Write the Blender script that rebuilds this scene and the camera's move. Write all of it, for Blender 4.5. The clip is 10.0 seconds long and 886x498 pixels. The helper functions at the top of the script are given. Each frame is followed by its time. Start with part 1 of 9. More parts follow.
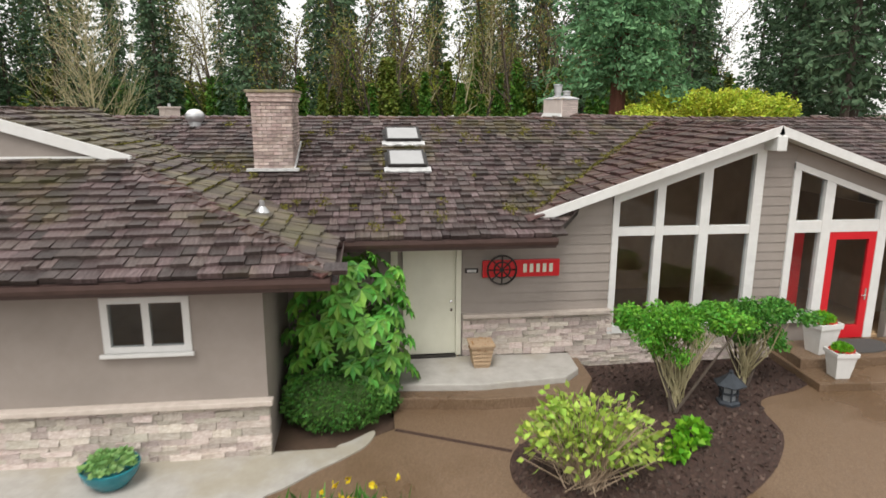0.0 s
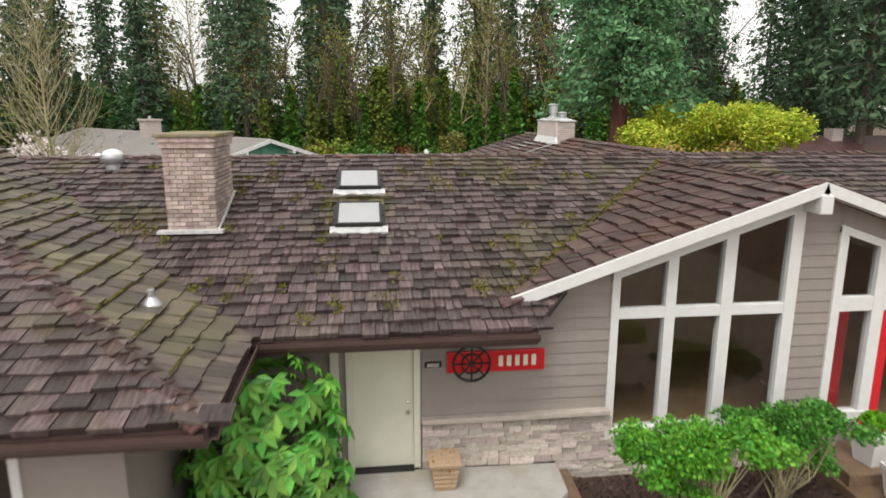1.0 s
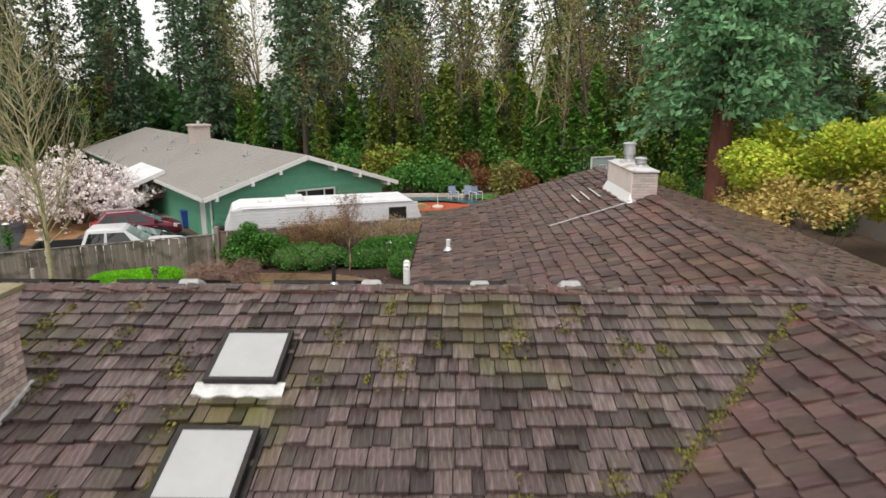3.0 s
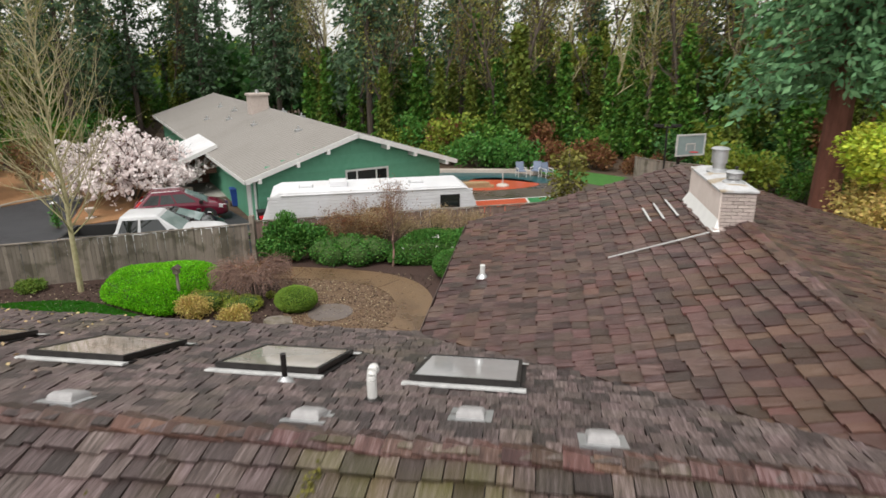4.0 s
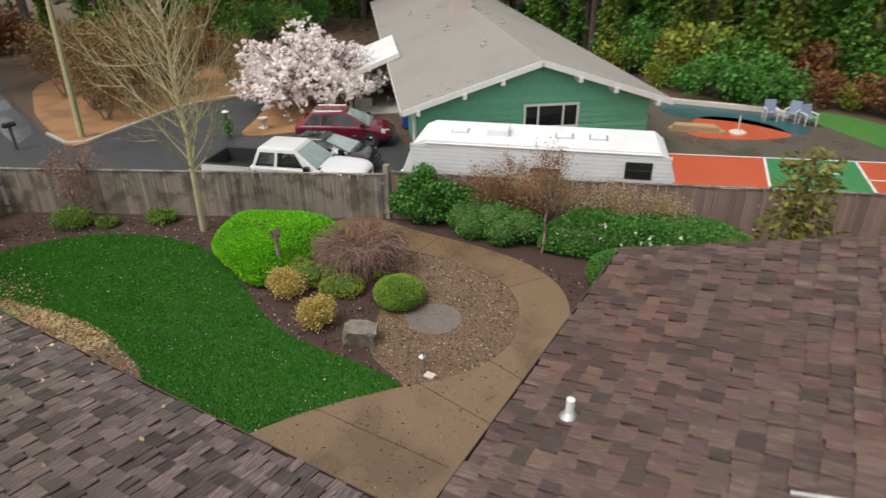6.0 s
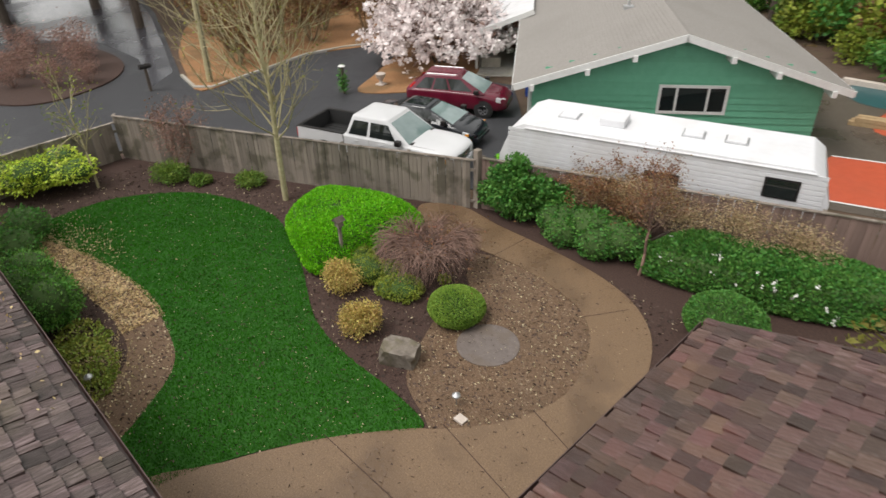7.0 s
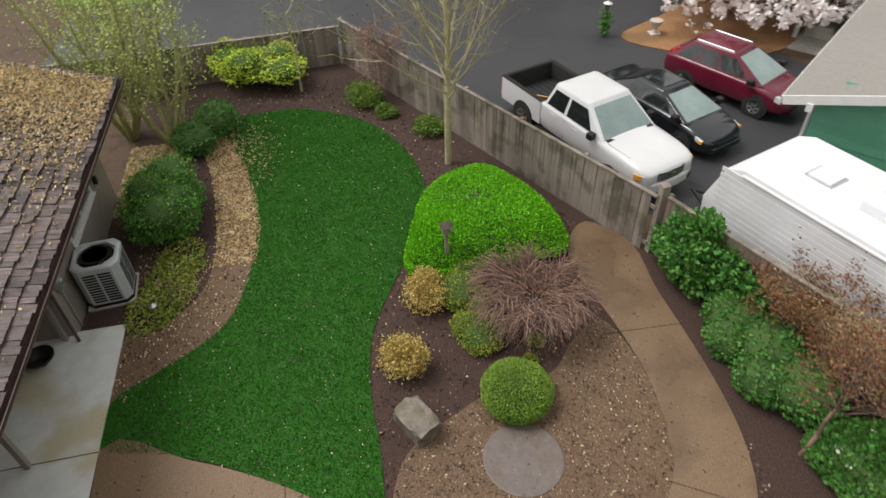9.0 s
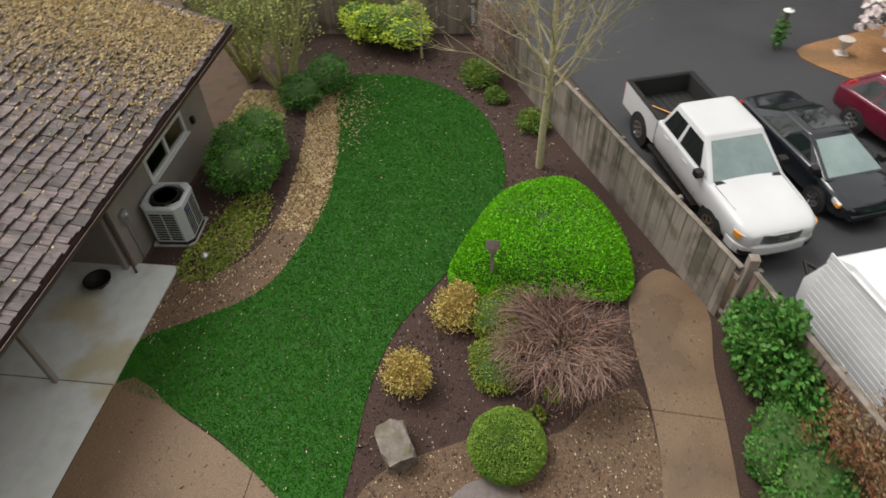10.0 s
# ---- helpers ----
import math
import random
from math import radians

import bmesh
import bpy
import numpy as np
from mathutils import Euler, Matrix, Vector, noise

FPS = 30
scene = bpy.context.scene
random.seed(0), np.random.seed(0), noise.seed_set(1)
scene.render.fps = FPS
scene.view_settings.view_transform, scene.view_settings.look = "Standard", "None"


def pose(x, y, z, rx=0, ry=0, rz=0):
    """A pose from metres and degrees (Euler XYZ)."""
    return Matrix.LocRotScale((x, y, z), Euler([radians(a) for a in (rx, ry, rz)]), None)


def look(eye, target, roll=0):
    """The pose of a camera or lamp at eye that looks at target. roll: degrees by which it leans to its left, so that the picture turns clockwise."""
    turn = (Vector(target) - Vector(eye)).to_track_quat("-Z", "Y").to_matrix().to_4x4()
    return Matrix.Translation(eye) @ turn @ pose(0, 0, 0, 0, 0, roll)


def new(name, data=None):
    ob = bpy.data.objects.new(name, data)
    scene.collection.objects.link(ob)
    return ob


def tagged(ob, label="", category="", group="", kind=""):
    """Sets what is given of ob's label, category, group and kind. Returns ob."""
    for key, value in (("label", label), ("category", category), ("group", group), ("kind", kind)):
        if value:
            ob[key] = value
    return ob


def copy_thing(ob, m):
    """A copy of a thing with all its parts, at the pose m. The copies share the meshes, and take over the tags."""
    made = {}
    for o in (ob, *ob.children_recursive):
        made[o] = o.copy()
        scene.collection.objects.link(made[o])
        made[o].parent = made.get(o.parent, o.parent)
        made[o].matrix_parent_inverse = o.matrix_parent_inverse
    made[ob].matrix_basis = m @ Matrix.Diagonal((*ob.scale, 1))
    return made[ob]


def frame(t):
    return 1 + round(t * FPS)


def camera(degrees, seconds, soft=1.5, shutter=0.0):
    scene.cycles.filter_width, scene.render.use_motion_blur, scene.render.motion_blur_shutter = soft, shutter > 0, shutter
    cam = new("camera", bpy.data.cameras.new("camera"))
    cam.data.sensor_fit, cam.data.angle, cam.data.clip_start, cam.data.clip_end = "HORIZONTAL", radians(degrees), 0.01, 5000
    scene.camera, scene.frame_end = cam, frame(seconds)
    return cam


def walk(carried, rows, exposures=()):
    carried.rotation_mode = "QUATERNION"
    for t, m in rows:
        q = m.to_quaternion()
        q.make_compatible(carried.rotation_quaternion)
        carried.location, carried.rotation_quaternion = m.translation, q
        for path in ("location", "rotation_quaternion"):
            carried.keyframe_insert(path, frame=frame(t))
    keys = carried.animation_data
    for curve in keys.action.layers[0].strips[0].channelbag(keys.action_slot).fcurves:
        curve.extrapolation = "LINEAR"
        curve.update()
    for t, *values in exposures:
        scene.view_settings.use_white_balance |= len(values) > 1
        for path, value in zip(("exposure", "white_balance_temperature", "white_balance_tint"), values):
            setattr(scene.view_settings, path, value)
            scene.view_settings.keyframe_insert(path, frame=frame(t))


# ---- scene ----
cam = camera(69.6, 10.0, shutter=0.35)
PATH = [
    (0, (-1.388, 0.157, 5.479), (-1.152, 2.095, 5.048), 0.2),
    (0.5, (-0.91, 1.482, 5.793), (-0.664, 3.421, 5.372), 0.3),
    (1, (-0.313, 2.84, 6.211), (-0.085, 4.781, 5.788), 0.1),
    (1.5, (0.324, 4.447, 6.68), (0.516, 6.391, 6.251), 0.0),
    (2, (0.848, 5.88, 7.069), (0.985, 7.828, 6.634), 0.1),
    (2.5, (1.428, 7.525, 7.499), (1.48, 9.471, 7.04), -0.0),
    (2.7, (1.617, 8.078, 7.636), (1.633, 10.023, 7.17), -0.0),
    (3.8, (2.648, 11.598, 8.444), (2.42, 13.506, 7.886), -0.4),
    (4, (2.839, 12.45, 8.602), (2.554, 14.336, 8.001), -0.5),
    (4.5, (3.156, 14.123, 8.89), (2.744, 15.957, 8.207), -0.7),
    (5, (3.43, 16.033, 9.166), (2.846, 17.784, 8.394), -0.9),
    (5.5, (3.555, 17.626, 9.389), (2.822, 19.286, 8.548), -0.7),
    (6.8, (3.712, 22.377, 10.234), (2.55, 23.613, 9.175), -1.2),
    (7, (3.681, 23.009, 10.234), (2.466, 24.175, 9.154), -1.4),
    (7.5, (3.394, 24.789, 10.457), (2.061, 25.734, 9.303), -1.6),
    (8, (3.027, 26.288, 10.603), (1.619, 27.028, 9.39), -1.7),
    (8.5, (2.547, 27.783, 10.768), (1.093, 28.302, 9.497), -2.0),
    (9, (1.892, 29.31, 10.939), (0.426, 29.585, 9.607), -2.1),
    (9.5, (1.23, 30.558, 11.113), (-0.216, 30.61, 9.732), -2.2),
    (10, (0.376, 31.841, 11.267), (-1.006, 31.637, 9.836), -2.3),
]
walk(cam, [(t, look(eye, target, roll)) for t, eye, target, roll in PATH])

# ---- light: overcast sky, weak wide sun ----
world = bpy.data.worlds.new("overcast")
scene.world = world
world.use_nodes = True
wn, wl = world.node_tree.nodes, world.node_tree.links
wn.clear()
sky = wn.new("ShaderNodeTexSky")
sky.sky_type, sky.sun_disc = "NISHITA", False
sky.sun_elevation, sky.sun_rotation = radians(48), radians(200)
sky.dust_density = 3.0
hs = wn.new("ShaderNodeHueSaturation")
hs.inputs["Saturation"].default_value = 0.18
mixw = wn.new("ShaderNodeMix")
mixw.data_type = "RGBA"
mixw.inputs[0].default_value = 0.55
cl = wn.new("ShaderNodeTexNoise")
cl.inputs["Scale"].default_value = 2.2
cl.inputs["Detail"].default_value = 5
cr = wn.new("ShaderNodeValToRGB")
cr.color_ramp.elements[0].position, cr.color_ramp.elements[0].color = 0.3, (8.1, 7.9, 7.45, 1)
cr.color_ramp.elements[1].position, cr.color_ramp.elements[1].color = 0.7, (11.6, 11.4, 10.95, 1)
bg, wo = wn.new("ShaderNodeBackground"), wn.new("ShaderNodeOutputWorld")
bg.inputs["Strength"].default_value = 0.10
tcw = wn.new("ShaderNodeTexCoord")
wl.new(tcw.outputs["Generated"], cl.inputs["Vector"])
wl.new(cl.outputs["Fac"], cr.inputs["Fac"])
wl.new(sky.outputs[0], hs.inputs["Color"])
wl.new(hs.outputs[0], mixw.inputs[6])
wl.new(cr.outputs[0], mixw.inputs[7])
wl.new(mixw.outputs[2], bg.inputs["Color"])
wl.new(bg.outputs[0], wo.inputs["Surface"])
sun = new("sun", bpy.data.lights.new("sun", "SUN"))
sun.data.energy, sun.data.angle, sun.data.color = 1.4, radians(25), (1.0, 0.97, 0.92)
sun.matrix_world = look((0, 0, 40), (8, 20, 0))
scene.view_settings.exposure = 0.66

# ---- materials ----
def M(name, cols, rough=0.8, scale=6.0, rnd="", vary=0.25, bump=0.3, bscale=40.0, metal=0.0, coords="Object",
      stretch=(1, 1, 1), big=0.0, bigscale=0.5, bigcol=None, sheen=0.0, transl=0.0, spec=0.5, hue=0.0, bigpos=(0.5, 0.62), bigrough=None):
    """A surface: colours through noise, a large second stain, random value per piece, relief."""
    m = bpy.data.materials.new(name)
    m.use_nodes = True
    n, l = m.node_tree.nodes, m.node_tree.links
    b = n["Principled BSDF"]
    b.inputs["Roughness"].default_value, b.inputs["Metallic"].default_value = rough, metal
    b.inputs["Specular IOR Level"].default_value = spec
    geo = n.new("ShaderNodeNewGeometry")
    if coords == "World":
        vec = geo.outputs["Position"]
    else:
        vec = n.new("ShaderNodeTexCoord").outputs[coords]
    mp = n.new("ShaderNodeMapping")
    mp.inputs["Scale"].default_value = stretch
    l.new(vec, mp.inputs["Vector"])
    nz = n.new("ShaderNodeTexNoise")
    nz.inputs["Scale"].default_value, nz.inputs["Detail"].default_value, nz.inputs["Roughness"].default_value = scale, 6, 0.65
    l.new(mp.outputs[0], nz.inputs["Vector"])
    rp = n.new("ShaderNodeValToRGB")
    el = rp.color_ramp.elements
    while len(el) < len(cols):
        el.new(0.5)
    for k, c in enumerate(cols):
        el[k].position, el[k].color = 0.28 + 0.44 * k / max(1, len(cols) - 1), (*c, 1)
    l.new(nz.outputs["Fac"], rp.inputs["Fac"])
    col = rp.outputs[0]
    if big:
        n2 = n.new("ShaderNodeTexNoise")
        n2.inputs["Scale"].default_value, n2.inputs["Detail"].default_value = bigscale, 7
        l.new(geo.outputs["Position"], n2.inputs["Vector"])
        mr = n.new("ShaderNodeMapRange")
        mr.inputs[1].default_value, mr.inputs[2].default_value, mr.inputs[4].default_value = bigpos[0], bigpos[1], big
        l.new(n2.outputs["Fac"], mr.inputs[0])
        mx = n.new("ShaderNodeMix")
        mx.data_type = "RGBA"
        l.new(mr.outputs[0], mx.inputs[0])
        l.new(col, mx.inputs[6])
        mx.inputs[7].default_value = (*(bigcol or cols[0]), 1)
        col = mx.outputs[2]
        if bigrough is not None:
            rr = n.new("ShaderNodeMapRange")
            rr.inputs[1].default_value, rr.inputs[2].default_value = bigpos
            rr.inputs[3].default_value, rr.inputs[4].default_value = rough, bigrough
            l.new(n2.outputs["Fac"], rr.inputs[0])
            l.new(rr.outputs[0], b.inputs["Roughness"])
    if rnd:
        src = geo.outputs["Random Per Island"] if rnd == "island" else n.new("ShaderNodeObjectInfo").outputs["Random"]
        mr = n.new("ShaderNodeMapRange")
        mr.inputs[3].default_value, mr.inputs[4].default_value = 1 - vary, 1 + vary
        l.new(src, mr.inputs[0])
        hv = n.new("ShaderNodeHueSaturation")
        l.new(mr.outputs[0], hv.inputs["Value"])
        l.new(col, hv.inputs["Color"])
        if hue:
            wn2 = n.new("ShaderNodeTexWhiteNoise")
            wn2.noise_dimensions = "1D"
            l.new(src, wn2.inputs["W"])
            m2 = n.new("ShaderNodeMapRange")
            m2.inputs[3].default_value, m2.inputs[4].default_value = 0.5 - hue, 0.5 + hue
            l.new(wn2.outputs[0], m2.inputs[0])
            l.new(m2.outputs[0], hv.inputs["Hue"])
        col = hv.outputs[0]
    l.new(col, b.inputs["Base Color"])
    if bump:
        n3 = n.new("ShaderNodeTexNoise")
        n3.inputs["Scale"].default_value, n3.inputs["Detail"].default_value = bscale, 4
        l.new(mp.outputs[0], n3.inputs["Vector"])
        bp = n.new("ShaderNodeBump")
        bp.inputs["Strength"].default_value, bp.inputs["Distance"].default_value = bump, 0.02
        l.new(n3.outputs["Fac"], bp.inputs["Height"])
        l.new(bp.outputs[0], b.inputs["Normal"])
    if transl:
        tr, ms = n.new("ShaderNodeBsdfTranslucent"), n.new("ShaderNodeMixShader")
        l.new(col, tr.inputs["Color"])
        ms.inputs[0].default_value = transl
        l.new(b.outputs[0], ms.inputs[1])
        l.new(tr.outputs[0], ms.inputs[2])
        l.new(ms.outputs[0], n["Material Output"].inputs["Surface"])
    return m


def leafmat(name, cols, vary=0.4, hue=0.02, rough=0.55):
    return M(name, cols, rough, 1.3, "island", vary, 0, coords="World", transl=0.25, hue=hue, spec=0.3)


GREY = [(0.028, 0.018, 0.017), (0.085, 0.060, 0.056), (0.185, 0.142, 0.142)]
RED = [(0.026, 0.013, 0.011), (0.076, 0.040, 0.033), (0.165, 0.115, 0.11)]
GARG = dict(stretch=(9, 0.9, 1), big=0.7, bigscale=0.5, bigcol=(0.075, 0.068, 0.016), hue=0.02, bigpos=(0.5, 0.66))
RARG = dict(stretch=(9, 0.9, 1), big=0.45, bigscale=0.45, bigcol=(0.11, 0.05, 0.03), hue=0.022)
shake = M("weathered_cedar", GREY, 0.38, 3, "island", 0.6, 0.8, 14, **GARG)
shake_one = M("weathered_cedar_single", GREY, 0.38, 3, "object", 0.6, 0.8, 14, **GARG)
shake_red = M("brown_cedar", RED, 0.34, 3, "island", 0.5, 0.8, 14, **RARG)
shake_red_one = M("brown_cedar_single", RED, 0.34, 3, "object", 0.5, 0.8, 14, **RARG)
BARG = dict(stretch=(9, 0.9, 1), big=0.35, bigscale=0.6, bigcol=(0.06, 0.055, 0.022), hue=0.015, bigpos=(0.54, 0.7))
shake_back = M("silvered_cedar", GREY, 0.38, 3, "island", 0.6, 0.8, 14, **BARG)
shake_back_one = M("silvered_cedar_single", GREY, 0.38, 3, "object", 0.6, 0.8, 14, **BARG)
MARG = dict(stretch=(9, 0.9, 1), big=0.8, bigscale=0.7, bigcol=(0.13, 0.115, 0.06), hue=0.015, bigpos=(0.36, 0.6))
shake_mossy = M("algae_cedar", GREY, 0.5, 3, "island", 0.4, 0.8, 14, **MARG)
shake_mossy_one = M("algae_cedar_single", GREY, 0.5, 3, "object", 0.4, 0.8, 14, **MARG)
moss = M("moss", [(0.09, 0.085, 0.015), (0.19, 0.17, 0.03)], 0.95, 20, "island", 0.4, 0.8, 80, coords="World")
roofdeck = M("roof_felt", [(0.03, 0.025, 0.022), (0.06, 0.05, 0.045)], 0.9, 8)
taupe = M("taupe_paint", [(0.25, 0.215, 0.19), (0.285, 0.248, 0.222)], 0.6, 3, "object", 0.05, 0.15, 60, big=0.25, bigscale=0.8, bigcol=(0.2, 0.175, 0.155))
white = M("white_paint", [(0.60, 0.595, 0.58), (0.68, 0.675, 0.66)], 0.5, 5, bump=0.1, big=0.2, bigscale=1.5, bigcol=(0.6, 0.58, 0.54))
cream = M("cream_door_paint", [(0.62, 0.61, 0.50), (0.68, 0.67, 0.56)], 0.45, 3, bump=0.05)
brownpaint = M("brown_gutter_paint", [(0.055, 0.032, 0.028), (0.085, 0.05, 0.044)], 0.4, 4, bump=0.1)
stone = M("ledge_stone", [(0.40, 0.31, 0.26), (0.60, 0.52, 0.46), (0.74, 0.68, 0.64)], 0.8, 5, "object", 0.26, 0.8, 25, hue=0.035)
mortar = M("mortar", [(0.22, 0.2, 0.18), (0.3, 0.27, 0.25)], 0.9, 12)
capstone = M("sill_stone", [(0.42, 0.36, 0.31), (0.55, 0.48, 0.43)], 0.8, 7, "object", 0.15, 0.5, 25)
redpaint = M("red_gloss_paint", [(0.50, 0.010, 0.018), (0.58, 0.016, 0.024)], 0.3, 3, bump=0.03)
darkmetal = M("dark_metal", [(0.02, 0.018, 0.018), (0.045, 0.04, 0.038)], 0.45, 10, metal=0.6)
steel = M("galvanised_steel", [(0.45, 0.46, 0.47), (0.6, 0.6, 0.61)], 0.4, 6, metal=0.8, bump=0.1)
chrome = M("chrome", [(0.75, 0.75, 0.76), (0.8, 0.8, 0.8)], 0.12, 3, metal=1.0, bump=0)
brick = M("chimney_brick", [(0.27, 0.19, 0.165), (0.43, 0.33, 0.295), (0.54, 0.45, 0.41)], 0.85, 9, "object", 0.3, 0.6, 40, hue=0.015,
          coords="World", big=0.35, bigscale=0.9, bigcol=(0.14, 0.115, 0.10))
brickp = M("pale_brick", [(0.42, 0.34, 0.31), (0.56, 0.48, 0.44)], 0.85, 9, "object", 0.15, 0.6, 40, hue=0.01)
concrete = M("concrete", [(0.33, 0.31, 0.28), (0.44, 0.42, 0.39)], 0.75, 4, bump=0.25, coords="World", big=0.5, bigscale=0.7, bigcol=(0.30, 0.26, 0.17))
aggregate = M("wet_aggregate", [(0.10, 0.061, 0.034), (0.175, 0.114, 0.07), (0.27, 0.187, 0.125)], 0.34, 30, bump=0.5, bscale=120, coords="World",
              big=0.55, bigscale=0.45, bigcol=(0.095, 0.052, 0.022), bigrough=0.25)
aggregate_pale = M("damp_aggregate", [(0.105, 0.064, 0.034), (0.17, 0.107, 0.06), (0.255, 0.17, 0.10)], 0.38, 30, bump=0.5, bscale=120, coords="World",
                   big=0.75, bigscale=0.5, bigcol=(0.105, 0.064, 0.036), bigrough=0.26)
gravelm = M("pea_gravel", [(0.06, 0.032, 0.017), (0.135, 0.078, 0.042), (0.25, 0.165, 0.10)], 0.65, 45, bump=0.9, bscale=90, coords="World",
            big=0.3, bigscale=0.6, bigcol=(0.12, 0.075, 0.045))
mulch = M("bark_mulch", [(0.018, 0.008, 0.006), (0.046, 0.023, 0.017), (0.11, 0.06, 0.042)], 0.85, 26, bump=1.0, bscale=60, coords="World")
soil = M("forest_floor", [(0.04, 0.025, 0.016), (0.09, 0.055, 0.036), (0.06, 0.05, 0.022)], 0.95, 1.5, bump=0.8, bscale=6, coords="World")
turf = M("turf_soil", [(0.014, 0.08, 0.004), (0.022, 0.11, 0.005)], 0.9, 6, coords="World")
grassm = M("lawn_grass", [(0.017, 0.10, 0.003), (0.028, 0.145, 0.004), (0.046, 0.19, 0.006)], 0.85, 0.9, "island", 0.22, 0, coords="World", transl=0.2,
           big=0.7, bigscale=0.9, bigcol=(0.016, 0.085, 0.004), spec=0.04)
asphalt = M("wet_asphalt", [(0.026, 0.026, 0.030), (0.05, 0.05, 0.055)], 0.6, 40, bump=0.35, bscale=150, coords="World", big=0.6, bigscale=0.25,
            bigcol=(0.04, 0.04, 0.045), bigrough=0.42)
fencewood = M("weathered_fence", [(0.13, 0.105, 0.085), (0.22, 0.185, 0.155), (0.31, 0.27, 0.235)], 0.85, 4, "object", 0.25, 0.5, 20,
              stretch=(1, 1, 0.12), big=0.75, bigscale=1.6, bigcol=(0.085, 0.075, 0.05))
bark = M("bark", [(0.05, 0.036, 0.028), (0.12, 0.095, 0.075)], 0.9, 5, bump=0.9, bscale=18, stretch=(1, 1, 0.2), coords="World")
redbark = M("red_bark", [(0.10, 0.035, 0.022), (0.2, 0.08, 0.055)], 0.9, 5, bump=0.9, bscale=18, stretch=(1, 1, 0.2), coords="World")
palebark = M("lichen_bark", [(0.30, 0.26, 0.14), (0.46, 0.41, 0.25)], 0.85, 7, bump=0.6, bscale=30, coords="World")
twig = M("brown_twig", [(0.125, 0.07, 0.052), (0.27, 0.17, 0.135)], 0.8, 4, "island", 0.45, 0, coords="World")
glass_dark = bpy.data.materials.new("window_glass")
glass_dark.use_nodes = True
gb = glass_dark.node_tree.nodes["Principled BSDF"]
gb.inputs["Transmission Weight"].default_value, gb.inputs["Roughness"].default_value = 1.0, 0.02
gb.inputs["Base Color"].default_value, gb.inputs["IOR"].default_value = (0.75, 0.78, 0.78, 1), 1.45
carglass = M("tinted_car_glass", [(0.01, 0.014, 0.014), (0.015, 0.02, 0.02)], 0.04, 1, bump=0, spec=0.8)
# Windscreen base colour is lightened to imitate reflected sky.
screenglass = M("windscreen_reflection", [(0.13, 0.19, 0.185), (0.24, 0.31, 0.30)], 0.05, 1, bump=0, spec=1.0)
skyglass = M("skylight_glazing", [(0.3, 0.3, 0.3), (0.36, 0.36, 0.36)], 0.06, 2, bump=0, spec=1.0)
# Opaque pane colour with bright sky reflection and warm room tone painted in.
skyglass_b = M("skylight_reflection_glazing", [(0.22, 0.21, 0.18), (0.34, 0.29, 0.23)], 0.05, 1.5, bump=0, spec=0.9)
rubber = M("tyre_rubber", [(0.012, 0.012, 0.012), (0.022, 0.022, 0.022)], 0.8, 20)
interior = M("room_wood_panelling", [(0.34, 0.21, 0.11), (0.48, 0.32, 0.18)], 0.8, 2)
greenpaint = M("green_siding_paint", [(0.105, 0.34, 0.215), (0.135, 0.40, 0.26)], 0.6, 3, "object", 0.08, 0.1)
compo = M("grey_composition_roof", [(0.20, 0.185, 0.17), (0.29, 0.27, 0.25)], 0.9, 14, bump=0.4, bscale=60, big=0.4, bigscale=0.2, bigcol=(0.2, 0.185, 0.17))


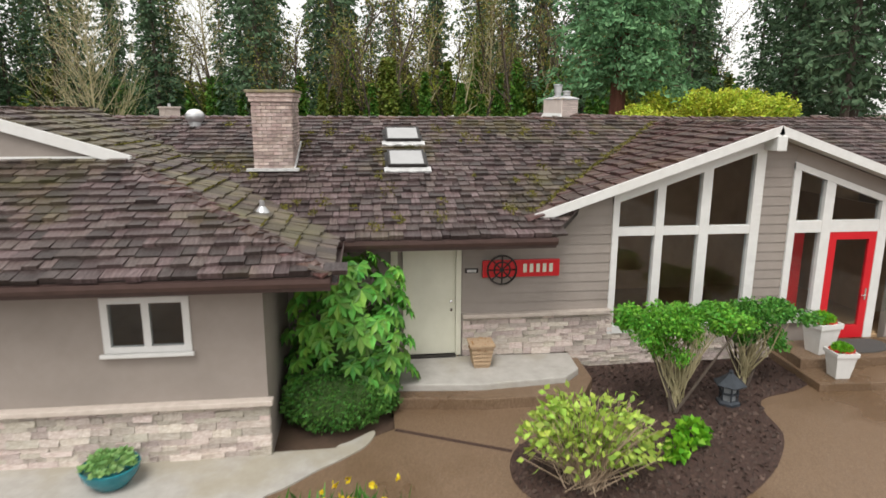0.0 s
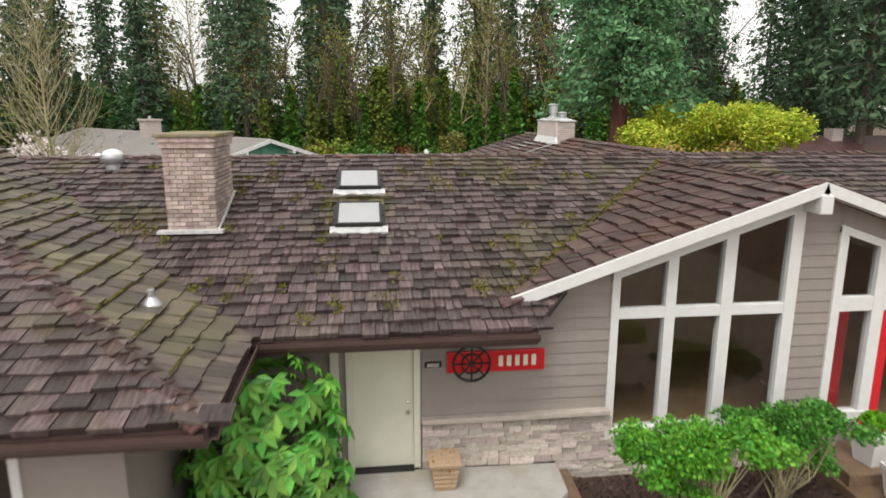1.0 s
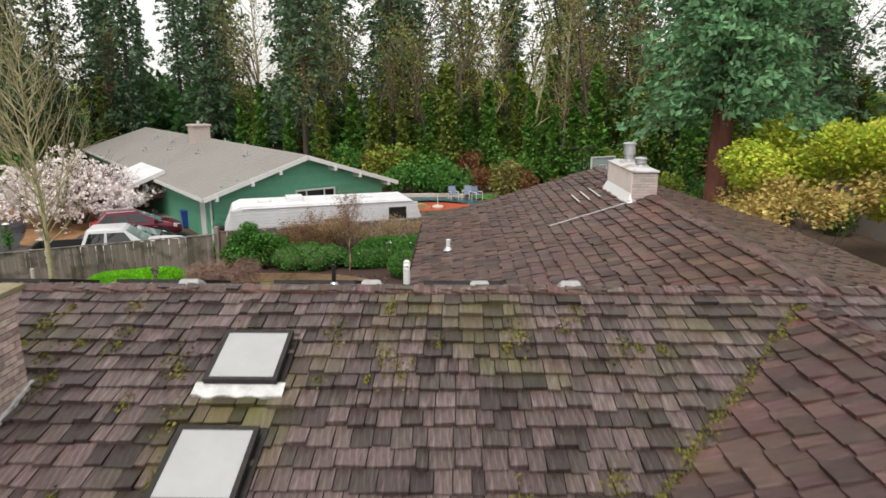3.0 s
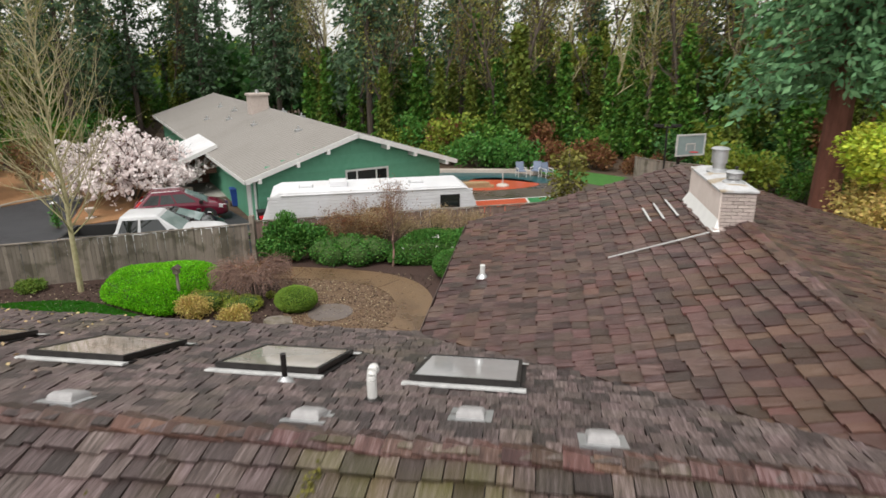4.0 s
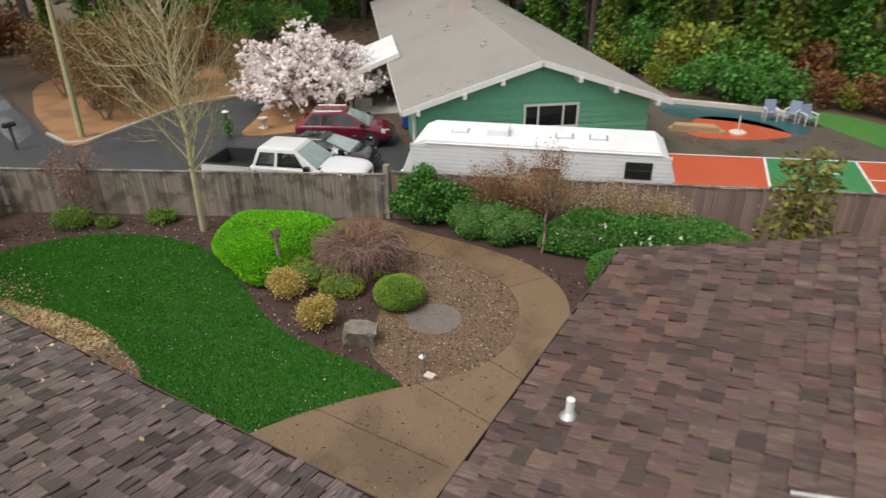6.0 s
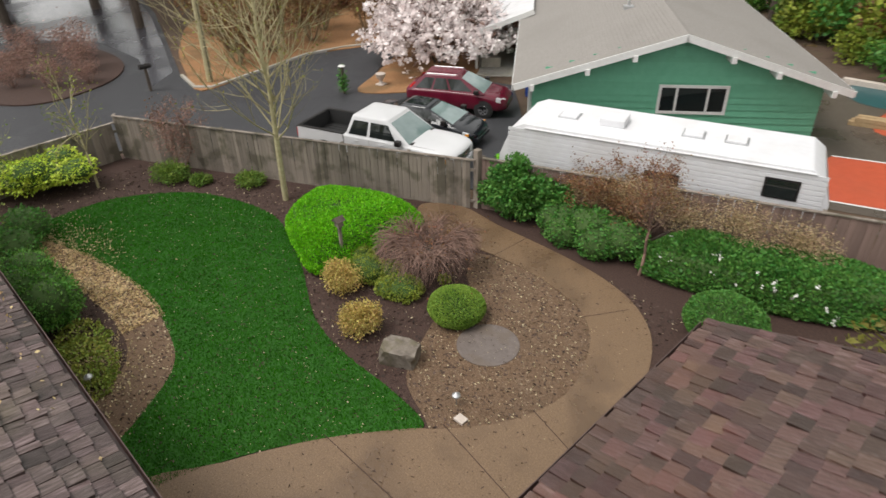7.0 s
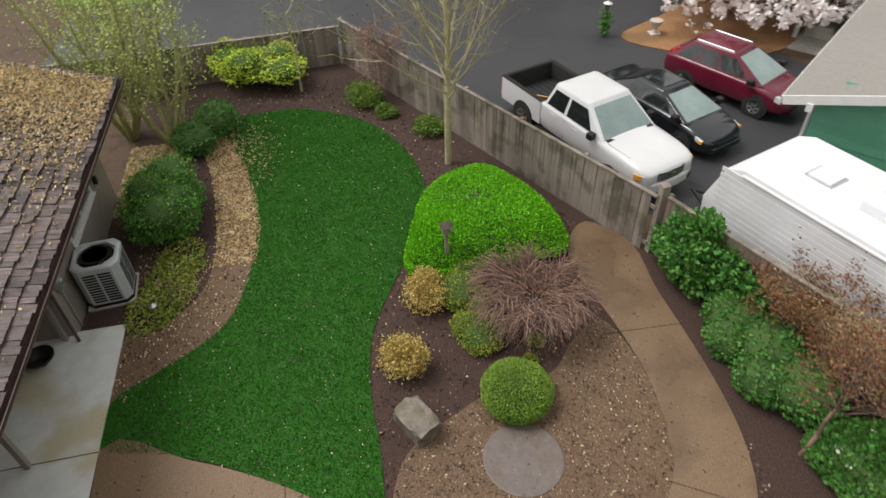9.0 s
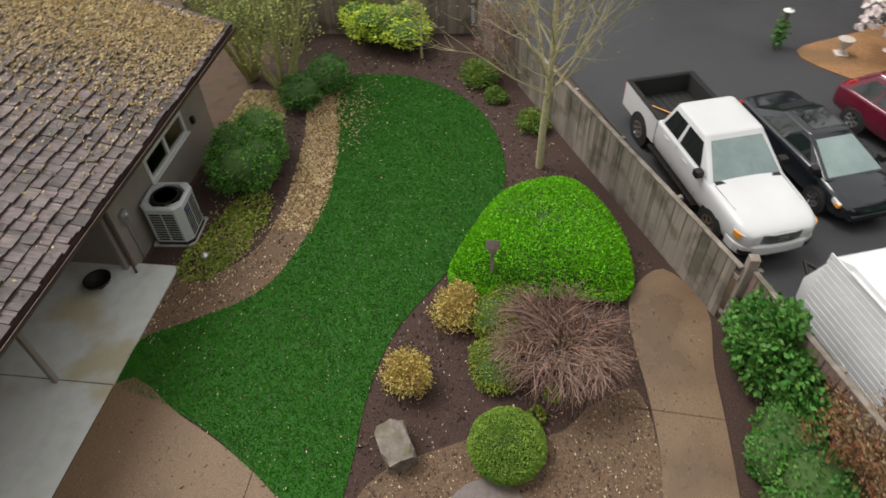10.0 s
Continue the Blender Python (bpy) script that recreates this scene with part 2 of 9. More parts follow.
# ---- building blocks ----
class Geo:
    """Collects vertices and faces."""
    def __init__(self):
        self.v, self.f = [], []

    def add(self, vs, fs):
        o = len(self.v)
        self.v += [tuple(p) for p in vs]
        self.f += [tuple(i + o for i in f) for f in fs]
        return self

    def box(self, x0, x1, y0, y1, z0, z1, m=None):
        vs = [Vector(p) for p in ((x0, y0, z0), (x1, y0, z0), (x1, y1, z0), (x0, y1, z0), (x0, y0, z1), (x1, y0, z1), (x1, y1, z1), (x0, y1, z1))]
        if m:
            vs = [m @ p for p in vs]
        return self.add(vs, [(3, 2, 1, 0), (4, 5, 6, 7), (0, 1, 5, 4), (1, 2, 6, 5), (2, 3, 7, 6), (3, 0, 4, 7)])

    def beam(self, a, b, w, h):
        """A rectangular bar from a to b, w across and h deep (top at the line)."""
        a, b = Vector(a), Vector(b)
        d = (b - a).normalized()
        s = d.cross(Vector((0, 0, 1)))
        s = (s if s.length > 1e-4 else Vector((1, 0, 0))).normalized() * w / 2
        u = s.cross(d).normalized() * h
        vs = [a - s - u, a + s - u, a + s, a - s, b - s - u, b + s - u, b + s, b - s]
        return self.add(vs, [(0, 1, 2, 3), (7, 6, 5, 4), (0, 4, 5, 1), (1, 5, 6, 2), (2, 6, 7, 3), (3, 7, 4, 0)])

    def tube(self, a, b, r0, r1, n=10):
        a, b = Vector(a), Vector(b)
        d = (b - a).normalized()
        s = d.orthogonal().normalized()
        t = d.cross(s)
        vs = [a + (s * math.cos(k * 2 * math.pi / n) + t * math.sin(k * 2 * math.pi / n)) * r0 for k in range(n)]
        vs += [b + (s * math.cos(k * 2 * math.pi / n) + t * math.sin(k * 2 * math.pi / n)) * r1 for k in range(n)]
        fs = [(k, (k + 1) % n, n + (k + 1) % n, n + k) for k in range(n)]
        if n > 4:
            fs += [tuple(range(n - 1, -1, -1)), tuple(range(n, 2 * n))]
        return self.add(vs, fs)

    def lathe(self, prof, c=(0, 0, 0), n=20):
        """Turns (radius, z) pairs round the upright through c."""
        o = len(self.v)
        for r, z in prof:
            self.v += [(c[0] + r * math.cos(k * 2 * math.pi / n), c[1] + r * math.sin(k * 2 * math.pi / n), c[2] + z) for k in range(n)]
        for j in range(len(prof) - 1):
            self.f += [(o + j * n + k, o + j * n + (k + 1) % n, o + (j + 1) * n + (k + 1) % n, o + (j + 1) * n + k) for k in range(n)]
        self.f += [tuple(o + k for k in range(n - 1, -1, -1)), tuple(o + (len(prof) - 1) * n + k for k in range(n))]
        return self

    def prism(self, pts, z0, z1):
        n = len(pts)
        self.add([(x, y, z0) for x, y in pts] + [(x, y, z1) for x, y in pts],
                 [tuple(range(n, 2 * n)), tuple(range(n - 1, -1, -1))] + [(k, (k + 1) % n, n + (k + 1) % n, n + k) for k in range(n)])
        return self

    def loft(self, rings):
        """Joins rings of equally many points and closes the ends."""
        n, o = len(rings[0]), len(self.v)
        for r in rings:
            self.v += [tuple(p) for p in r]
        for j in range(len(rings) - 1):
            self.f += [(o + j * n + k, o + j * n + (k + 1) % n, o + (j + 1) * n + (k + 1) % n, o + (j + 1) * n + k) for k in range(n)]
        self.f += [tuple(o + k for k in range(n - 1, -1, -1)), tuple(o + (len(rings) - 1) * n + k for k in range(n))]
        return self


def mesh_of(geo, name, material, smooth=False, bevel=0.0, segments=2):
    me = bpy.data.meshes.new(name)
    me.from_pydata(geo.v, [], geo.f)
    me.materials.append(material)
    bm = bmesh.new()
    bm.from_mesh(me)
    if bevel:
        bmesh.ops.remove_doubles(bm, verts=bm.verts, dist=1e-4)
    bmesh.ops.recalc_face_normals(bm, faces=bm.faces)
    if bevel:
        bmesh.ops.bevel(bm, geom=[e for e in bm.edges if len(e.link_faces) == 2 and e.calc_face_angle(0) > 0.5], offset=bevel, segments=segments, affect="EDGES", profile=0.6)
    bm.to_mesh(me)
    bm.free()
    if smooth:
        me.polygons.foreach_set("use_smooth", [True] * len(me.polygons))
        me.set_sharp_from_angle(angle=radians(40))
    return me


def part(name, geo, material, parent=None, label="", smooth=False, bevel=0.0, m=None):
    ob = new(name, mesh_of(geo, name, material, smooth, bevel))
    if parent:
        ob.parent = parent
    if m:
        ob.matrix_basis = m
    if label:
        ob["label"] = label
    return ob


def thing(name, label, category, m=None, group=""):
    ob = new(name)
    ob.empty_display_size = 0.2
    if m:
        ob.matrix_basis = m
    return tagged(ob, label, category, group)


def structure(name, geo, material, label="", smooth=False, bevel=0.0):
    return tagged(part(name, geo, material, None, label, smooth, bevel), kind="structure")


def np_mesh(name, v, f, material):
    """A mesh from arrays: vertices, and faces of equally many corners."""
    me = bpy.data.meshes.new(name)
    v, f = np.asarray(v, np.float32), np.asarray(f, np.int32)
    me.vertices.add(len(v))
    me.vertices.foreach_set("co", v.ravel())
    me.loops.add(f.size)
    me.loops.foreach_set("vertex_index", f.ravel())
    me.polygons.add(len(f))
    me.polygons.foreach_set("loop_start", np.arange(0, f.size, f.shape[1], dtype=np.int32))
    me.update(calc_edges=True)
    me.materials.append(material)
    return me


def leaves(rng, at, size, droop=0.0, out=None, long=1.6):
    """One folded leaf (two triangles) at each place; out: the way each faces, loosely."""
    n = len(at)
    d = rng.normal(size=(n, 3))
    if out is not None:
        d = d * 0.6 + out
    d[:, 2] -= droop
    d /= np.linalg.norm(d, axis=1)[:, None] + 1e-9
    s = np.cross(d, rng.normal(size=(n, 3)))
    s /= np.linalg.norm(s, axis=1)[:, None] + 1e-9
    nn = np.cross(d, s)
    k = (size * rng.uniform(0.6, 1.4, n))[:, None]
    v = np.stack([at - d * k * long / 2, at + s * k / 2 + nn * k * 0.15, at + d * k * long / 2, at - s * k / 2 + nn * k * 0.15], 1).reshape(-1, 3)
    i = np.arange(n)[:, None] * 4
    f = np.concatenate([i + [0, 1, 2], i + [0, 2, 3]])
    return v, f


def smooth_loop(pts, k=6):
    """A closed smooth outline through a few plan points."""
    out, n = [], len(pts)
    for i in range(n):
        p0, p1, p2, p3 = (np.array(pts[(i + j) % n], float) for j in (-1, 0, 1, 2))
        for j in range(k):
            t = j / k
            out.append(tuple(0.5 * (2 * p1 + (p2 - p0) * t + (2 * p0 - 5 * p1 + 4 * p2 - p3) * t * t + (3 * p1 - p0 - 3 * p2 + p3) * t ** 3)))
    return out


def inside(pts, x, y):
    """Which of the places x, y lie within the outline."""
    p = np.array(pts)
    q = np.roll(p, -1, 0)
    c = np.zeros(len(x), bool)
    for (x0, y0), (x1, y1) in zip(p, q):
        if y0 != y1:
            c ^= ((y0 > y) != (y1 > y)) & (x < (x1 - x0) * (y - y0) / (y1 - y0) + x0)
    return c


def clip_convex(poly, area):
    """The polygon cut to a convex outline (counter-clockwise)."""
    for i in range(len(area)):
        (ax, ay), (bx, by) = area[i], area[(i + 1) % len(area)]
        res = []
        for j in range(len(poly)):
            p, q = poly[j], poly[(j + 1) % len(poly)]
            sp, sq = ((bx - ax) * (r[1] - ay) - (by - ay) * (r[0] - ax) for r in (p, q))
            if sp >= 0:
                res.append(p)
            if sp * sq < 0:
                t = sp / (sp - sq)
                res.append((p[0] + (q[0] - p[0]) * t, p[1] + (q[1] - p[1]) * t))
        poly = res
        if len(poly) < 3:
            return []
    return poly


# ---- ground ----
def ground_z(x, y):
    t = min(1, max(0, (y - 12.6) / 7))
    return 0.30 * (1 - t * t * (3 - 2 * t)) - 0.05


g = Geo()
gx = [-600, -300, -150, -100, -75] + list(range(-60, 62, 3)) + [75, 100, 150, 300, 600]
gy = [-400, -200, -100, -60, -30, -15] + list(range(-6, 100, 2)) + [110, 130, 160, 220, 400, 800]
for b_ in gy:
    for a_ in gx:
        g.v.append((a_, b_, ground_z(a_, b_)))
for j in range(len(gy) - 1):
    for i in range(len(gx) - 1):
        k = j * len(gx) + i
        g.f.append((k, k + 1, k + len(gx) + 1, k + len(gx)))
structure("ground", g, soil, "dark soil and leaf litter of a wooded suburban lot", smooth=True)

LAWN = smooth_loop([(-18.4, 26.4), (-18.4, 28.2), (-17.6, 29.7), (-16.4, 30.8), (-14.5, 31.5), (-12.9, 31.6), (-11.4, 31.1), (-9.9, 30.5), (-7.9, 29.5),
                    (-6.25, 29.2), (-4.7, 29.2), (-3.4, 29.08), (-3.35, 28.75), (-4.1, 27.85), (-5.0, 26.5), (-5.6, 25.2), (-6.0, 23.95), (-7.1, 23.95),
                    (-7.8, 24.95), (-8.6, 26.0), (-9.6, 26.5), (-11.9, 26.85), (-14.4, 26.6), (-16.5, 26.1), (-17.9, 25.6)], 5)
WALKWAY = smooth_loop([(-6.0, 23.92), (-5.4, 25.6), (-4.5, 27.3), (-3.4, 28.75), (-2.92, 29.2), (-2.07, 30.35), (-1.7, 31.8), (-2.2, 33.4), (-3.0, 34.3),
                       (-4.0, 34.68), (-5.3, 34.88), (-6.76, 34.8), (-8.3, 34.6), (-9.5, 34.7), (-10.3, 35.5), (-9.2, 36.3), (-7.6, 36.2), (-6.2, 36.2), (-4.6, 36.15),
                       (-3.3, 35.95), (-2.2, 35.5), (-1.25, 34.6), (-0.62, 33.1), (-0.45, 31.25), (0.2, 30.5), (1.5, 29.8), (1.6, 27), (1.6, 23.92), (-2, 23.92)], 4)
GRAVEL = smooth_loop([(-3.5, 29.2), (-2.9, 29.1), (-2.0, 30.3), (-1.6, 31.8), (-2.1, 33.5), (-3.0, 34.4), (-4.0, 34.75), (-5.3, 34.9), (-6.9, 34.6), (-6.5, 33.7),
                      (-5.8, 33.0), (-5.7, 31.9), (-5.3, 30.9), (-4.6, 29.7)], 5)
STRIP = smooth_loop([(-18.6, 25.8), (-17.9, 24.6), (-16.2, 25.2), (-14.3, 25.6), (-11.4, 25.8), (-9.8, 25.45), (-9.1, 24.5), (-8.9, 23.95), (-7.0, 23.95), (-7.8, 25.05),
                     (-8.6, 26.1), (-9.6, 26.6), (-11.9, 26.95), (-14.4, 26.7), (-16.5, 26.2)], 5)
structure("mulch_bed", Geo().prism([(-22, 23.0), (1.6, 23.0), (1.6, 33), (6, 34), (6, 42.4), (-1, 39.9), (-8.8, 36.6), (-16, 33.4), (-19.8, 31.2), (-22, 30.2)], -0.05, 0.0), mulch, "dark bark mulch planting bed")
structure("gravel_circle", Geo().prism(GRAVEL, -0.05, 0.012), gravelm, "tan pea gravel round seating area")
structure("gravel_strip", Geo().prism(STRIP, -0.05, 0.012), gravelm, "brown gravel strip with fallen leaves")
structure("garden_walkway", Geo().prism(WALKWAY, -0.05, 0.03), aggregate_pale, "damp exposed-aggregate concrete walkway")
patio_slab = M("patio_concrete", [(0.56, 0.57, 0.55), (0.68, 0.69, 0.67)], 0.5, 3, bump=0.2, coords="World", big=0.75, bigscale=0.55, bigcol=(0.46, 0.40, 0.22))
structure("patio", Geo().prism([(-9.3, 19.8), (1.6, 19.8), (1.6, 23.9), (-9.3, 23.9)], -0.05, 0.05), patio_slab, "stained grey concrete patio slab")
lawn = structure("lawn", Geo().prism(LAWN, -0.05, 0.02), turf, "mown green lawn with fallen petals")
paver_mat = M("grey_paver", [(0.10, 0.08, 0.072), (0.165, 0.135, 0.12)], 0.5, 8, coords="World", bump=0.3, big=0.5, bigscale=1.5, bigcol=(0.11, 0.08, 0.055))
part("stepping_paver", Geo().lathe([(0.76, -0.03), (0.76, 0.028), (0.73, 0.034)], (-4.0, 31.8, 0), 28), paver_mat)
tagged(bpy.data.objects["stepping_paver"], "large round grey concrete paver set in gravel", "paver")

# front yard
FBED = smooth_loop([(2.45, 11.9), (2.5, 10.6), (2.1, 9.6), (0.9, 9.0), (0.6, 8.0), (1.2, 7.2), (2.6, 7.0), (3.6, 7.3), (4.5, 7.95), (5.2, 8.8), (5.4, 9.6), (5.7, 10.1), (6.6, 10.4), (7.2, 10.9), (7.3, 11.9)], 5)
structure("driveway", Geo().prism([(-12, -12), (14, -12), (14, 11.9), (-1.0, 11.9), (-1.0, 9.75), (-1.9, 9.2), (-2.9, 9.2), (-12, 9.2)], 0.1, 0.34), aggregate, "wet brown exposed-aggregate driveway")
structure("front_bed", Geo().prism(FBED, 0.2, 0.352), mulch, "dark bark mulch front bed")
structure("front_strip", Geo().prism(smooth_loop([(-12, 9.2), (-2.9, 9.2), (-1.9, 9.3), (-1.35, 9.7), (-1.5, 9.2), (-2.2, 8.6), (-2.8, 8.1), (-4, 7.7), (-12, 7.4)], 4), 0.2, 0.365), concrete, "pale concrete apron beside the wall")
structure("porch", Geo().prism([(-1.0, 12.0), (-1.0, 10.75), (0.6, 10.6), (2.2, 10.75), (2.55, 11.1), (2.6, 11.9)], 0.2, 0.67), concrete, "pale concrete porch slab", bevel=0.03)
structure("porch_step", Geo().prism([(-1.0, 10.75), (-0.9, 10.45), (0.6, 10.25), (2.4, 10.3), (2.75, 10.9), (2.8, 11.9), (2.6, 11.9), (2.55, 11.1), (2.2, 10.75), (0.6, 10.6)], 0.2, 0.55), aggregate, "brown aggregate porch step", bevel=0.02)
structure("entry_step", Geo().prism([(7.0, 11.95), (6.9, 10.25), (11, 10.1), (11, 11.95)], 0.2, 0.5), aggregate, "wet aggregate lower entry step", bevel=0.02)
structure("entry_landing", Geo().prism([(7.1, 11.95), (7.0, 10.95), (11, 10.9), (11, 11.95)], 0.2, 0.7), aggregate, "wet aggregate entry landing", bevel=0.02)

# neighbour's side
ROAD = [(-22.6, 29.8), (-19.5, 33.2), (-12, 36.6), (-8, 38.3), (-9.2, 40.2), (-16, 47), (-19, 46.0), (-20.9, 41.5), (-23.3, 44.5), (-24, 47.5), (-27, 47.5), (-28.2, 43.2), (-27.4, 39.5), (-26.8, 36.0),
        (-30, 36.4), (-36, 38.5), (-46, 42), (-62, 46), (-70, 38), (-62, 30), (-50, 24), (-40, 12), (-24, 8)]
structure("road", Geo().prism(ROAD, -0.06, -0.02), asphalt, "wet dark asphalt driveway and lane")
court_paving = M("wet_court_paving", [(0.07, 0.056, 0.044), (0.12, 0.098, 0.08)], 0.4, 8, bump=0.3, coords="World", big=0.6, bigscale=0.4, bigcol=(0.06, 0.05, 0.042), bigrough=0.15)
structure("court", Geo().prism([(-4, 43.2), (16, 50.0), (13.0, 57.5), (9, 58), (-5, 58.5)], -0.1, -0.04), court_paving, "grey paved sports court beside the house")

# ---- house: roofs ----
SL = 0.312
CO = math.cos(math.atan(SL))
SG = 0.342
CG = math.cos(math.atan(SG))
WIDTHS = (0.12, 0.15, 0.18, 0.22, 0.26, 0.31)


def shake_piece(w, ln, th, jag):
    return Geo().add([(0, 0, -0.01), (w, jag, -0.01), (w, ln, -0.02), (0, ln, -0.02), (0, 0, th), (w, jag, th), (w, ln, 0.002), (0, ln, 0.002)],
                     [(4, 5, 6, 7), (0, 1, 5, 4), (1, 2, 6, 5), (3, 0, 4, 7)])


PIECES = {}


def roof_slope(name, label, o, u, up, area, near, mat_joined, mat_single, exposure=0.27, seed=1, limit=300, lift=0.0, widths=WIDTHS):
    """Cedar shakes on one slope. o: corner, u: along the eave, up: up the slope (unit), area: convex outline in (u, up) metres;
    near: stretch (u0, u1, v0, v1) whose shakes are objects of their own."""
    rng = random.Random(seed)
    o, u, up = Vector(o), Vector(u).normalized(), Vector(up).normalized()
    nn = u.cross(up)
    m = Matrix.Translation(o + nn * lift) @ Matrix((u, up, nn)).transposed().to_4x4()
    deck = Geo()
    n = len(area)
    deck.add([(a, b, -0.12) for a, b in area] + [(a, b, -0.015) for a, b in area],
             [tuple(range(n, 2 * n)), tuple(range(n - 1, -1, -1))] + [(k, (k + 1) % n, n + (k + 1) % n, n + k) for k in range(n)])
    roof = structure(name, deck, roofdeck, label)
    roof.matrix_basis = m
    g, singles = Geo(), 0
    us, vs = [a for a, b in area], [b for a, b in area]
    v = min(vs) - 0.03
    row = 0
    while v < max(vs):
        x = min(us) - rng.random() * 0.2
        while x < max(us):
            w = rng.choice(widths)
            ln, th = exposure * 1.12, rng.uniform(0.028, 0.072)
            dv = rng.uniform(-0.028, 0.028)
            q = [(x, v + dv), (x + w - 0.012, v + dv + rng.uniform(-0.012, 0.012)), (x + w - 0.012, v + ln), (x, v + ln)]
            c = clip_convex(q, area) if v > min(vs) else [p for p in q] if clip_convex(q, area) else []
            full = len(c) == 4 and all(abs(p[0] - r[0]) + abs(p[1] - r[1]) < 1e-6 for p, r in zip(c, q))
            if full and near and singles < limit and near[0] < x < near[1] and near[2] < v < near[3]:
                key = (w, rng.randrange(3), mat_single.name)
                if key not in PIECES:
                    pr = random.Random(key[1] + int(w * 100))
                    PIECES[key] = mesh_of(shake_piece(w - 0.012, exposure * 1.12, (0.03, 0.048, 0.068)[key[1]], pr.uniform(-0.012, 0.012)), "shingle", mat_single)
                ob = new("shingle", PIECES[key])
                ob.parent = roof
                ob.location = (x, v + dv, 0)
                singles += 1
            elif c:
                k = len(c)
                top = [(a, b, 0.002 + (th - 0.002) * min(1, max(0, 1 - (b - v) / ln))) for a, b in c]
                g.add([(a, b, -0.02) for a, b in c] + top, [tuple(range(k, 2 * k))] + [(i, (i + 1) % k, k + (i + 1) % k, k + i) for i in range(k)])
            x += w
        v += exposure
        row += 1
    me = bpy.data.meshes.new("shingles")
    me.from_pydata(g.v, [], g.f)
    me.materials.append(mat_joined)
    rest = new("shingles", me)
    rest.parent = roof
    tagged(rest, kind="stuff")
    return roof


def caps(name, a, b, parent_label, material, w=0.15, seed=3, step=0.26):
    """Overlapping cap shakes along a ridge or hip from a (low) to b."""
    rng = random.Random(seed)
    a, b = Vector(a), Vector(b)
    d = (b - a).normalized()
    s = d.cross(Vector((0, 0, 1))).normalized()
    g = Geo()
    n = int((b - a).length / step)
    drop = 0.3 * w
    for k in range(n):
        p, q = a + d * (k * step - 0.02), a + d * ((k + 1) * step + 0.06)
        h0, h1 = rng.uniform(0.045, 0.075), 0.02
        ww = w * rng.uniform(0.85, 1.1)
        for sg in (-1, 1):
            t = s * ww * sg
            up = Vector((0, 0, 1))
            vs = [p + up * h0, p + t + up * (h0 - drop), q + t + up * (h1 - drop), q + up * h1]
            vs += [x - up * 0.03 for x in vs]
            g.add(vs, [(0, 1, 2, 3), (4, 5, 1, 0), (5, 6, 2, 1), (6, 7, 3, 2)])
    return structure(name, g, material, parent_label)


WIDE = (0.17, 0.20, 0.24, 0.28, 0.33)
E1, RZ, RY = 3.28, 5.23, 17.25
LEN = 6.25 / CO
roof_slope("roof_front", "weathered grey-brown cedar shake roof with moss", (-8.2, 11.0, E1), (1, 0, 0), (0, CO, CO * SL), [(0, 0), (10.15, 0), (14.75, 6.0 / CO), (14.9, LEN), (0, LEN)],
           (5.5, 13.0, 1.6, 4.6), shake, shake_one, seed=1)
roof_slope("roof_front_right", "weathered cedar shake roof right of the gable", (6.3, 11.0, E1), (1, 0, 0), (0, CO, CO * SL), [(0, 6.0 / CO), (5.4, 0), (7, 0), (7, LEN), (0, LEN)],
           None, shake, shake_one, seed=11)
roof_slope("roof_back", "weathered cedar shake roof strewn with fallen petals", (13.3, 23.5, E1), (-1, 0, 0), (0, -CO, CO * SL), [(0, -0.36), (28.8, -0.36), (28.8, LEN), (0, LEN)],
           (11.5, 17.5, 0.5, 5), shake_back, shake_back_one, seed=2)
roof_slope("roof_garden_wing", "red-brown cedar shake roof of the garden wing", (0.75, 32.0, E1), (0, -1, 0), (CO, 0, CO * SL), [(0, 0), (8.5, 0), (8.5 + 6.25, LEN), (0, LEN)],
           (0.6, 7.5, 0.2, 4.0), shake_red, shake_red_one, 0.29, seed=4, lift=0.004, widths=(0.17, 0.21, 0.25, 0.29, 0.33))
roof_slope("roof_garden_wing_far", "red-brown cedar shake roof, far slope of the wing", (13.25, 17.2, E1), (0, 1, 0), (-CO, 0, CO * SL), [(6.25, 0), (14.8, 0), (14.8, LEN), (0, LEN)],
           None, shake_red, shake_red_one, 0.29, seed=5, lift=0.004)
GX, GZ = 6.5, 5.15
GL = (GZ - 3.28) / SG
roof_slope("roof_gable", "brown cedar shake roof over the glazed gable", (GX - GL, 17.0, 3.28), (0, -1, 0), (CG, 0, CG * SG), [(0.0, GL / CG), (5.35, 0.1 * GL / CG), (5.35, GL / CG)],
           (0.5, 5.0, 0.8, 6.5), shake_red, shake_red_one, 0.31, seed=6, lift=0.006, widths=WIDE)
roof_slope("roof_gable_far", "brown cedar shake roof, far slope of the glazed gable", (GX + GL, 11.65, 3.28), (0, 1, 0), (-CG, 0, CG * SG), [(0, 0.1 * GL / CG), (5.35, GL / CG), (0, GL / CG)],
           None, shake_red, shake_red_one, seed=7, lift=0.006)
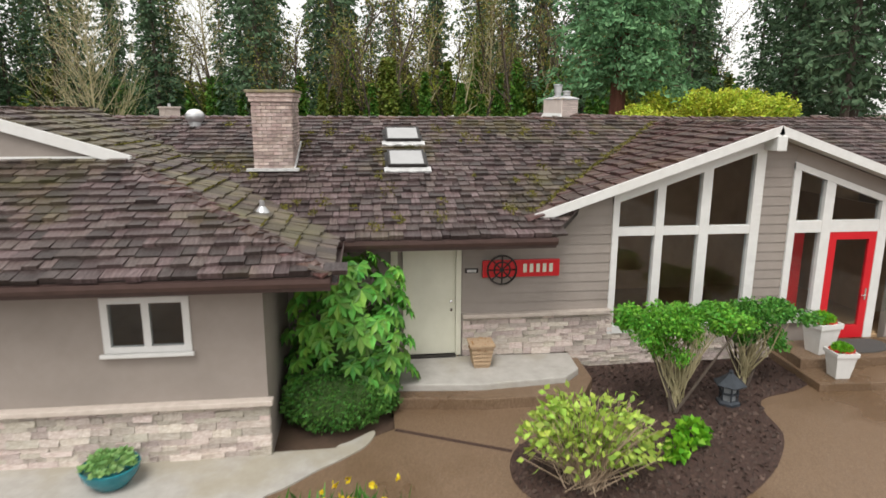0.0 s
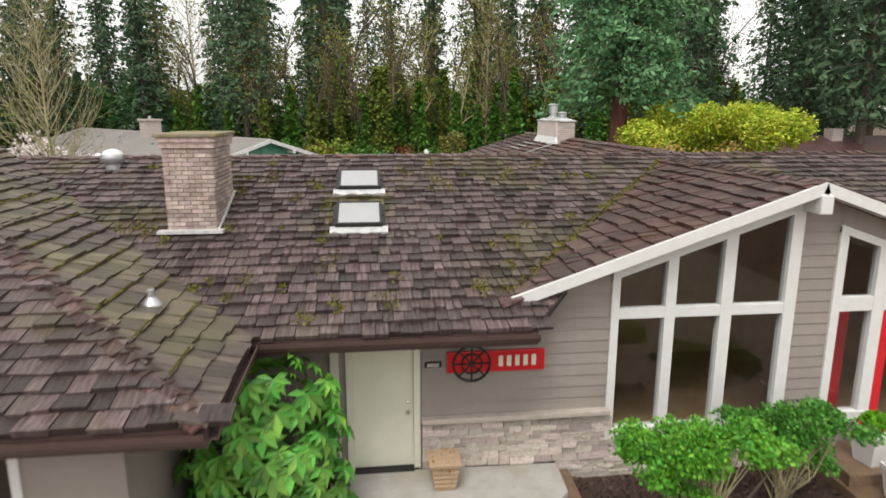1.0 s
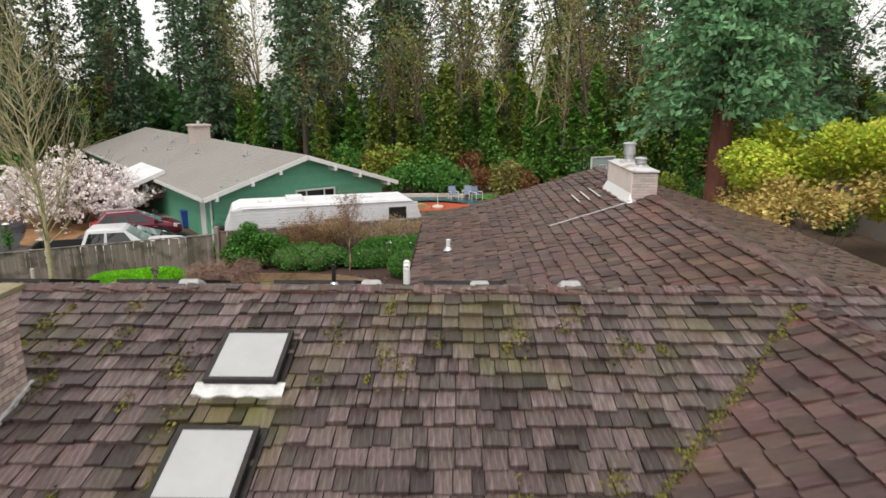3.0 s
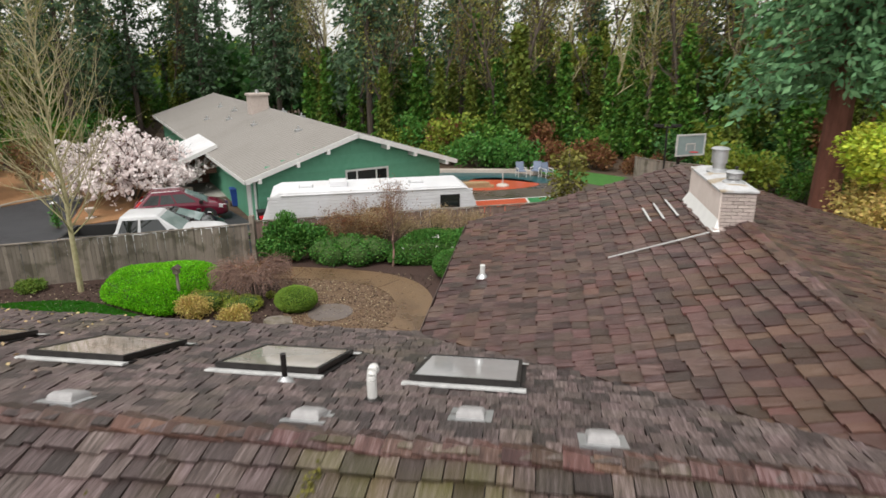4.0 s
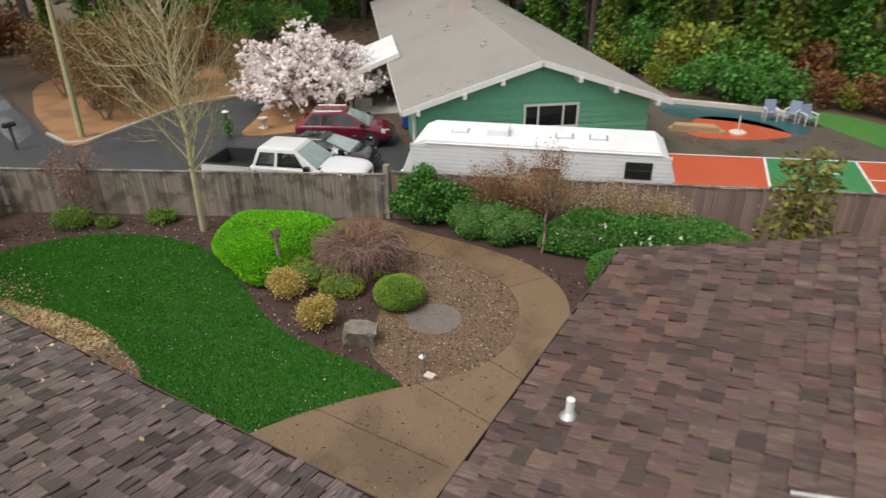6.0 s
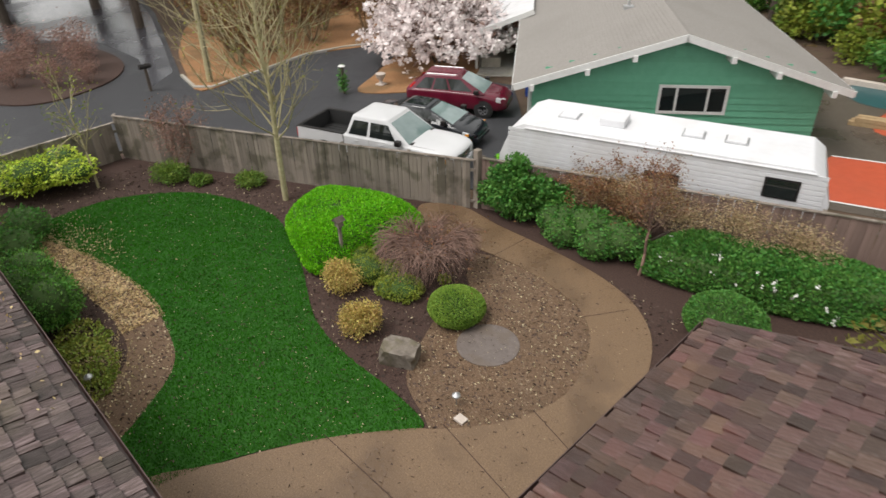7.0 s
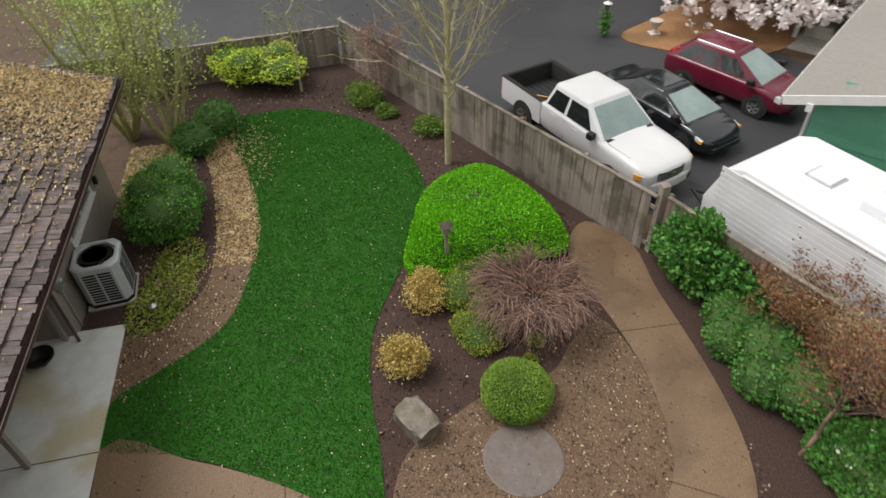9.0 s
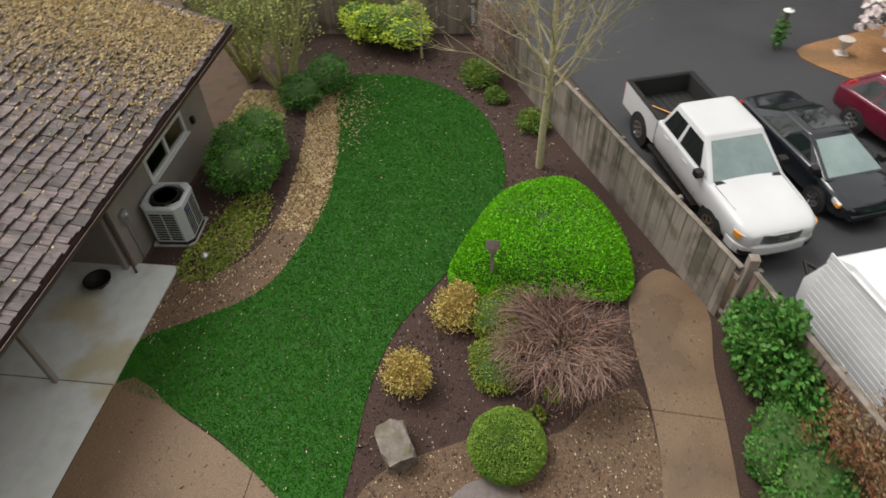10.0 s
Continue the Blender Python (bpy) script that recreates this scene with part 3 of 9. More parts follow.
# left wing with hip and small upper gable
WX, WY = -1.9, 8.65
DS = 3.75
roof_slope("roof_left_wing", "mossy cedar shake roof of the front wing", (WX, WY, E1), (0, 1, 0), (-CG, 0, CG * SG), [(0, 0), (2.5, 0), (6.55, DS / CG), (DS, DS / CG)],
           (0.4, 6, 0.2, 5), shake_mossy, shake_mossy_one, 0.30, seed=8, lift=0.008, widths=WIDE)
roof_slope("roof_left_wing_upper", "mossy cedar shake upper roof of the front wing", (WX, WY, E1), (0, 1, 0), (-CG, 0, CG * SG), [(DS, DS / CG), (6.55, DS / CG), (8.65, 5.7 / CG), (9.0, 6.3 / CG), (DS, 6.3 / CG)],
           None, shake_mossy, shake_mossy_one, 0.30, seed=8, lift=0.008, widths=WIDE)
roof_slope("roof_left_skirt", "weathered cedar shake skirt roof of the front wing", (-14.5, WY, E1), (1, 0, 0), (0, CG, CG * SG), [(0, 0), (12.6, 0), (12.6 - DS, DS / CG), (DS, DS / CG)],
           (7.5, 12.5, 0.2, 4), shake, shake_one, seed=9, lift=0.008, widths=WIDE)
roof_slope("roof_left_wing_far", "cedar shake roof, far slope of the front wing", (-14.5, 18, E1), (0, -1, 0), (CG, 0, CG * SG), [(0, 0), (9.35 - DS, 0), (9.35 - DS, 6.3 / CG), (0, 6.3 / CG)],
           None, shake, shake_one, seed=10, lift=0.008)
roof_slope("roof_left_hip", "cedar shake hip slope at the end of the front wing", (-14.5, WY + DS, E1), (0, -1, 0), (CG, 0, CG * SG), [(0, 0), (DS, 0), (0, DS / CG)],
           None, shake, shake_one, seed=12, lift=0.008)
caps("ridge_main", (-15.3, RY, RZ), (13.3, RY, RZ), "reddish cedar ridge cap shakes", shake_red)
caps("ridge_wing", (7.0, 32, RZ), (7.0, RY, RZ), "cedar ridge cap shakes", shake_red)
caps("ridge_gable", (GX, 11.65, GZ), (GX, 17.0, GZ), "cedar ridge cap shakes", shake_red)
caps("hip_left", (WX, WY, E1), (WX - DS, WY + DS, E1 + SG * DS), "cedar hip cap shakes", shake_red, 0.17)
caps("ridge_left", (-8.2, WY + DS, 5.43), (-8.2, RY, 5.43), "cedar ridge cap shakes", shake_red)

# ---- house: walls ----
def siding(parent, x0, x1, z0, z1, y, face=-1, top=None, step=0.19):
    """Lap boards on a wall that faces -y (face -1) or +y; top(x) cuts them under a rake."""
    z = z0
    while z < z1 - 0.02:
        h = min(step, z1 - z)
        pts = [(x0, z), (x1, z), (x1, z + h), (x0, z + h)]
        if top:
            pts = clip_convex(pts, top)
        if pts:
            g, k = Geo(), len(pts)
            thick = [(0.022 if p[1] < z + 0.001 else 0.006) for p in pts]
            g.add([(p[0], y, p[1]) for p in pts] + [(p[0], y + face * t, p[1]) for p, t in zip(pts, thick)],
                  [tuple(range(k, 2 * k)), tuple(range(k - 1, -1, -1))] + [(i, (i + 1) % k, k + (i + 1) % k, k + i) for i in range(k)])
            part("board", g, taupe, parent)
        z += step


def stones(parent, x0, x1, z0, z1, y, seed=1):
    """Ledge-stone veneer, each stone a piece on a shared rough block."""
    rng = random.Random(seed)
    if "ledgestone0" not in PIECES:
        for k in range(5):
            pr = random.Random(k)
            g = Geo().box(-0.5, 0.5, -0.5, 0.5, -0.5, 0.5)
            g.v = [(a + pr.uniform(-.03, .03), b + pr.uniform(-.16, .16), c + pr.uniform(-.06, .06)) for a, b, c in g.v]
            PIECES["ledgestone%d" % k] = mesh_of(g, "stone", stone, bevel=0.045)
    z = z0
    while z < z1 - 0.02:
        h = min(rng.uniform(0.05, 0.125), z1 - z)
        if z1 - z - h < 0.05:
            h = z1 - z
        x = x0
        while x < x1 - 0.01:
            w = min(rng.uniform(0.12, 0.46), x1 - x)
            if x1 - x - w < 0.1:
                w = x1 - x
            ob = new("stone", PIECES["ledgestone%d" % rng.randrange(5)])
            ob.parent = parent
            ob.matrix_basis = Matrix.LocRotScale((x + w / 2, y, z + h / 2), None, (w - 0.005, rng.uniform(0.07, 0.12), h - 0.004))
            x += w
        z += h


GTOP = lambda x: GZ - 0.14 - SG * abs(x - GX)
front = Geo()
# main front wall with openings kept free: door, glazing groups
front.box(-2.9, -0.72, 12.02, 12.2, 0.2, 3.15).box(0.4, 3.42, 12.02, 12.2, 0.2, 3.25).box(-0.72, 0.4, 12.02, 12.2, 2.9, 3.2)
front.box(3.42, 6.45, 12.02, 12.2, 0.2, 1.15).box(6.45, 7.15, 12.02, 12.2, 0.2, 4.9).box(9.7, 13, 12.02, 12.2, 0.2, 3.2).box(7.15, 8.05, 12.02, 12.2, 0.2, 1.15)
wall_front = structure("wall_front", front, taupe, "taupe lap-sided front wall with stone base")
ztop = [(0.4, 0), (13, 0), (13, GTOP(13)), (GX, GTOP(GX)), (0.4, GTOP(0.4))]
siding(wall_front, 0.44, 3.44, 1.55, 4.1, 12.02, -1, [(0.4, 0), (3.5, 0), (3.5, GTOP(3.5)), (0.4, GTOP(0.4))])
siding(wall_front, 6.45, 7.15, 1.5, 5.2, 12.02, -1, [(6.0, 0), (7.4, 0), (7.4, GTOP(7.4)), (GX, GTOP(GX)), (6.0, GTOP(6))])
siding(wall_front, 9.75, 13, 1.5, 4.4, 12.02, -1, [(9.5, 0), (13, 0), (13, GTOP(13)), (9.5, GTOP(9.5))])
siding(wall_front, -2.9, -0.9, 0.5, 3.1, 12.02)
stones(wall_front, 0.44, 3.5, 0.67, 1.46, 11.98, 2)
stones(wall_front, 2.6, 7.1, 0.2, 0.67, 11.98, 3)
stones(wall_front, 3.5, 7.1, 0.67, 1.1, 11.98, 4)
part("stone_ledge", Geo().box(0.42, 3.44, 11.84, 12.0, 1.47, 1.55), capstone, wall_front, bevel=0.012)

wall_left = structure("wall_left_wing", Geo().box(-14, -5.12, 9.2, 9.38, 0.2, 3.15).box(-3.92, -2.9, 9.2, 9.38, 0.2, 3.15).box(-5.12, -3.92, 9.2, 9.38, 0.2, 2.06).box(-5.12, -3.92, 9.2, 9.38, 2.88, 3.15)
                      .box(-3.08, -2.9, 9.38, 12.0, 0.2, 3.15), taupe, "smooth taupe wall of the front wing over stone")
stones(wall_left, -7.4, -2.88, 0.36, 1.2, 9.17, 5)
part("stone_ledge", Geo().box(-7.6, -2.82, 9.03, 9.2, 1.2, 1.28), capstone, wall_left, bevel=0.012)

wall_back = structure("wall_back", Geo().box(-14.6, -13.2, 22.7, 22.85, -0.1, 3.1).box(-11.0, -9.2, 22.7, 22.85, -0.1, 3.1).box(-13.2, -11.0, 22.7, 22.85, -0.1, 1.18).box(-13.2, -11.0, 22.7, 22.85, 1.88, 3.1)
                      .box(-9.35, -9.2, 19.8, 22.7, -0.1, 3.1).box(-9.2, 1.7, 19.65, 19.8, -0.1, 3.3).box(-14.6, -14.45, 9.4, 22.7, -0.1, 3.1).box(1.6, 1.75, 19.8, 31.6, -0.1, 3.1)
                      .box(1.75, 12.4, 31.45, 31.6, -0.1, 3.2).box(12.25, 12.4, 12, 31.45, -0.1, 3.2), taupe, "taupe rear walls round the patio")
for y0, nm in ((31.52, "gable_wall_garden"),):
    structure(nm, Geo().add([(1.2, y0, 3.1), (12.8, y0, 3.1), (7, y0, 4.95), (1.2, y0 + .15, 3.1), (12.8, y0 + .15, 3.1), (7, y0 + .15, 4.95)],
                            [(0, 1, 2), (5, 4, 3), (0, 3, 4, 1), (1, 4, 5, 2), (2, 5, 3, 0)]), taupe, "taupe gable end wall")
structure("gable_wall_end", Geo().add([(-14.5, 11.6, 3.0), (-14.5, 22.9, 3.0), (-14.5, 17.25, 4.85), (-14.35, 11.6, 3.0), (-14.35, 22.9, 3.0), (-14.35, 17.25, 4.85)],
                                      [(0, 1, 2), (5, 4, 3), (0, 3, 4, 1), (1, 4, 5, 2), (2, 5, 3, 0)]), taupe, "taupe gable end wall")
# upper gable face of the left wing
part_g = Geo()
yb, zb = WY + DS, E1 + SG * DS
part_g.add([(-8.2 - 2.55, yb, zb - 0.02), (-8.2 + 2.55, yb, zb - 0.02), (-8.2, yb, 5.36), (-8.2 - 2.55, yb + .1, zb - 0.02), (-8.2 + 2.55, yb + .1, zb - 0.02), (-8.2, yb + .1, 5.36)],
           [(0, 1, 2), (5, 4, 3), (0, 3, 4, 1), (1, 4, 5, 2), (2, 5, 3, 0)])
upper = structure("upper_gable_wall", part_g, taupe, "grey upper gable with white trim boards")
part("trim_board", Geo().box(-10.8, -5.58, yb - 0.06, yb - 0.01, zb - 0.03, zb + 0.05), white, upper)
for sg in (-1, 1):
    part("rake_board", Geo().beam((-8.2, yb - 0.05, 5.42), (-8.2 + sg * 2.62, yb - 0.05, zb + 0.06), 0.08, 0.2), white, upper)

# ceiling and floor close the rooms
structure("ceiling", Geo().box(-14.4, 2.7, 12.2, 22.6, 2.95, 3.0), interior, "plain room ceiling")
structure("floor", Geo().box(-14.4, 12.3, 12.2, 19.6, 0.55, 0.66), interior, "tan room floor")
structure("inner_wall", Geo().box(-2.9, 12.3, 16.3, 16.4, 0.6, 4.9).box(2.6, 2.75, 12.2, 16.3, 0.6, 3.3).box(10.5, 10.6, 12.2, 16.3, 0.6, 3.3), interior, "tan room wall seen through glass")
structure("soffit", Geo().box(-1.95, 2.0, 11.05, 12.02, 3.06, 3.1).box(-14.4, -1.95, 8.7, 9.2, 3.06, 3.1).box(-2.9, -1.95, 9.2, 11.1, 3.06, 3.1).box(-15.4, 1.6, 22.7, 23.8, 2.97, 3.01).box(-9.2, 1.6, 19.8, 22.75, 3.0, 3.04).box(0.85, 1.6, 23.5, 31.9, 3.06, 3.1), brownpaint, "brown soffit boards")
# fascia and gutters
def gutter(a, b, nm="gutter"):
    a, b = Vector(a), Vector(b)
    d = (b - a).normalized()
    s = Vector((d.y, -d.x, 0))
    prof = [(0.0, -0.12), (0.10, -0.12), (0.125, -0.06), (0.125, 0.0), (0.11, 0.0), (0.11, -0.055), (0.09, -0.1), (0.015, -0.1), (0.015, 0.0), (0, 0)]
    rings = [[p + s * x + Vector((0, 0, z)) for x, z in prof] for p in (a, b)]
    gt = structure(nm, Geo().loft(rings), brownpaint, "dark brown metal gutter and fascia")
    part("fascia", Geo().beam(a - s * 0.02 + Vector((0, 0, 0.0)), b - s * 0.02 + Vector((0, 0, 0.0)), 0.035, 0.2), brownpaint, gt)
    return gt


gutter((-1.9, 11.0, 3.24), (1.98, 11.0, 3.24))
gutter((-14.5, 8.65, 3.24), (-1.9, 8.65, 3.24))
gutter((-1.9, 8.65, 3.24), (-1.9, 11.0, 3.24))
gutter((0.75, 23.85, 3.13), (-15.5, 23.85, 3.13))
gutter((0.75, 32.0, 3.24), (0.75, 23.5, 3.24))
# white rakes of the glazed gable
rk = structure("gable_rake", Geo().beam((GX, 11.62, GZ + 0.03), (GX - 4.85, 11.62, GZ + 0.03 - 4.85 * SG), 0.06, 0.17), white, "white gable rake boards")
part("rake_board", Geo().beam((GX, 11.62, GZ + 0.03), (GX + 4.85, 11.62, GZ + 0.03 - 4.85 * SG), 0.06, 0.17), white, rk)
part("ridge_beam", Geo().box(GX - 0.1, GX + 0.1, 11.55, 12.05, GZ - 0.45, GZ - 0.16), white, rk, bevel=0.02)
part("gable_soffit", Geo().beam((GX, 11.84, GZ - 0.1), (GX - 4.7, 11.84, GZ - 0.1 - 4.7 * SG), 0.4, 0.04).beam((GX, 11.84, GZ - 0.1), (GX + 4.7, 11.84, GZ - 0.1 - 4.7 * SG), 0.4, 0.04), white, rk)
for sg in (-1, 1):
    part("rake_board", Geo().beam((7, 32.03, RZ + 0.02), (7 + sg * 6.25, 32.03, E1 + 0.02), 0.05, 0.2), brownpaint, rk)
    part("rake_board", Geo().beam((-15.53, RY, RZ), (-15.53, RY + sg * (6.6 if sg > 0 else 6.25), RZ - SL * (6.6 if sg > 0 else 6.25)), 0.05, 0.2), brownpaint, rk)

# ---- windows and doors of the house ----
def quad_prism(pts, y0, y1):
    """An upright panel from (x, z) corners between two depths."""
    k = len(pts)
    return Geo().add([(x, y0, z) for x, z in pts] + [(x, y1, z) for x, z in pts],
                     [tuple(range(k, 2 * k)), tuple(range(k - 1, -1, -1))] + [(i, (i + 1) % k, k + (i + 1) % k, k + i) for i in range(k)])


def pane(parent, pts, y, mat=None):
    ob = part("pane", quad_prism(pts, y, y + 0.01), mat or glass_dark, parent)
    ob.visible_shadow = False
    return ob


WT = lambda x: GTOP(x) - 0.16
w1 = structure("window_1", quad_prism([(3.40, 1.02), (6.5, 1.02), (6.5, 1.17), (3.40, 1.17)], 11.93, 12.12), white, "tall white-framed gable window group")
for a, b in ((3.40, 3.53), (4.28, 4.45), (5.20, 5.40), (6.28, 6.48)):
    part("mullion", quad_prism([(a, 1.17), (b, 1.17), (b, WT(b)), (a, WT(a))], 11.96, 12.12), white, w1, bevel=0.006)
part("transom", quad_prism([(3.53, 3.03), (6.28, 3.03), (6.28, 3.2), (3.53, 3.2)], 11.97, 12.11), white, w1, bevel=0.006)
part("head_frame", quad_prism([(3.40, WT(3.4) - 0.13), (6.48, WT(6.48) - 0.13), (6.48, WT(6.48) + 0.12), (3.40, WT(3.4) + 0.12)], 11.955, 12.115), white, w1, bevel=0.006)
for a, b in ((3.53, 4.28), (4.45, 5.20), (5.40, 6.28)):
    pane(w1, [(a, 1.17), (b, 1.17), (b, 3.03), (a, 3.03)], 12.05)
    pane(w1, [(a, 3.2), (b, 3.2), (b, WT(b) - 0.13), (a, WT(a) - 0.13)], 12.05)
w2 = structure("window_2", quad_prism([(7.12, 1.10), (8.08, 1.10), (8.08, 1.24), (7.12, 1.24)], 11.93, 12.12), white, "white-framed entry glazing")
for a, b, z0 in ((7.12, 7.27, 1.24), (7.85, 8.06, 0.7), (9.14, 9.34, 0.7), (9.72, 9.85, 1.1)):
    part("mullion", quad_prism([(a, z0), (b, z0), (b, WT(b) - 0.2), (a, WT(a) - 0.2)], 11.96, 12.12), white, w2, bevel=0.006)
part("transom", quad_prism([(7.27, 3.02), (9.72, 3.02), (9.72, 3.26), (7.27, 3.26)], 11.97, 12.11), white, w2, bevel=0.006)
part("head_frame", quad_prism([(7.12, WT(7.12) - 0.3), (9.85, WT(9.85) - 0.3), (9.85, WT(9.85) - 0.17), (7.12, WT(7.12) - 0.17)], 11.955, 12.115), white, w2, bevel=0.006)
part("head_panel", quad_prism([(7.15, WT(7.15) - 0.17), (9.85, WT(9.85) - 0.17), (9.85, WT(9.85) + 0.14), (7.15, WT(7.15) + 0.14)], 12.0, 12.1), taupe, w2, "taupe panel under the rake")
for a, b in ((7.27, 7.85), (8.06, 9.14), (9.34, 9.72)):
    pane(w2, [(a, 3.26), (b, 3.26), (b, WT(b) - 0.3), (a, WT(a) - 0.3)], 12.05)
for a, b in ((7.27, 7.85), (9.34, 9.72)):
    pane(w2, [(a, 1.24), (b, 1.24), (b, 3.02), (a, 3.02)], 12.05)
part("curtain_panel", Geo().box(7.2, 7.9, 12.5, 12.54, 0.66, 3.0), redpaint, w2)
d1 = structure("door_1", Geo().box(8.06, 8.24, 11.98, 12.05, 0.7, 3.02).box(8.98, 9.14, 11.98, 12.05, 0.7, 3.02).box(8.24, 8.98, 11.98, 12.05, 0.7, 0.98).box(8.24, 8.98, 11.98, 12.05, 2.86, 3.02), redpaint, "glossy red entry door with full glass")
pane(d1, [(8.24, 0.98), (8.98, 0.98), (8.98, 2.86), (8.24, 2.86)], 12.01)
part("door_handle", Geo().box(9.03, 9.07, 11.95, 11.985, 1.55, 1.8).tube((9.05, 11.93, 1.65), (8.94, 11.93, 1.65), 0.012, 0.012).tube((9.05, 11.98, 1.65), (9.05, 11.92, 1.65), 0.012, 0.012), chrome, d1, "brushed lever handle")
d2 = structure("door_2", Geo().box(-0.62, 0.31, 12.03, 12.08, 0.71, 2.84), cream, "plain cream side door", bevel=0.006)
part("door_frame", Geo().box(-0.72, -0.62, 11.97, 12.1, 0.69, 2.93).box(0.31, 0.41, 11.97, 12.1, 0.69, 2.93).box(-0.62, 0.31, 11.97, 12.1, 2.84, 2.93), cream, d2)
part("door_handle", Geo().lathe([(0.01, 0), (0.03, 0.01), (0.034, 0.03), (0.02, 0.05)], (0, 0, 0), 12), chrome, d2, "round steel knob", smooth=True, m=pose(0.22, 12.03, 1.62, 90))
part("deadbolt", Geo().lathe([(0.028, 0), (0.028, 0.015), (0.01, 0.02)], (0, 0, 0), 12), chrome, d2, "round steel deadbolt", m=pose(0.22, 12.03, 1.78, 90))
part("threshold", Geo().box(-0.62, 0.31, 11.9, 12.1, 0.67, 0.70), darkmetal, d2)
part("side_post", Geo().box(-0.95, -0.82, 11.94, 12.02, 0.67, 3.05), cream, d2)


def slider(name, label, x0, x1, z0, z1, y, face):
    w = structure(name, Geo().box(x0, x1, y - 0.04, y + 0.06, z0, z0 + 0.09).box(x0, x1, y - 0.04, y + 0.06, z1 - 0.09, z1)
                  .box(x0, x0 + 0.1, y - 0.04, y + 0.06, z0 + 0.09, z1 - 0.09).box(x1 - 0.1, x1, y - 0.04, y + 0.06, z0 + 0.09, z1 - 0.09), white, label)
    xm = (x0 + x1) / 2
    part("mullion", Geo().box(xm - 0.05, xm + 0.05, y - 0.03, y + 0.055, z0 + 0.09, z1 - 0.09), white, w)
    for a, b in ((x0 + 0.1, xm - 0.05), (xm + 0.05, x1 - 0.1)):
        pane(w, [(a, z0 + 0.09), (b, z0 + 0.09), (b, z1 - 0.09), (a, z1 - 0.09)], y)
    part("window_sill", Geo().box(x0 - 0.04, x1 + 0.04, y + face * 0.09 - 0.03, y + face * 0.09 + 0.03, z0 - 0.05, z0 + 0.005), white, w, bevel=0.008)
    return w


slider("window_3", "white sliding window in a taupe wall", -5.12, -3.92, 2.06, 2.88, 9.21, -1)
slider("window_4", "white sliding window under the rear eave", -13.2, -11.0, 1.18, 1.88, 22.82, 1)
structure("wing_room", Geo().box(-13.9, -3.1, 11.6, 11.7, 0.4, 3.0).box(-13.9, -3.1, 9.4, 11.6, 3.0, 3.04).box(-13.9, -3.1, 9.4, 11.6, 0.4, 0.5).box(-14.3, -9.4, 21.2, 21.3, 0, 3.0), interior, "dim room behind the window")

# ---- things on the front of the house ----
sg = thing("house_sign", "red painted board sign with round dark medallion on the wall", "sign")
part("board_panel", Geo().box(0.82, 2.35, 11.93, 11.985, 2.27, 2.61), redpaint, sg, bevel=0.008)
g = Geo()
for r0, r1 in ((0.30, 0.27), (0.17, 0.145)):
    for k in range(24):
        a, b = k * math.pi / 12, (k + 1) * math.pi / 12
        c = [(r * math.cos(t), r * math.sin(t)) for t in (a, b) for r in (r0, r1)]
        g.add([(1.2 + x, 11.9, 2.42 + z) for x, z in c] + [(1.2 + x, 11.93, 2.42 + z) for x, z in c], [(0, 2, 3, 1), (5, 7, 6, 4), (0, 4, 6, 2), (1, 3, 7, 5)])
for k in range(8):
    a = k * math.pi / 4
    g.tube((1.2, 11.915, 2.42), (1.2 + 0.28 * math.cos(a), 11.915, 2.42 + 0.28 * math.sin(a)), 0.014, 0.014, 6)
part("medallion", g, darkmetal, sg, "dark iron fretwork medallion")
for k in range(5):
    part("numeral_bar", Geo().box(1.62 + 0.13 * k, 1.69 + 0.13 * k, 11.915, 11.93, 2.36, 2.53), cream, sg)
mb = thing("mail_slot", "small dark metal mail slot on the wall", "mail slot")
part("plate", Geo().box(0.48, 0.74, 11.97, 12.0, 2.36, 2.45), darkmetal, mb, bevel=0.006)
part("flap", Geo().box(0.52, 0.70, 11.955, 11.97, 2.38, 2.43), steel, mb)


def basket():
    wicker = M("wicker", [(0.34, 0.22, 0.13), (0.5, 0.37, 0.24)], 0.7, 18, stretch=(1, 1, 4), bump=0.6, bscale=60)
    t = thing("basket", "tan woven tapered basket holding dried leaves by the door", "basket", pose(0.72, 11.45, 0.67, 0, 0, 45))
    part("body", Geo().lathe([(0.2, 0), (0.21, 0.02), (0.3, 0.44), (0.285, 0.44), (0.2, 0.06)], n=4), wicker, t)
    for z in (0.06, 0.14, 0.22, 0.30, 0.38):
        r = 0.21 + 0.09 * z / 0.44
        part("weave_band", Geo().lathe([(r + 0.004, z), (r + 0.016, z + 0.015), (r + 0.014, z + 0.035), (r + 0.006, z + 0.05)], n=4), wicker, t)
    part("rim", Geo().lathe([(0.285, 0.43), (0.335, 0.43), (0.34, 0.47), (0.29, 0.475)], n=4), wicker, t)
    rng = np.random.default_rng(3)
    a, r = rng.uniform(0, 6.28, 160), 0.22 * np.sqrt(rng.random(160))
    v, f = leaves(rng, np.stack([r * np.cos(a), r * np.sin(a), rng.uniform(0.36, 0.47, 160)], 1), 0.06)
    ob = new("dry_leaves", np_mesh("dry_leaves", v, f, leafmat("dry_leaf", [(0.25, 0.09, 0.03), (0.4, 0.2, 0.07)])))
    ob.parent = t


basket()


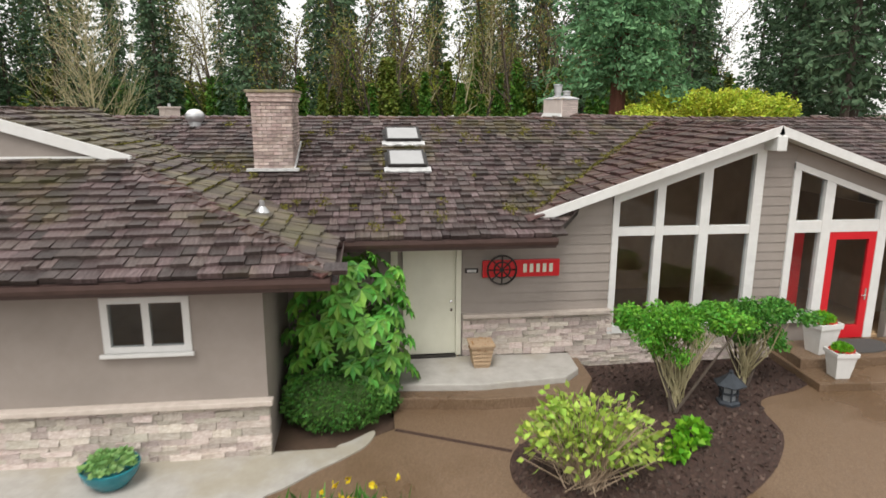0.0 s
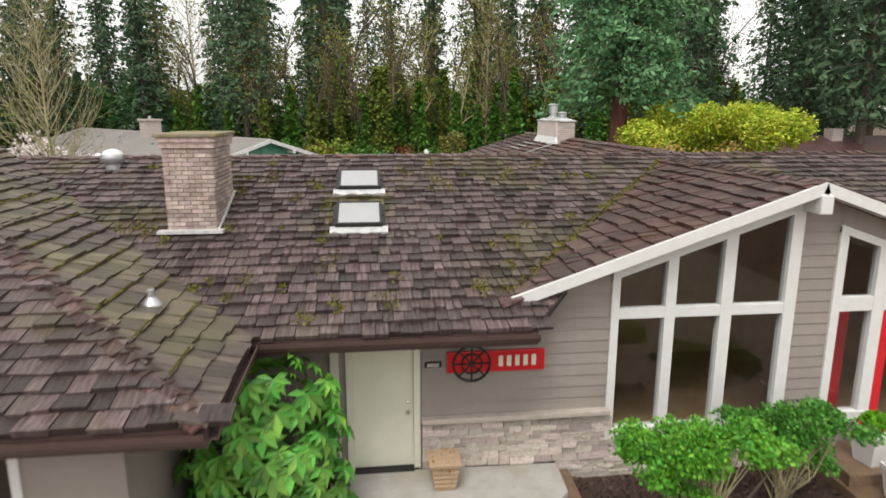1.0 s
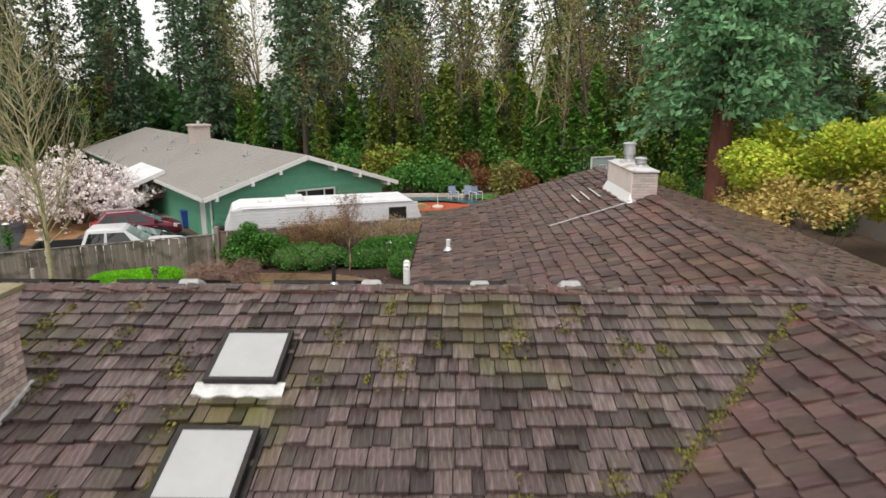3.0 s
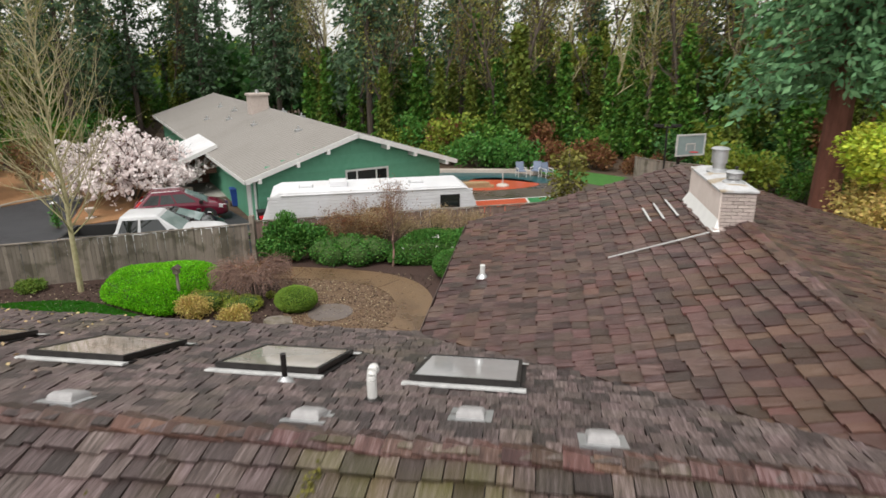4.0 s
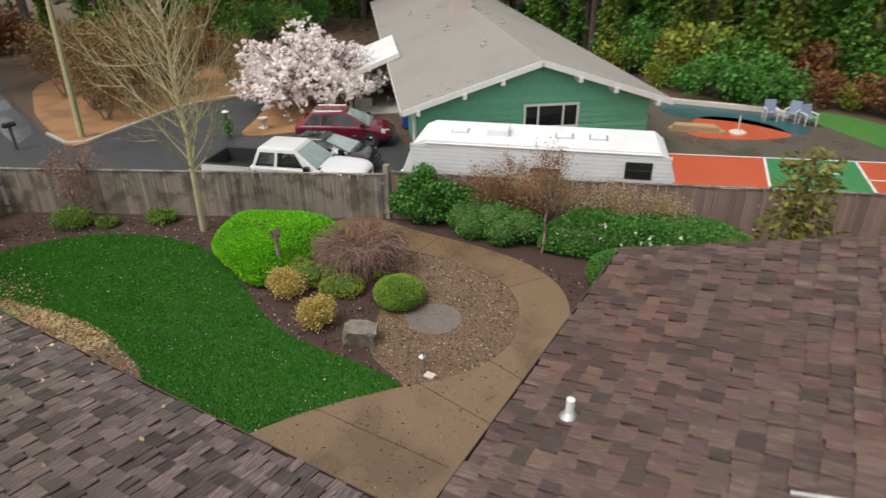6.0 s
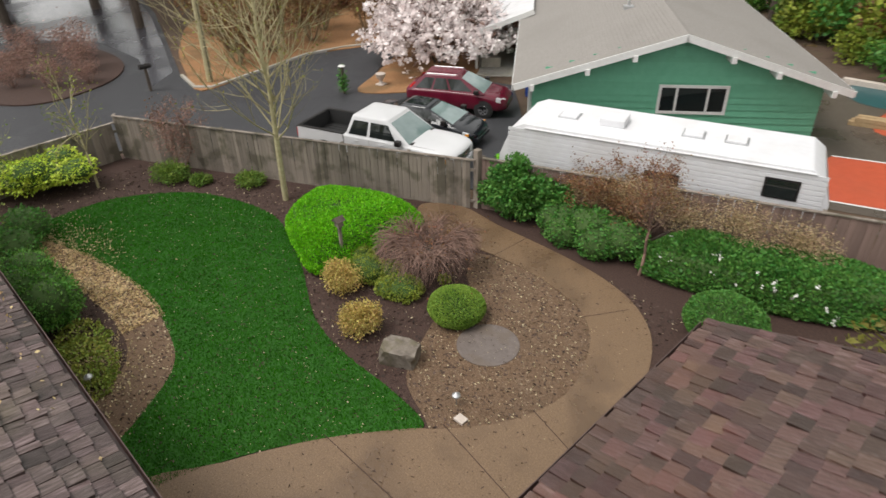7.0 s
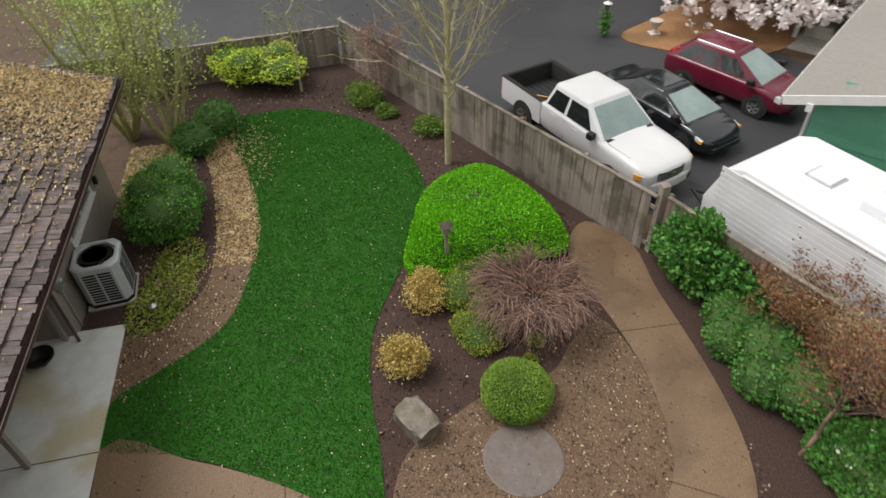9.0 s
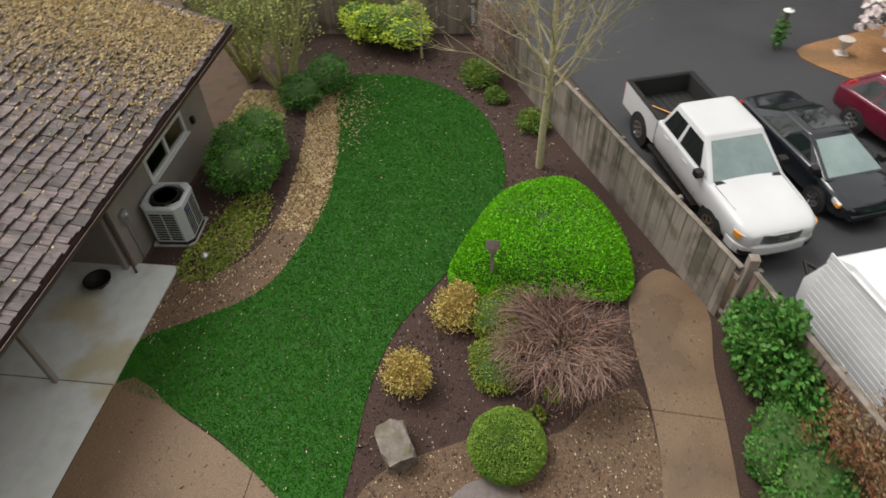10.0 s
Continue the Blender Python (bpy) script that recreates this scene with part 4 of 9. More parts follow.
def planter(m, s, flower, group):
    t = thing("planter", "white square tapered planter with clipped green plant and red flowers", "planter", m, group)
    r4 = lambda r: [(-r, -r), (r, -r), (r, r), (-r, r)]
    g = Geo().loft([[(x, y, 0) for x, y in r4(0.16 * s)], [(x, y, 0.52 * s) for x, y in r4(0.23 * s)], [(x, y, 0.52 * s) for x, y in r4(0.255 * s)], [(x, y, 0.62 * s) for x, y in r4(0.26 * s)],
                    [(x, y, 0.62 * s) for x, y in r4(0.22 * s)], [(x, y, 0.55 * s) for x, y in r4(0.215 * s)]])
    part("pot", g, white, t, bevel=0.008)
    rng = np.random.default_rng(5)
    d = rng.normal(size=(500, 3))
    d /= np.linalg.norm(d, axis=1)[:, None]
    at = d * np.array([0.22, 0.22, 0.14]) * s * rng.uniform(0.75, 1.03, (500, 1)) + np.array([0, 0, 0.66 * s])
    v, f = leaves(rng, at, 0.05 * s, out=d)
    ob = new("plant", np_mesh("plant", v, f, leaf_lime))
    ob.parent = t
    a = rng.uniform(0, 6.28, 60)
    v, f = leaves(rng, np.stack([0.23 * s * np.cos(a), 0.23 * s * np.sin(a), np.full(60, 0.63 * s)], 1), 0.05)
    ob = new("flowers", np_mesh("flowers", v, f, flower))
    ob.parent = t


leaf_lime = leafmat("lime_leaf", [(0.09, 0.27, 0.012), (0.17, 0.42, 0.02)], 0.3)
petal_red = leafmat("red_petal", [(0.45, 0.02, 0.02), (0.6, 0.08, 0.03)])
planter(pose(7.62, 11.3, 0.7, 0, 0, 8), 1.05, petal_red, "white planters at the entry")
planter(pose(7.5, 10.55, 0.5, 0, 0, -5), 0.85, petal_red, "white planters at the entry")
mat_rug = M("door_mat_fibre", [(0.03, 0.03, 0.03), (0.09, 0.085, 0.08)], 0.95, 40, bump=0.8)
tagged(part("door_mat", Geo().prism(smooth_loop([(8.05, 11.8), (8.0, 11.3), (8.6, 11.1), (9.2, 11.3), (9.2, 11.8)], 5), 0.7, 0.72), mat_rug), "dark half-round door mat on the landing", "door mat")


def pagoda():
    cast = M("dark_slate_metal", [(0.03, 0.036, 0.045), (0.07, 0.08, 0.095)], 0.5, 8, metal=0.4)
    t = thing("garden_lantern", "dark pagoda garden lantern standing in mulch", "lantern", pose(4.95, 10.0, 0.35, 0, 0, 15))
    part("base", Geo().lathe([(0.21, 0), (0.21, 0.05), (0.16, 0.08)], n=6), cast, t)
    for k in range(6):
        a = k * math.pi / 3
        part("post", Geo().tube((0.15 * math.cos(a), 0.15 * math.sin(a), 0.07), (0.15 * math.cos(a), 0.15 * math.sin(a), 0.38), 0.016, 0.016, 6), cast, t)
    part("light_box", Geo().lathe([(0.12, 0.08), (0.12, 0.36)], n=6), M("frosted_lantern_glass", [(0.2, 0.22, 0.23), (0.3, 0.31, 0.32)], 0.3), t)
    part("band", Geo().lathe([(0.165, 0.2), (0.175, 0.2), (0.175, 0.225), (0.165, 0.225)], n=6), cast, t)
    part("roof", Geo().lathe([(0.28, 0.37), (0.285, 0.39), (0.16, 0.47), (0.06, 0.56), (0.03, 0.58), (0.045, 0.61), (0.01, 0.64)], n=6), cast, t, "flared metal roof")


pagoda()


def bowl():
    teal = M("teal_glaze", [(0.01, 0.13, 0.16), (0.02, 0.2, 0.24)], 0.2, 6, bump=0.05)
    t = thing("planted_bowl", "teal glazed bowl of pale green succulents on the apron", "plant pot", pose(-4.98, 8.6, 0.365))
    part("pot", Geo().lathe([(0.2, 0), (0.24, 0.02), (0.37, 0.2), (0.39, 0.3), (0.37, 0.31), (0.34, 0.24), (0.1, 0.2)], n=28), teal, t, smooth=True)
    rng = np.random.default_rng(8)
    P, D = [], []
    for k in range(16):
        a, r = k * 2.4, 0.085 * math.sqrt(k)
        for j in range(22):
            b, e = j * 2.4, 0.1 + 0.05 * j
            dv = np.array([math.cos(b), math.sin(b), 1.3 - 0.05 * j])
            P.append(np.array([r * math.cos(a), r * math.sin(a), 0.33 + 0.06 * (1 - r / 0.35)]) + dv * 0.02 + np.array([math.cos(b), math.sin(b), 0]) * 0.0035 * j)
            D.append(dv)
    v, f = leaves(rng, np.array(P), 0.06, out=np.array(D) * 2)
    ob = new("succulent", np_mesh("succulent", v, f, leafmat("succulent", [(0.16, 0.34, 0.09), (0.32, 0.5, 0.2)], 0.25)))
    ob.parent = t


bowl()

# ---- things on the roofs ----
FRONT = Matrix.Translation((0, 11.0, E1)) @ Matrix(((1, 0, 0), (0, CO, -CO * SL), (0, CO * SL, CO))).to_4x4()
BACK = Matrix.Translation((0, 23.5, E1)) @ Matrix(((-1, 0, 0), (0, -CO, CO * SL), (0, CO * SL, CO))).to_4x4()
apron = M("white_lead_flashing", [(0.36, 0.36, 0.36), (0.62, 0.62, 0.61)], 0.5, 9, bump=0.5, bscale=30)


def skylight(m, x0, x1, v0, v1, glazing, label, group, seed=1):
    """A curb-mounted roof window in slope coordinates (across, up)."""
    t = thing("skylight", label, "skylight", m, group)
    h = 0.13
    part("curb", Geo().box(x0 + 0.02, x1 - 0.02, v0 + 0.02, v1 - 0.02, -0.05, h - 0.03), darkmetal, t)
    f = 0.05
    part("frame", Geo().box(x0, x1, v0, v0 + f, h - 0.05, h + 0.015).box(x0, x1, v1 - f, v1, h - 0.05, h + 0.015).box(x0, x0 + f, v0 + f, v1 - f, h - 0.05, h + 0.015)
         .box(x1 - f, x1, v0 + f, v1 - f, h - 0.05, h + 0.015), darkmetal, t)
    part("glazing", Geo().box(x0 + f, x1 - f, v0 + f, v1 - f, h - 0.02, h + 0.005), glazing, t)
    rng = random.Random(seed)
    n = 14
    xs = [x0 - 0.09 + (x1 - x0 + 0.18) * k / n for k in range(n + 1)]
    lo = [v0 - 0.17 + rng.uniform(-0.02, 0.02) for _ in xs]
    g = Geo()
    for k in range(n):
        z = [0.06 + rng.uniform(-0.008, 0.012) for _ in range(2)]
        g.v += [(xs[k], lo[k], 0.03), (xs[k], lo[k], z[0]), (xs[k], v0 + 0.03, 0.075)]
    g.v += [(xs[n], lo[n], 0.03), (xs[n], lo[n], 0.06), (xs[n], v0 + 0.03, 0.075)]
    for k in range(n):
        g.f += [(3 * k, 3 * k + 3, 3 * k + 4, 3 * k + 1), (3 * k + 1, 3 * k + 4, 3 * k + 5, 3 * k + 2)]
    if m is BACK:
        part("head_flashing", Geo().box(x0 - 0.08, x1 + 0.08, v1 - 0.01, v1 + 0.13, 0.03, 0.066), apron, t, "pale crimped head flashing", bevel=0.01)
    part("flashing_apron", g, apron, t, "crimped white flashing apron")
    for a in (x0 - 0.06, x1 - 0.01):
        part("side_flashing", Geo().box(a, a + 0.07, v0, v1 + 0.05, 0.02, 0.05), darkmetal, t)
    return t


vf = lambda y: (y - 11.0) / CO
vb = lambda y: (23.5 - y) / CO
skylight(FRONT, -0.90, -0.08, vf(13.85), vf(14.72), skyglass, "white-glazed skylight with dark frame on shake roof", "front roof skylights", 1)
skylight(FRONT, -0.90, -0.08, vf(15.36), vf(16.2), skyglass, "white-glazed skylight with dark frame on shake roof", "front roof skylights", 2)
# Rear panes have the sky's reflection put into their light base colours.
for k, (a, b, gl) in enumerate(((1.33, 2.72, skyglass), (-1.28, 0.14, skyglass_b), (-4.05, -2.6, skyglass_b), (-6.7, -5.25, skyglass_b))):
    skylight(BACK, -b, -a, vb(20.98), vb(19.45), gl, "large clear skylight with dark frame on the rear roof", "rear roof skylights", 3 + k)


vent_grey = M("dull_vent_metal", [(0.24, 0.23, 0.23), (0.36, 0.35, 0.35)], 0.6, 8, bump=0.2)


def low_vent(x, y):
    m = Matrix.Translation((x, y, RZ - SL * (y - RY))) @ Matrix.Rotation(-math.atan(SL), 4, "X")
    t = thing("roof_vent", "dull pale grey low-profile metal roof vent", "roof vent", m, "rear roof vents")
    part("hood", Geo().loft([[(-0.15, -0.17, 0.02), (0.15, -0.17, 0.02), (0.15, 0.17, 0.02), (-0.15, 0.17, 0.02)], [(-0.14, -0.15, 0.10), (0.14, -0.15, 0.10), (0.14, 0.15, 0.08), (-0.14, 0.15, 0.08)],
                             [(-0.11, -0.1, 0.13), (0.11, -0.1, 0.13), (0.11, 0.1, 0.11), (-0.11, 0.1, 0.11)]]), vent_grey, t, bevel=0.012, smooth=True)
    part("flange", Geo().box(-0.22, 0.22, -0.24, 0.24, 0.0, 0.045), steel, t)


for x, y in ((-1.95, 17.72), (0.68, 17.74), (2.25, 18.2), (3.52, 17.7)):
    low_vent(x, y)
t = thing("vent_pipe", "white curved plastic vent pipe on the rear roof", "vent pipe", pose(1.12, 18.5, RZ - SL * (18.5 - RY)))
g, pts = Geo(), [(0, 0, -0.1), (0, 0, 0.3)] + [(0, 0.075 * (1 - math.cos(a)), 0.3 + 0.1 * math.sin(a)) for a in (0.5, 1.0, 1.57, 2.1, 2.7)]
for a, b in zip(pts, pts[1:]):
    g.tube(a, b, 0.055, 0.055, 12)
part("pipe", g, white, t, smooth=True)
part("boot", Geo().lathe([(0.13, -0.02), (0.12, 0.03), (0.065, 0.09)], n=14), darkmetal, t)


def stack(x, y, z, h, label, mat, r=0.045):
    t = thing("vent_stack", label, "vent pipe", pose(x, y, z))
    part("pipe", Geo().tube((0, 0, -0.15), (0, 0, h), r, r, 12), mat, t)
    part("boot", Geo().lathe([(r + 0.09, 0.0), (r + 0.07, 0.04), (r + 0.005, 0.12)], n=14), steel, t)


stack(1.68, 26.12, 3.57, 0.33, "white plastic vent stack on the wing roof", white, 0.06)
stack(-3.15, 11.2, 3.72, 0.22, "grey metal vent stack on mossy shakes", vent_grey)
stack(-0.15, 19.1, 4.65, 0.42, "dark vent stack beside the skylight", darkmetal, 0.035)
stack(-7.0, 21.6, 3.87, 0.4, "weathered vent stack on the rear roof", brickp, 0.04)
t = thing("turbine_vent", "round metal turbine vent with white cap on the roof", "roof vent", pose(-5.5, 16.7, 4.97))
part("collar", Geo().lathe([(0.2, -0.1), (0.16, 0.05), (0.16, 0.16)], n=18), steel, t)
part("head", Geo().lathe([(0.16, 0.16), (0.22, 0.22), (0.24, 0.3), (0.22, 0.36), (0.2, 0.37)], n=18), steel, t, smooth=True)
part("cap", Geo().lathe([(0.2, 0.37), (0.17, 0.42), (0.1, 0.46), (0.01, 0.475)], n=18), white, t, smooth=True)
for k, (a, b) in enumerate((((5.42, 27.0), (5.42, 28.25)), ((5.69, 26.92), (5.7, 28.4)), ((5.98, 26.9), (5.98, 28.45)))):
    z = lambda x: E1 + SL * (x - 0.75) + 0.085
    tagged(part("flashing_strip", Geo().beam((a[0], a[1], z(a[0])), (b[0], b[1], z(b[0])), 0.05, 0.02), apron), "thin white metal flashing strip on shakes", "flashing", "roof flashing strips")


def chimney(name, label, x0, x1, y0, y1, zb, zt, bm, core, faces, bl=0.2, bh=0.072):
    """Brickwork round a mortar core, bricks as pieces on the faces that are seen."""
    t = thing(name, label, "chimney")
    part("core", Geo().box(x0 + 0.01, x1 - 0.01, y0 + 0.01, y1 - 0.01, zb - 0.4, zt), core, t)
    rows = int((zt - zb) / bh)
    me = mesh_of(Geo().box(-0.5, 0.5, -0.5, 0.5, -0.5, 0.5), "brick", bm, bevel=0.04)
    rng = random.Random(4)
    for axis, fixed, a, b, sgn in faces:
        n = max(2, round((b - a) / bl))
        w = (b - a) / n
        for r in range(rows):
            off = 0 if r % 2 else w / 2
            for k in range(n + (1 if off else 0)):
                p0, p1 = max(a, a + k * w - off), min(b, a + (k + 1) * w - off)
                if p1 - p0 < 0.03:
                    continue
                ob = new("brick", me)
                ob.parent = t
                c, z = (p0 + p1) / 2, zb + (r + 0.5) * bh
                jut = rng.uniform(0.028, 0.036)
                if axis == "y":
                    ob.matrix_basis = Matrix.LocRotScale((c, fixed + sgn * 0.0, z), None, (p1 - p0 - 0.01, jut, bh - 0.011))
                else:
                    ob.matrix_basis = Matrix.LocRotScale((fixed, c, z), None, (jut, p1 - p0 - 0.01, bh - 0.011))
    return t


c1 = chimney("chimney", "weathered brick chimney with mossy concrete cap on the roof", -3.70, -2.89, 13.95, 15.35, 4.15, 5.62, brick, mortar,
             (("y", 13.95, -3.70, -2.89, -1), ("x", -2.89, 13.95, 15.35, 1)))
part("corbel", Geo().box(-3.74, -2.85, 13.91, 15.39, 5.6, 5.7).box(-3.77, -2.82, 13.88, 15.42, 5.7, 5.78), brick, c1, bevel=0.01)
part("cap", Geo().box(-3.80, -2.79, 13.85, 15.45, 5.78, 5.84), M("mossy_cap", [(0.16, 0.13, 0.08), (0.27, 0.24, 0.16)], 0.9, 6, coords="World", big=0.8, bigscale=2, bigcol=(0.25, 0.19, 0.03), bump=0.6), c1, "mossy concrete cap", bevel=0.015)
part("base_flashing", Geo().beam((-3.83, 13.84, 4.24), (-2.76, 13.84, 4.24), 0.2, 0.05).beam((-2.86, 13.9, 4.25), (-2.86, 15.4, 4.72), 0.04, 0.05), apron, c1, "pale base flashing")
CX0, CX1, CY0, CY1, CZ = 6.46, 7.1, 25.45, 28.05, 5.84
c2 = chimney("wing_chimney", "long pale brick chimney with two metal flues on the wing", CX0, CX1, CY0, CY1, 4.95, CZ, brickp, mortar, (("y", CY0, CX0, CX1, -1), ("x", CX1, CY0, CY1, 1)))
pc = M("pale_render", [(0.62, 0.53, 0.48), (0.72, 0.63, 0.58)], 0.85, 4, bump=0.3, big=0.3, bigscale=1.5, bigcol=(0.5, 0.4, 0.34))
part("rendered_side", Geo().box(CX0 - 0.03, CX0, CY0 - 0.02, CY1 + 0.02, 4.8, CZ), pc, c2, "smooth pinkish rendered side")
crown_mat = M("flaking_crown", [(0.38, 0.38, 0.39), (0.58, 0.58, 0.59)], 0.6, 5, bump=0.5, coords="World", big=0.8, bigscale=2.5, bigcol=(0.30, 0.22, 0.12))
part("crown", Geo().box(CX0 - 0.05, CX1 + 0.04, CY0 - 0.05, CY1 + 0.05, CZ, CZ + 0.05).loft([[(CX0 + q, CY0 + q, z), (CX1 - q, CY0 + q, z), (CX1 - q, CY1 - q, z), (CX0 + q, CY1 - q, z)] for q, z in ((0.0, CZ + 0.05), (0.14, CZ + 0.11))]), crown_mat, c2, "flaking grey concrete crown", bevel=0.012)
part("base_flashing", Geo().add([(6.3, CY0 - 0.2, 5.03), (6.44, CY0 - 0.2, 5.08), (6.44, CY1 + 0.15, 5.08), (6.3, CY1 + 0.15, 5.03), (6.43, CY0 - 0.02, 5.3), (6.43, CY1 + 0.02, 5.3)], [(0, 1, 2, 3), (1, 4, 5, 2), (0, 3, 5, 4), (0, 4, 1), (2, 5, 3)]), white, c2, "white base flashing")
part("front_flashing", Geo().box(6.34, 7.2, CY0 - 0.16, CY0 - 0.02, 5.05, 5.14), brickp, c2, "mortar-smeared front flashing", bevel=0.02)
for y, h, r in ((27.2, 0.46, 0.17), (26.0, 0.16, 0.15)):
    part("flue_pipe", Geo().lathe([(r * 0.8, CZ + 0.05), (r * 0.8, CZ + 0.12 + h * 0.4), (r, CZ + 0.12 + h * 0.4), (r, CZ + 0.12 + h), (r * 0.86, CZ + 0.13 + h)], (6.8, y, 0), 20), steel, c2, "round galvanised flue")
    part("storm_collar", Geo().lathe([(r * 1.5, CZ + 0.09), (r * 1.45, CZ + 0.12), (r * 0.82, CZ + 0.18)], (6.8, y, 0), 20), steel, c2, smooth=True)
    part("flue_cap", Geo().lathe([(r * 1.16, CZ + 0.13 + h), (r * 1.18, CZ + 0.15 + h), (r * 0.9, CZ + 0.18 + h), (0.02, CZ + 0.2 + h)], (6.8, y, 0), 20), steel, c2, smooth=True)
part("dark_pipe", Geo().tube((6.98, 26.5, CZ), (6.98, 26.5, CZ + 0.34), 0.035, 0.035, 10), darkmetal, c2, "thin dark pipe")
tagged(part("flashing_strip", Geo().beam((4.33, 25.23, E1 + SL * 3.58 + 0.09), (6.25, 25.25, E1 + SL * 5.5 + 0.09), 0.03, 0.02), apron), "long thin pale flashing strip on shakes", "flashing", "roof flashing strips")

# petals and leaves on the far end of the rear roof, moss along courses
rng = np.random.default_rng(21)
n = 17000
x = -15.4 + rng.gamma(1.6, 1.25, n)
y = rng.uniform(17.6, 23.8, n)
v, f = leaves(rng, np.stack([x, y, RZ - SL * (y - RY) + 0.06 + rng.random(n) * 0.02], 1), 0.05, out=np.tile([1.0, 0, 0], (n, 1)))
tagged(new("roof_litter", np_mesh("roof_litter", v, f, leafmat("buff_litter", [(0.42, 0.31, 0.14), (0.62, 0.49, 0.28)], 0.35))), "buff fallen leaves strewn over the shake roof", "leaf litter", kind="stuff")


def moss_tufts(nm, pts, size, label):
    v, f = leaves(rng, np.array(pts), size, out=np.tile([0, 0, 0.4], (len(pts), 1)), long=1.2)
    tagged(new(nm, np_mesh(nm, v, f, moss)), label, "moss", kind="stuff")


P = []
for k in range(1300):  # valley of the glazed gable
    s = rng.random()
    P.append((1.72 + s * 4.7 + rng.normal() * 0.05, 11.8 + s * 5.1 + rng.normal() * 0.05, 3.53 + s * 1.59 + 0.05))
moss_tufts("valley_moss", P, 0.035, "yellow-green moss line in the roof valley")
P = []
for c in range(85):
    cx, cy = rng.uniform(-3.5, 5.5) - 2.5 * (c % 3 == 0), rng.uniform(11.3, 16.8)
    r = rng.uniform(0.03, 0.16)
    for k in range(int(30 + 260 * r)):
        y = cy + rng.normal() * r
        P.append((cx + rng.normal() * r * 0.6, y, E1 + SL * (y - 11) + 0.045))
for k in range(3000):  # moss lines on course edges of the front wing
    row = rng.integers(2, 17)
    vv = row * 0.30 - 0.04
    yy = WY + rng.uniform(max(0.4, vv * CO + 0.2), min(6.5, 2.3 + vv * CO))
    if math.sin(yy * 1.7 + row * 2.3) > 0.1:
        P.append((WX - vv * CG, yy, E1 + SG * vv * CG + 0.05))
moss_tufts("roof_moss", P, 0.035, "small yellow-green moss tufts on shakes")

# ---- plants ----
leaf_mid = leafmat("mid_green_leaf", [(0.05, 0.16, 0.025), (0.11, 0.27, 0.05)])
leaf_dark = leafmat("dark_green_leaf", [(0.032, 0.095, 0.022), (0.07, 0.17, 0.04)])
leaf_box = leafmat("boxwood_leaf", [(0.14, 0.25, 0.03), (0.26, 0.39, 0.06)], 0.35)
leaf_neon = leafmat("bright_hedge_leaf", [(0.11, 0.38, 0.006), (0.21, 0.57, 0.014)], 0.35, 0.012)
leaf_gold = leafmat("golden_leaf", [(0.38, 0.28, 0.07), (0.60, 0.47, 0.17)], 0.4, 0.03)
leaf_olive = leafmat("olive_leaf", [(0.14, 0.20, 0.022), (0.29, 0.34, 0.05)], 0.4, 0.03)
leaf_yellow = leafmat("yellow_green_leaf", [(0.42, 0.58, 0.04), (0.66, 0.76, 0.12)], 0.3, 0.02)
leaf_bam = leafmat("bamboo_leaf", [(0.28, 0.44, 0.035), (0.60, 0.58, 0.07)], 0.4, 0.03)
leaf_rust = leafmat("rust_leaf", [(0.15, 0.065, 0.03), (0.26, 0.13, 0.055)], 0.4, 0.03)
leaf_fir = leafmat("fir_needles", [(0.05, 0.10, 0.052), (0.115, 0.185, 0.095)], 0.5, 0.02, 0.7)
leaf_cedar = leafmat("cedar_needles", [(0.075, 0.19, 0.08), (0.17, 0.32, 0.15)], 0.4, 0.015, 0.7)
leaf_ivy = leafmat("ivy_leaf", [(0.055, 0.15, 0.02), (0.135, 0.27, 0.04)], 0.5, 0.03)
leaf_spring = leafmat("spring_leaf", [(0.17, 0.18, 0.03), (0.30, 0.30, 0.065)], 0.4, 0.03)
blossom = leafmat("pink_blossom", [(0.80, 0.70, 0.69), (0.92, 0.87, 0.86)], 0.15, 0.01)
petal_white = leafmat("white_petal", [(0.7, 0.69, 0.64), (0.82, 0.81, 0.78)], 0.15, 0.0)
# Near-black green that stands in for shade deep inside the foliage.
inner_shade = M("foliage_shade", [(0.03, 0.065, 0.014), (0.06, 0.11, 0.026)], 0.95, 5)


def cloud(rng, n, shape, size, fill=0.82, lumpy=1.0):
    """Leaves over lumpy ellipsoids: shape is rows of (x, y, z, rx, ry, rz)."""
    S = np.array(shape, float)
    w = (S[:, 3] * S[:, 4] + S[:, 4] * S[:, 5]) ** 1.0
    idx = rng.choice(len(S), n, p=w / w.sum())
    d = rng.normal(size=(n, 3))
    d /= np.linalg.norm(d, axis=1)[:, None]
    lump = 1 + lumpy * (0.10 * np.sin(d[:, 0] * 7 + idx) * np.cos(d[:, 1] * 6 + 2 * idx) + 0.05 * np.sin(d[:, 2] * 13 + d[:, 0] * 11))
    at = S[idx, :3] + d * S[idx, 3:] * (lump * rng.uniform(fill, 1.04, n))[:, None]
    at = at[at[:, 2] > 0.02]
    d = d[:len(at)] * 0 + (at - at.mean(0)) / (np.linalg.norm(at - at.mean(0), axis=1)[:, None] + 1e-6)
    return leaves(rng, at, size, out=d)


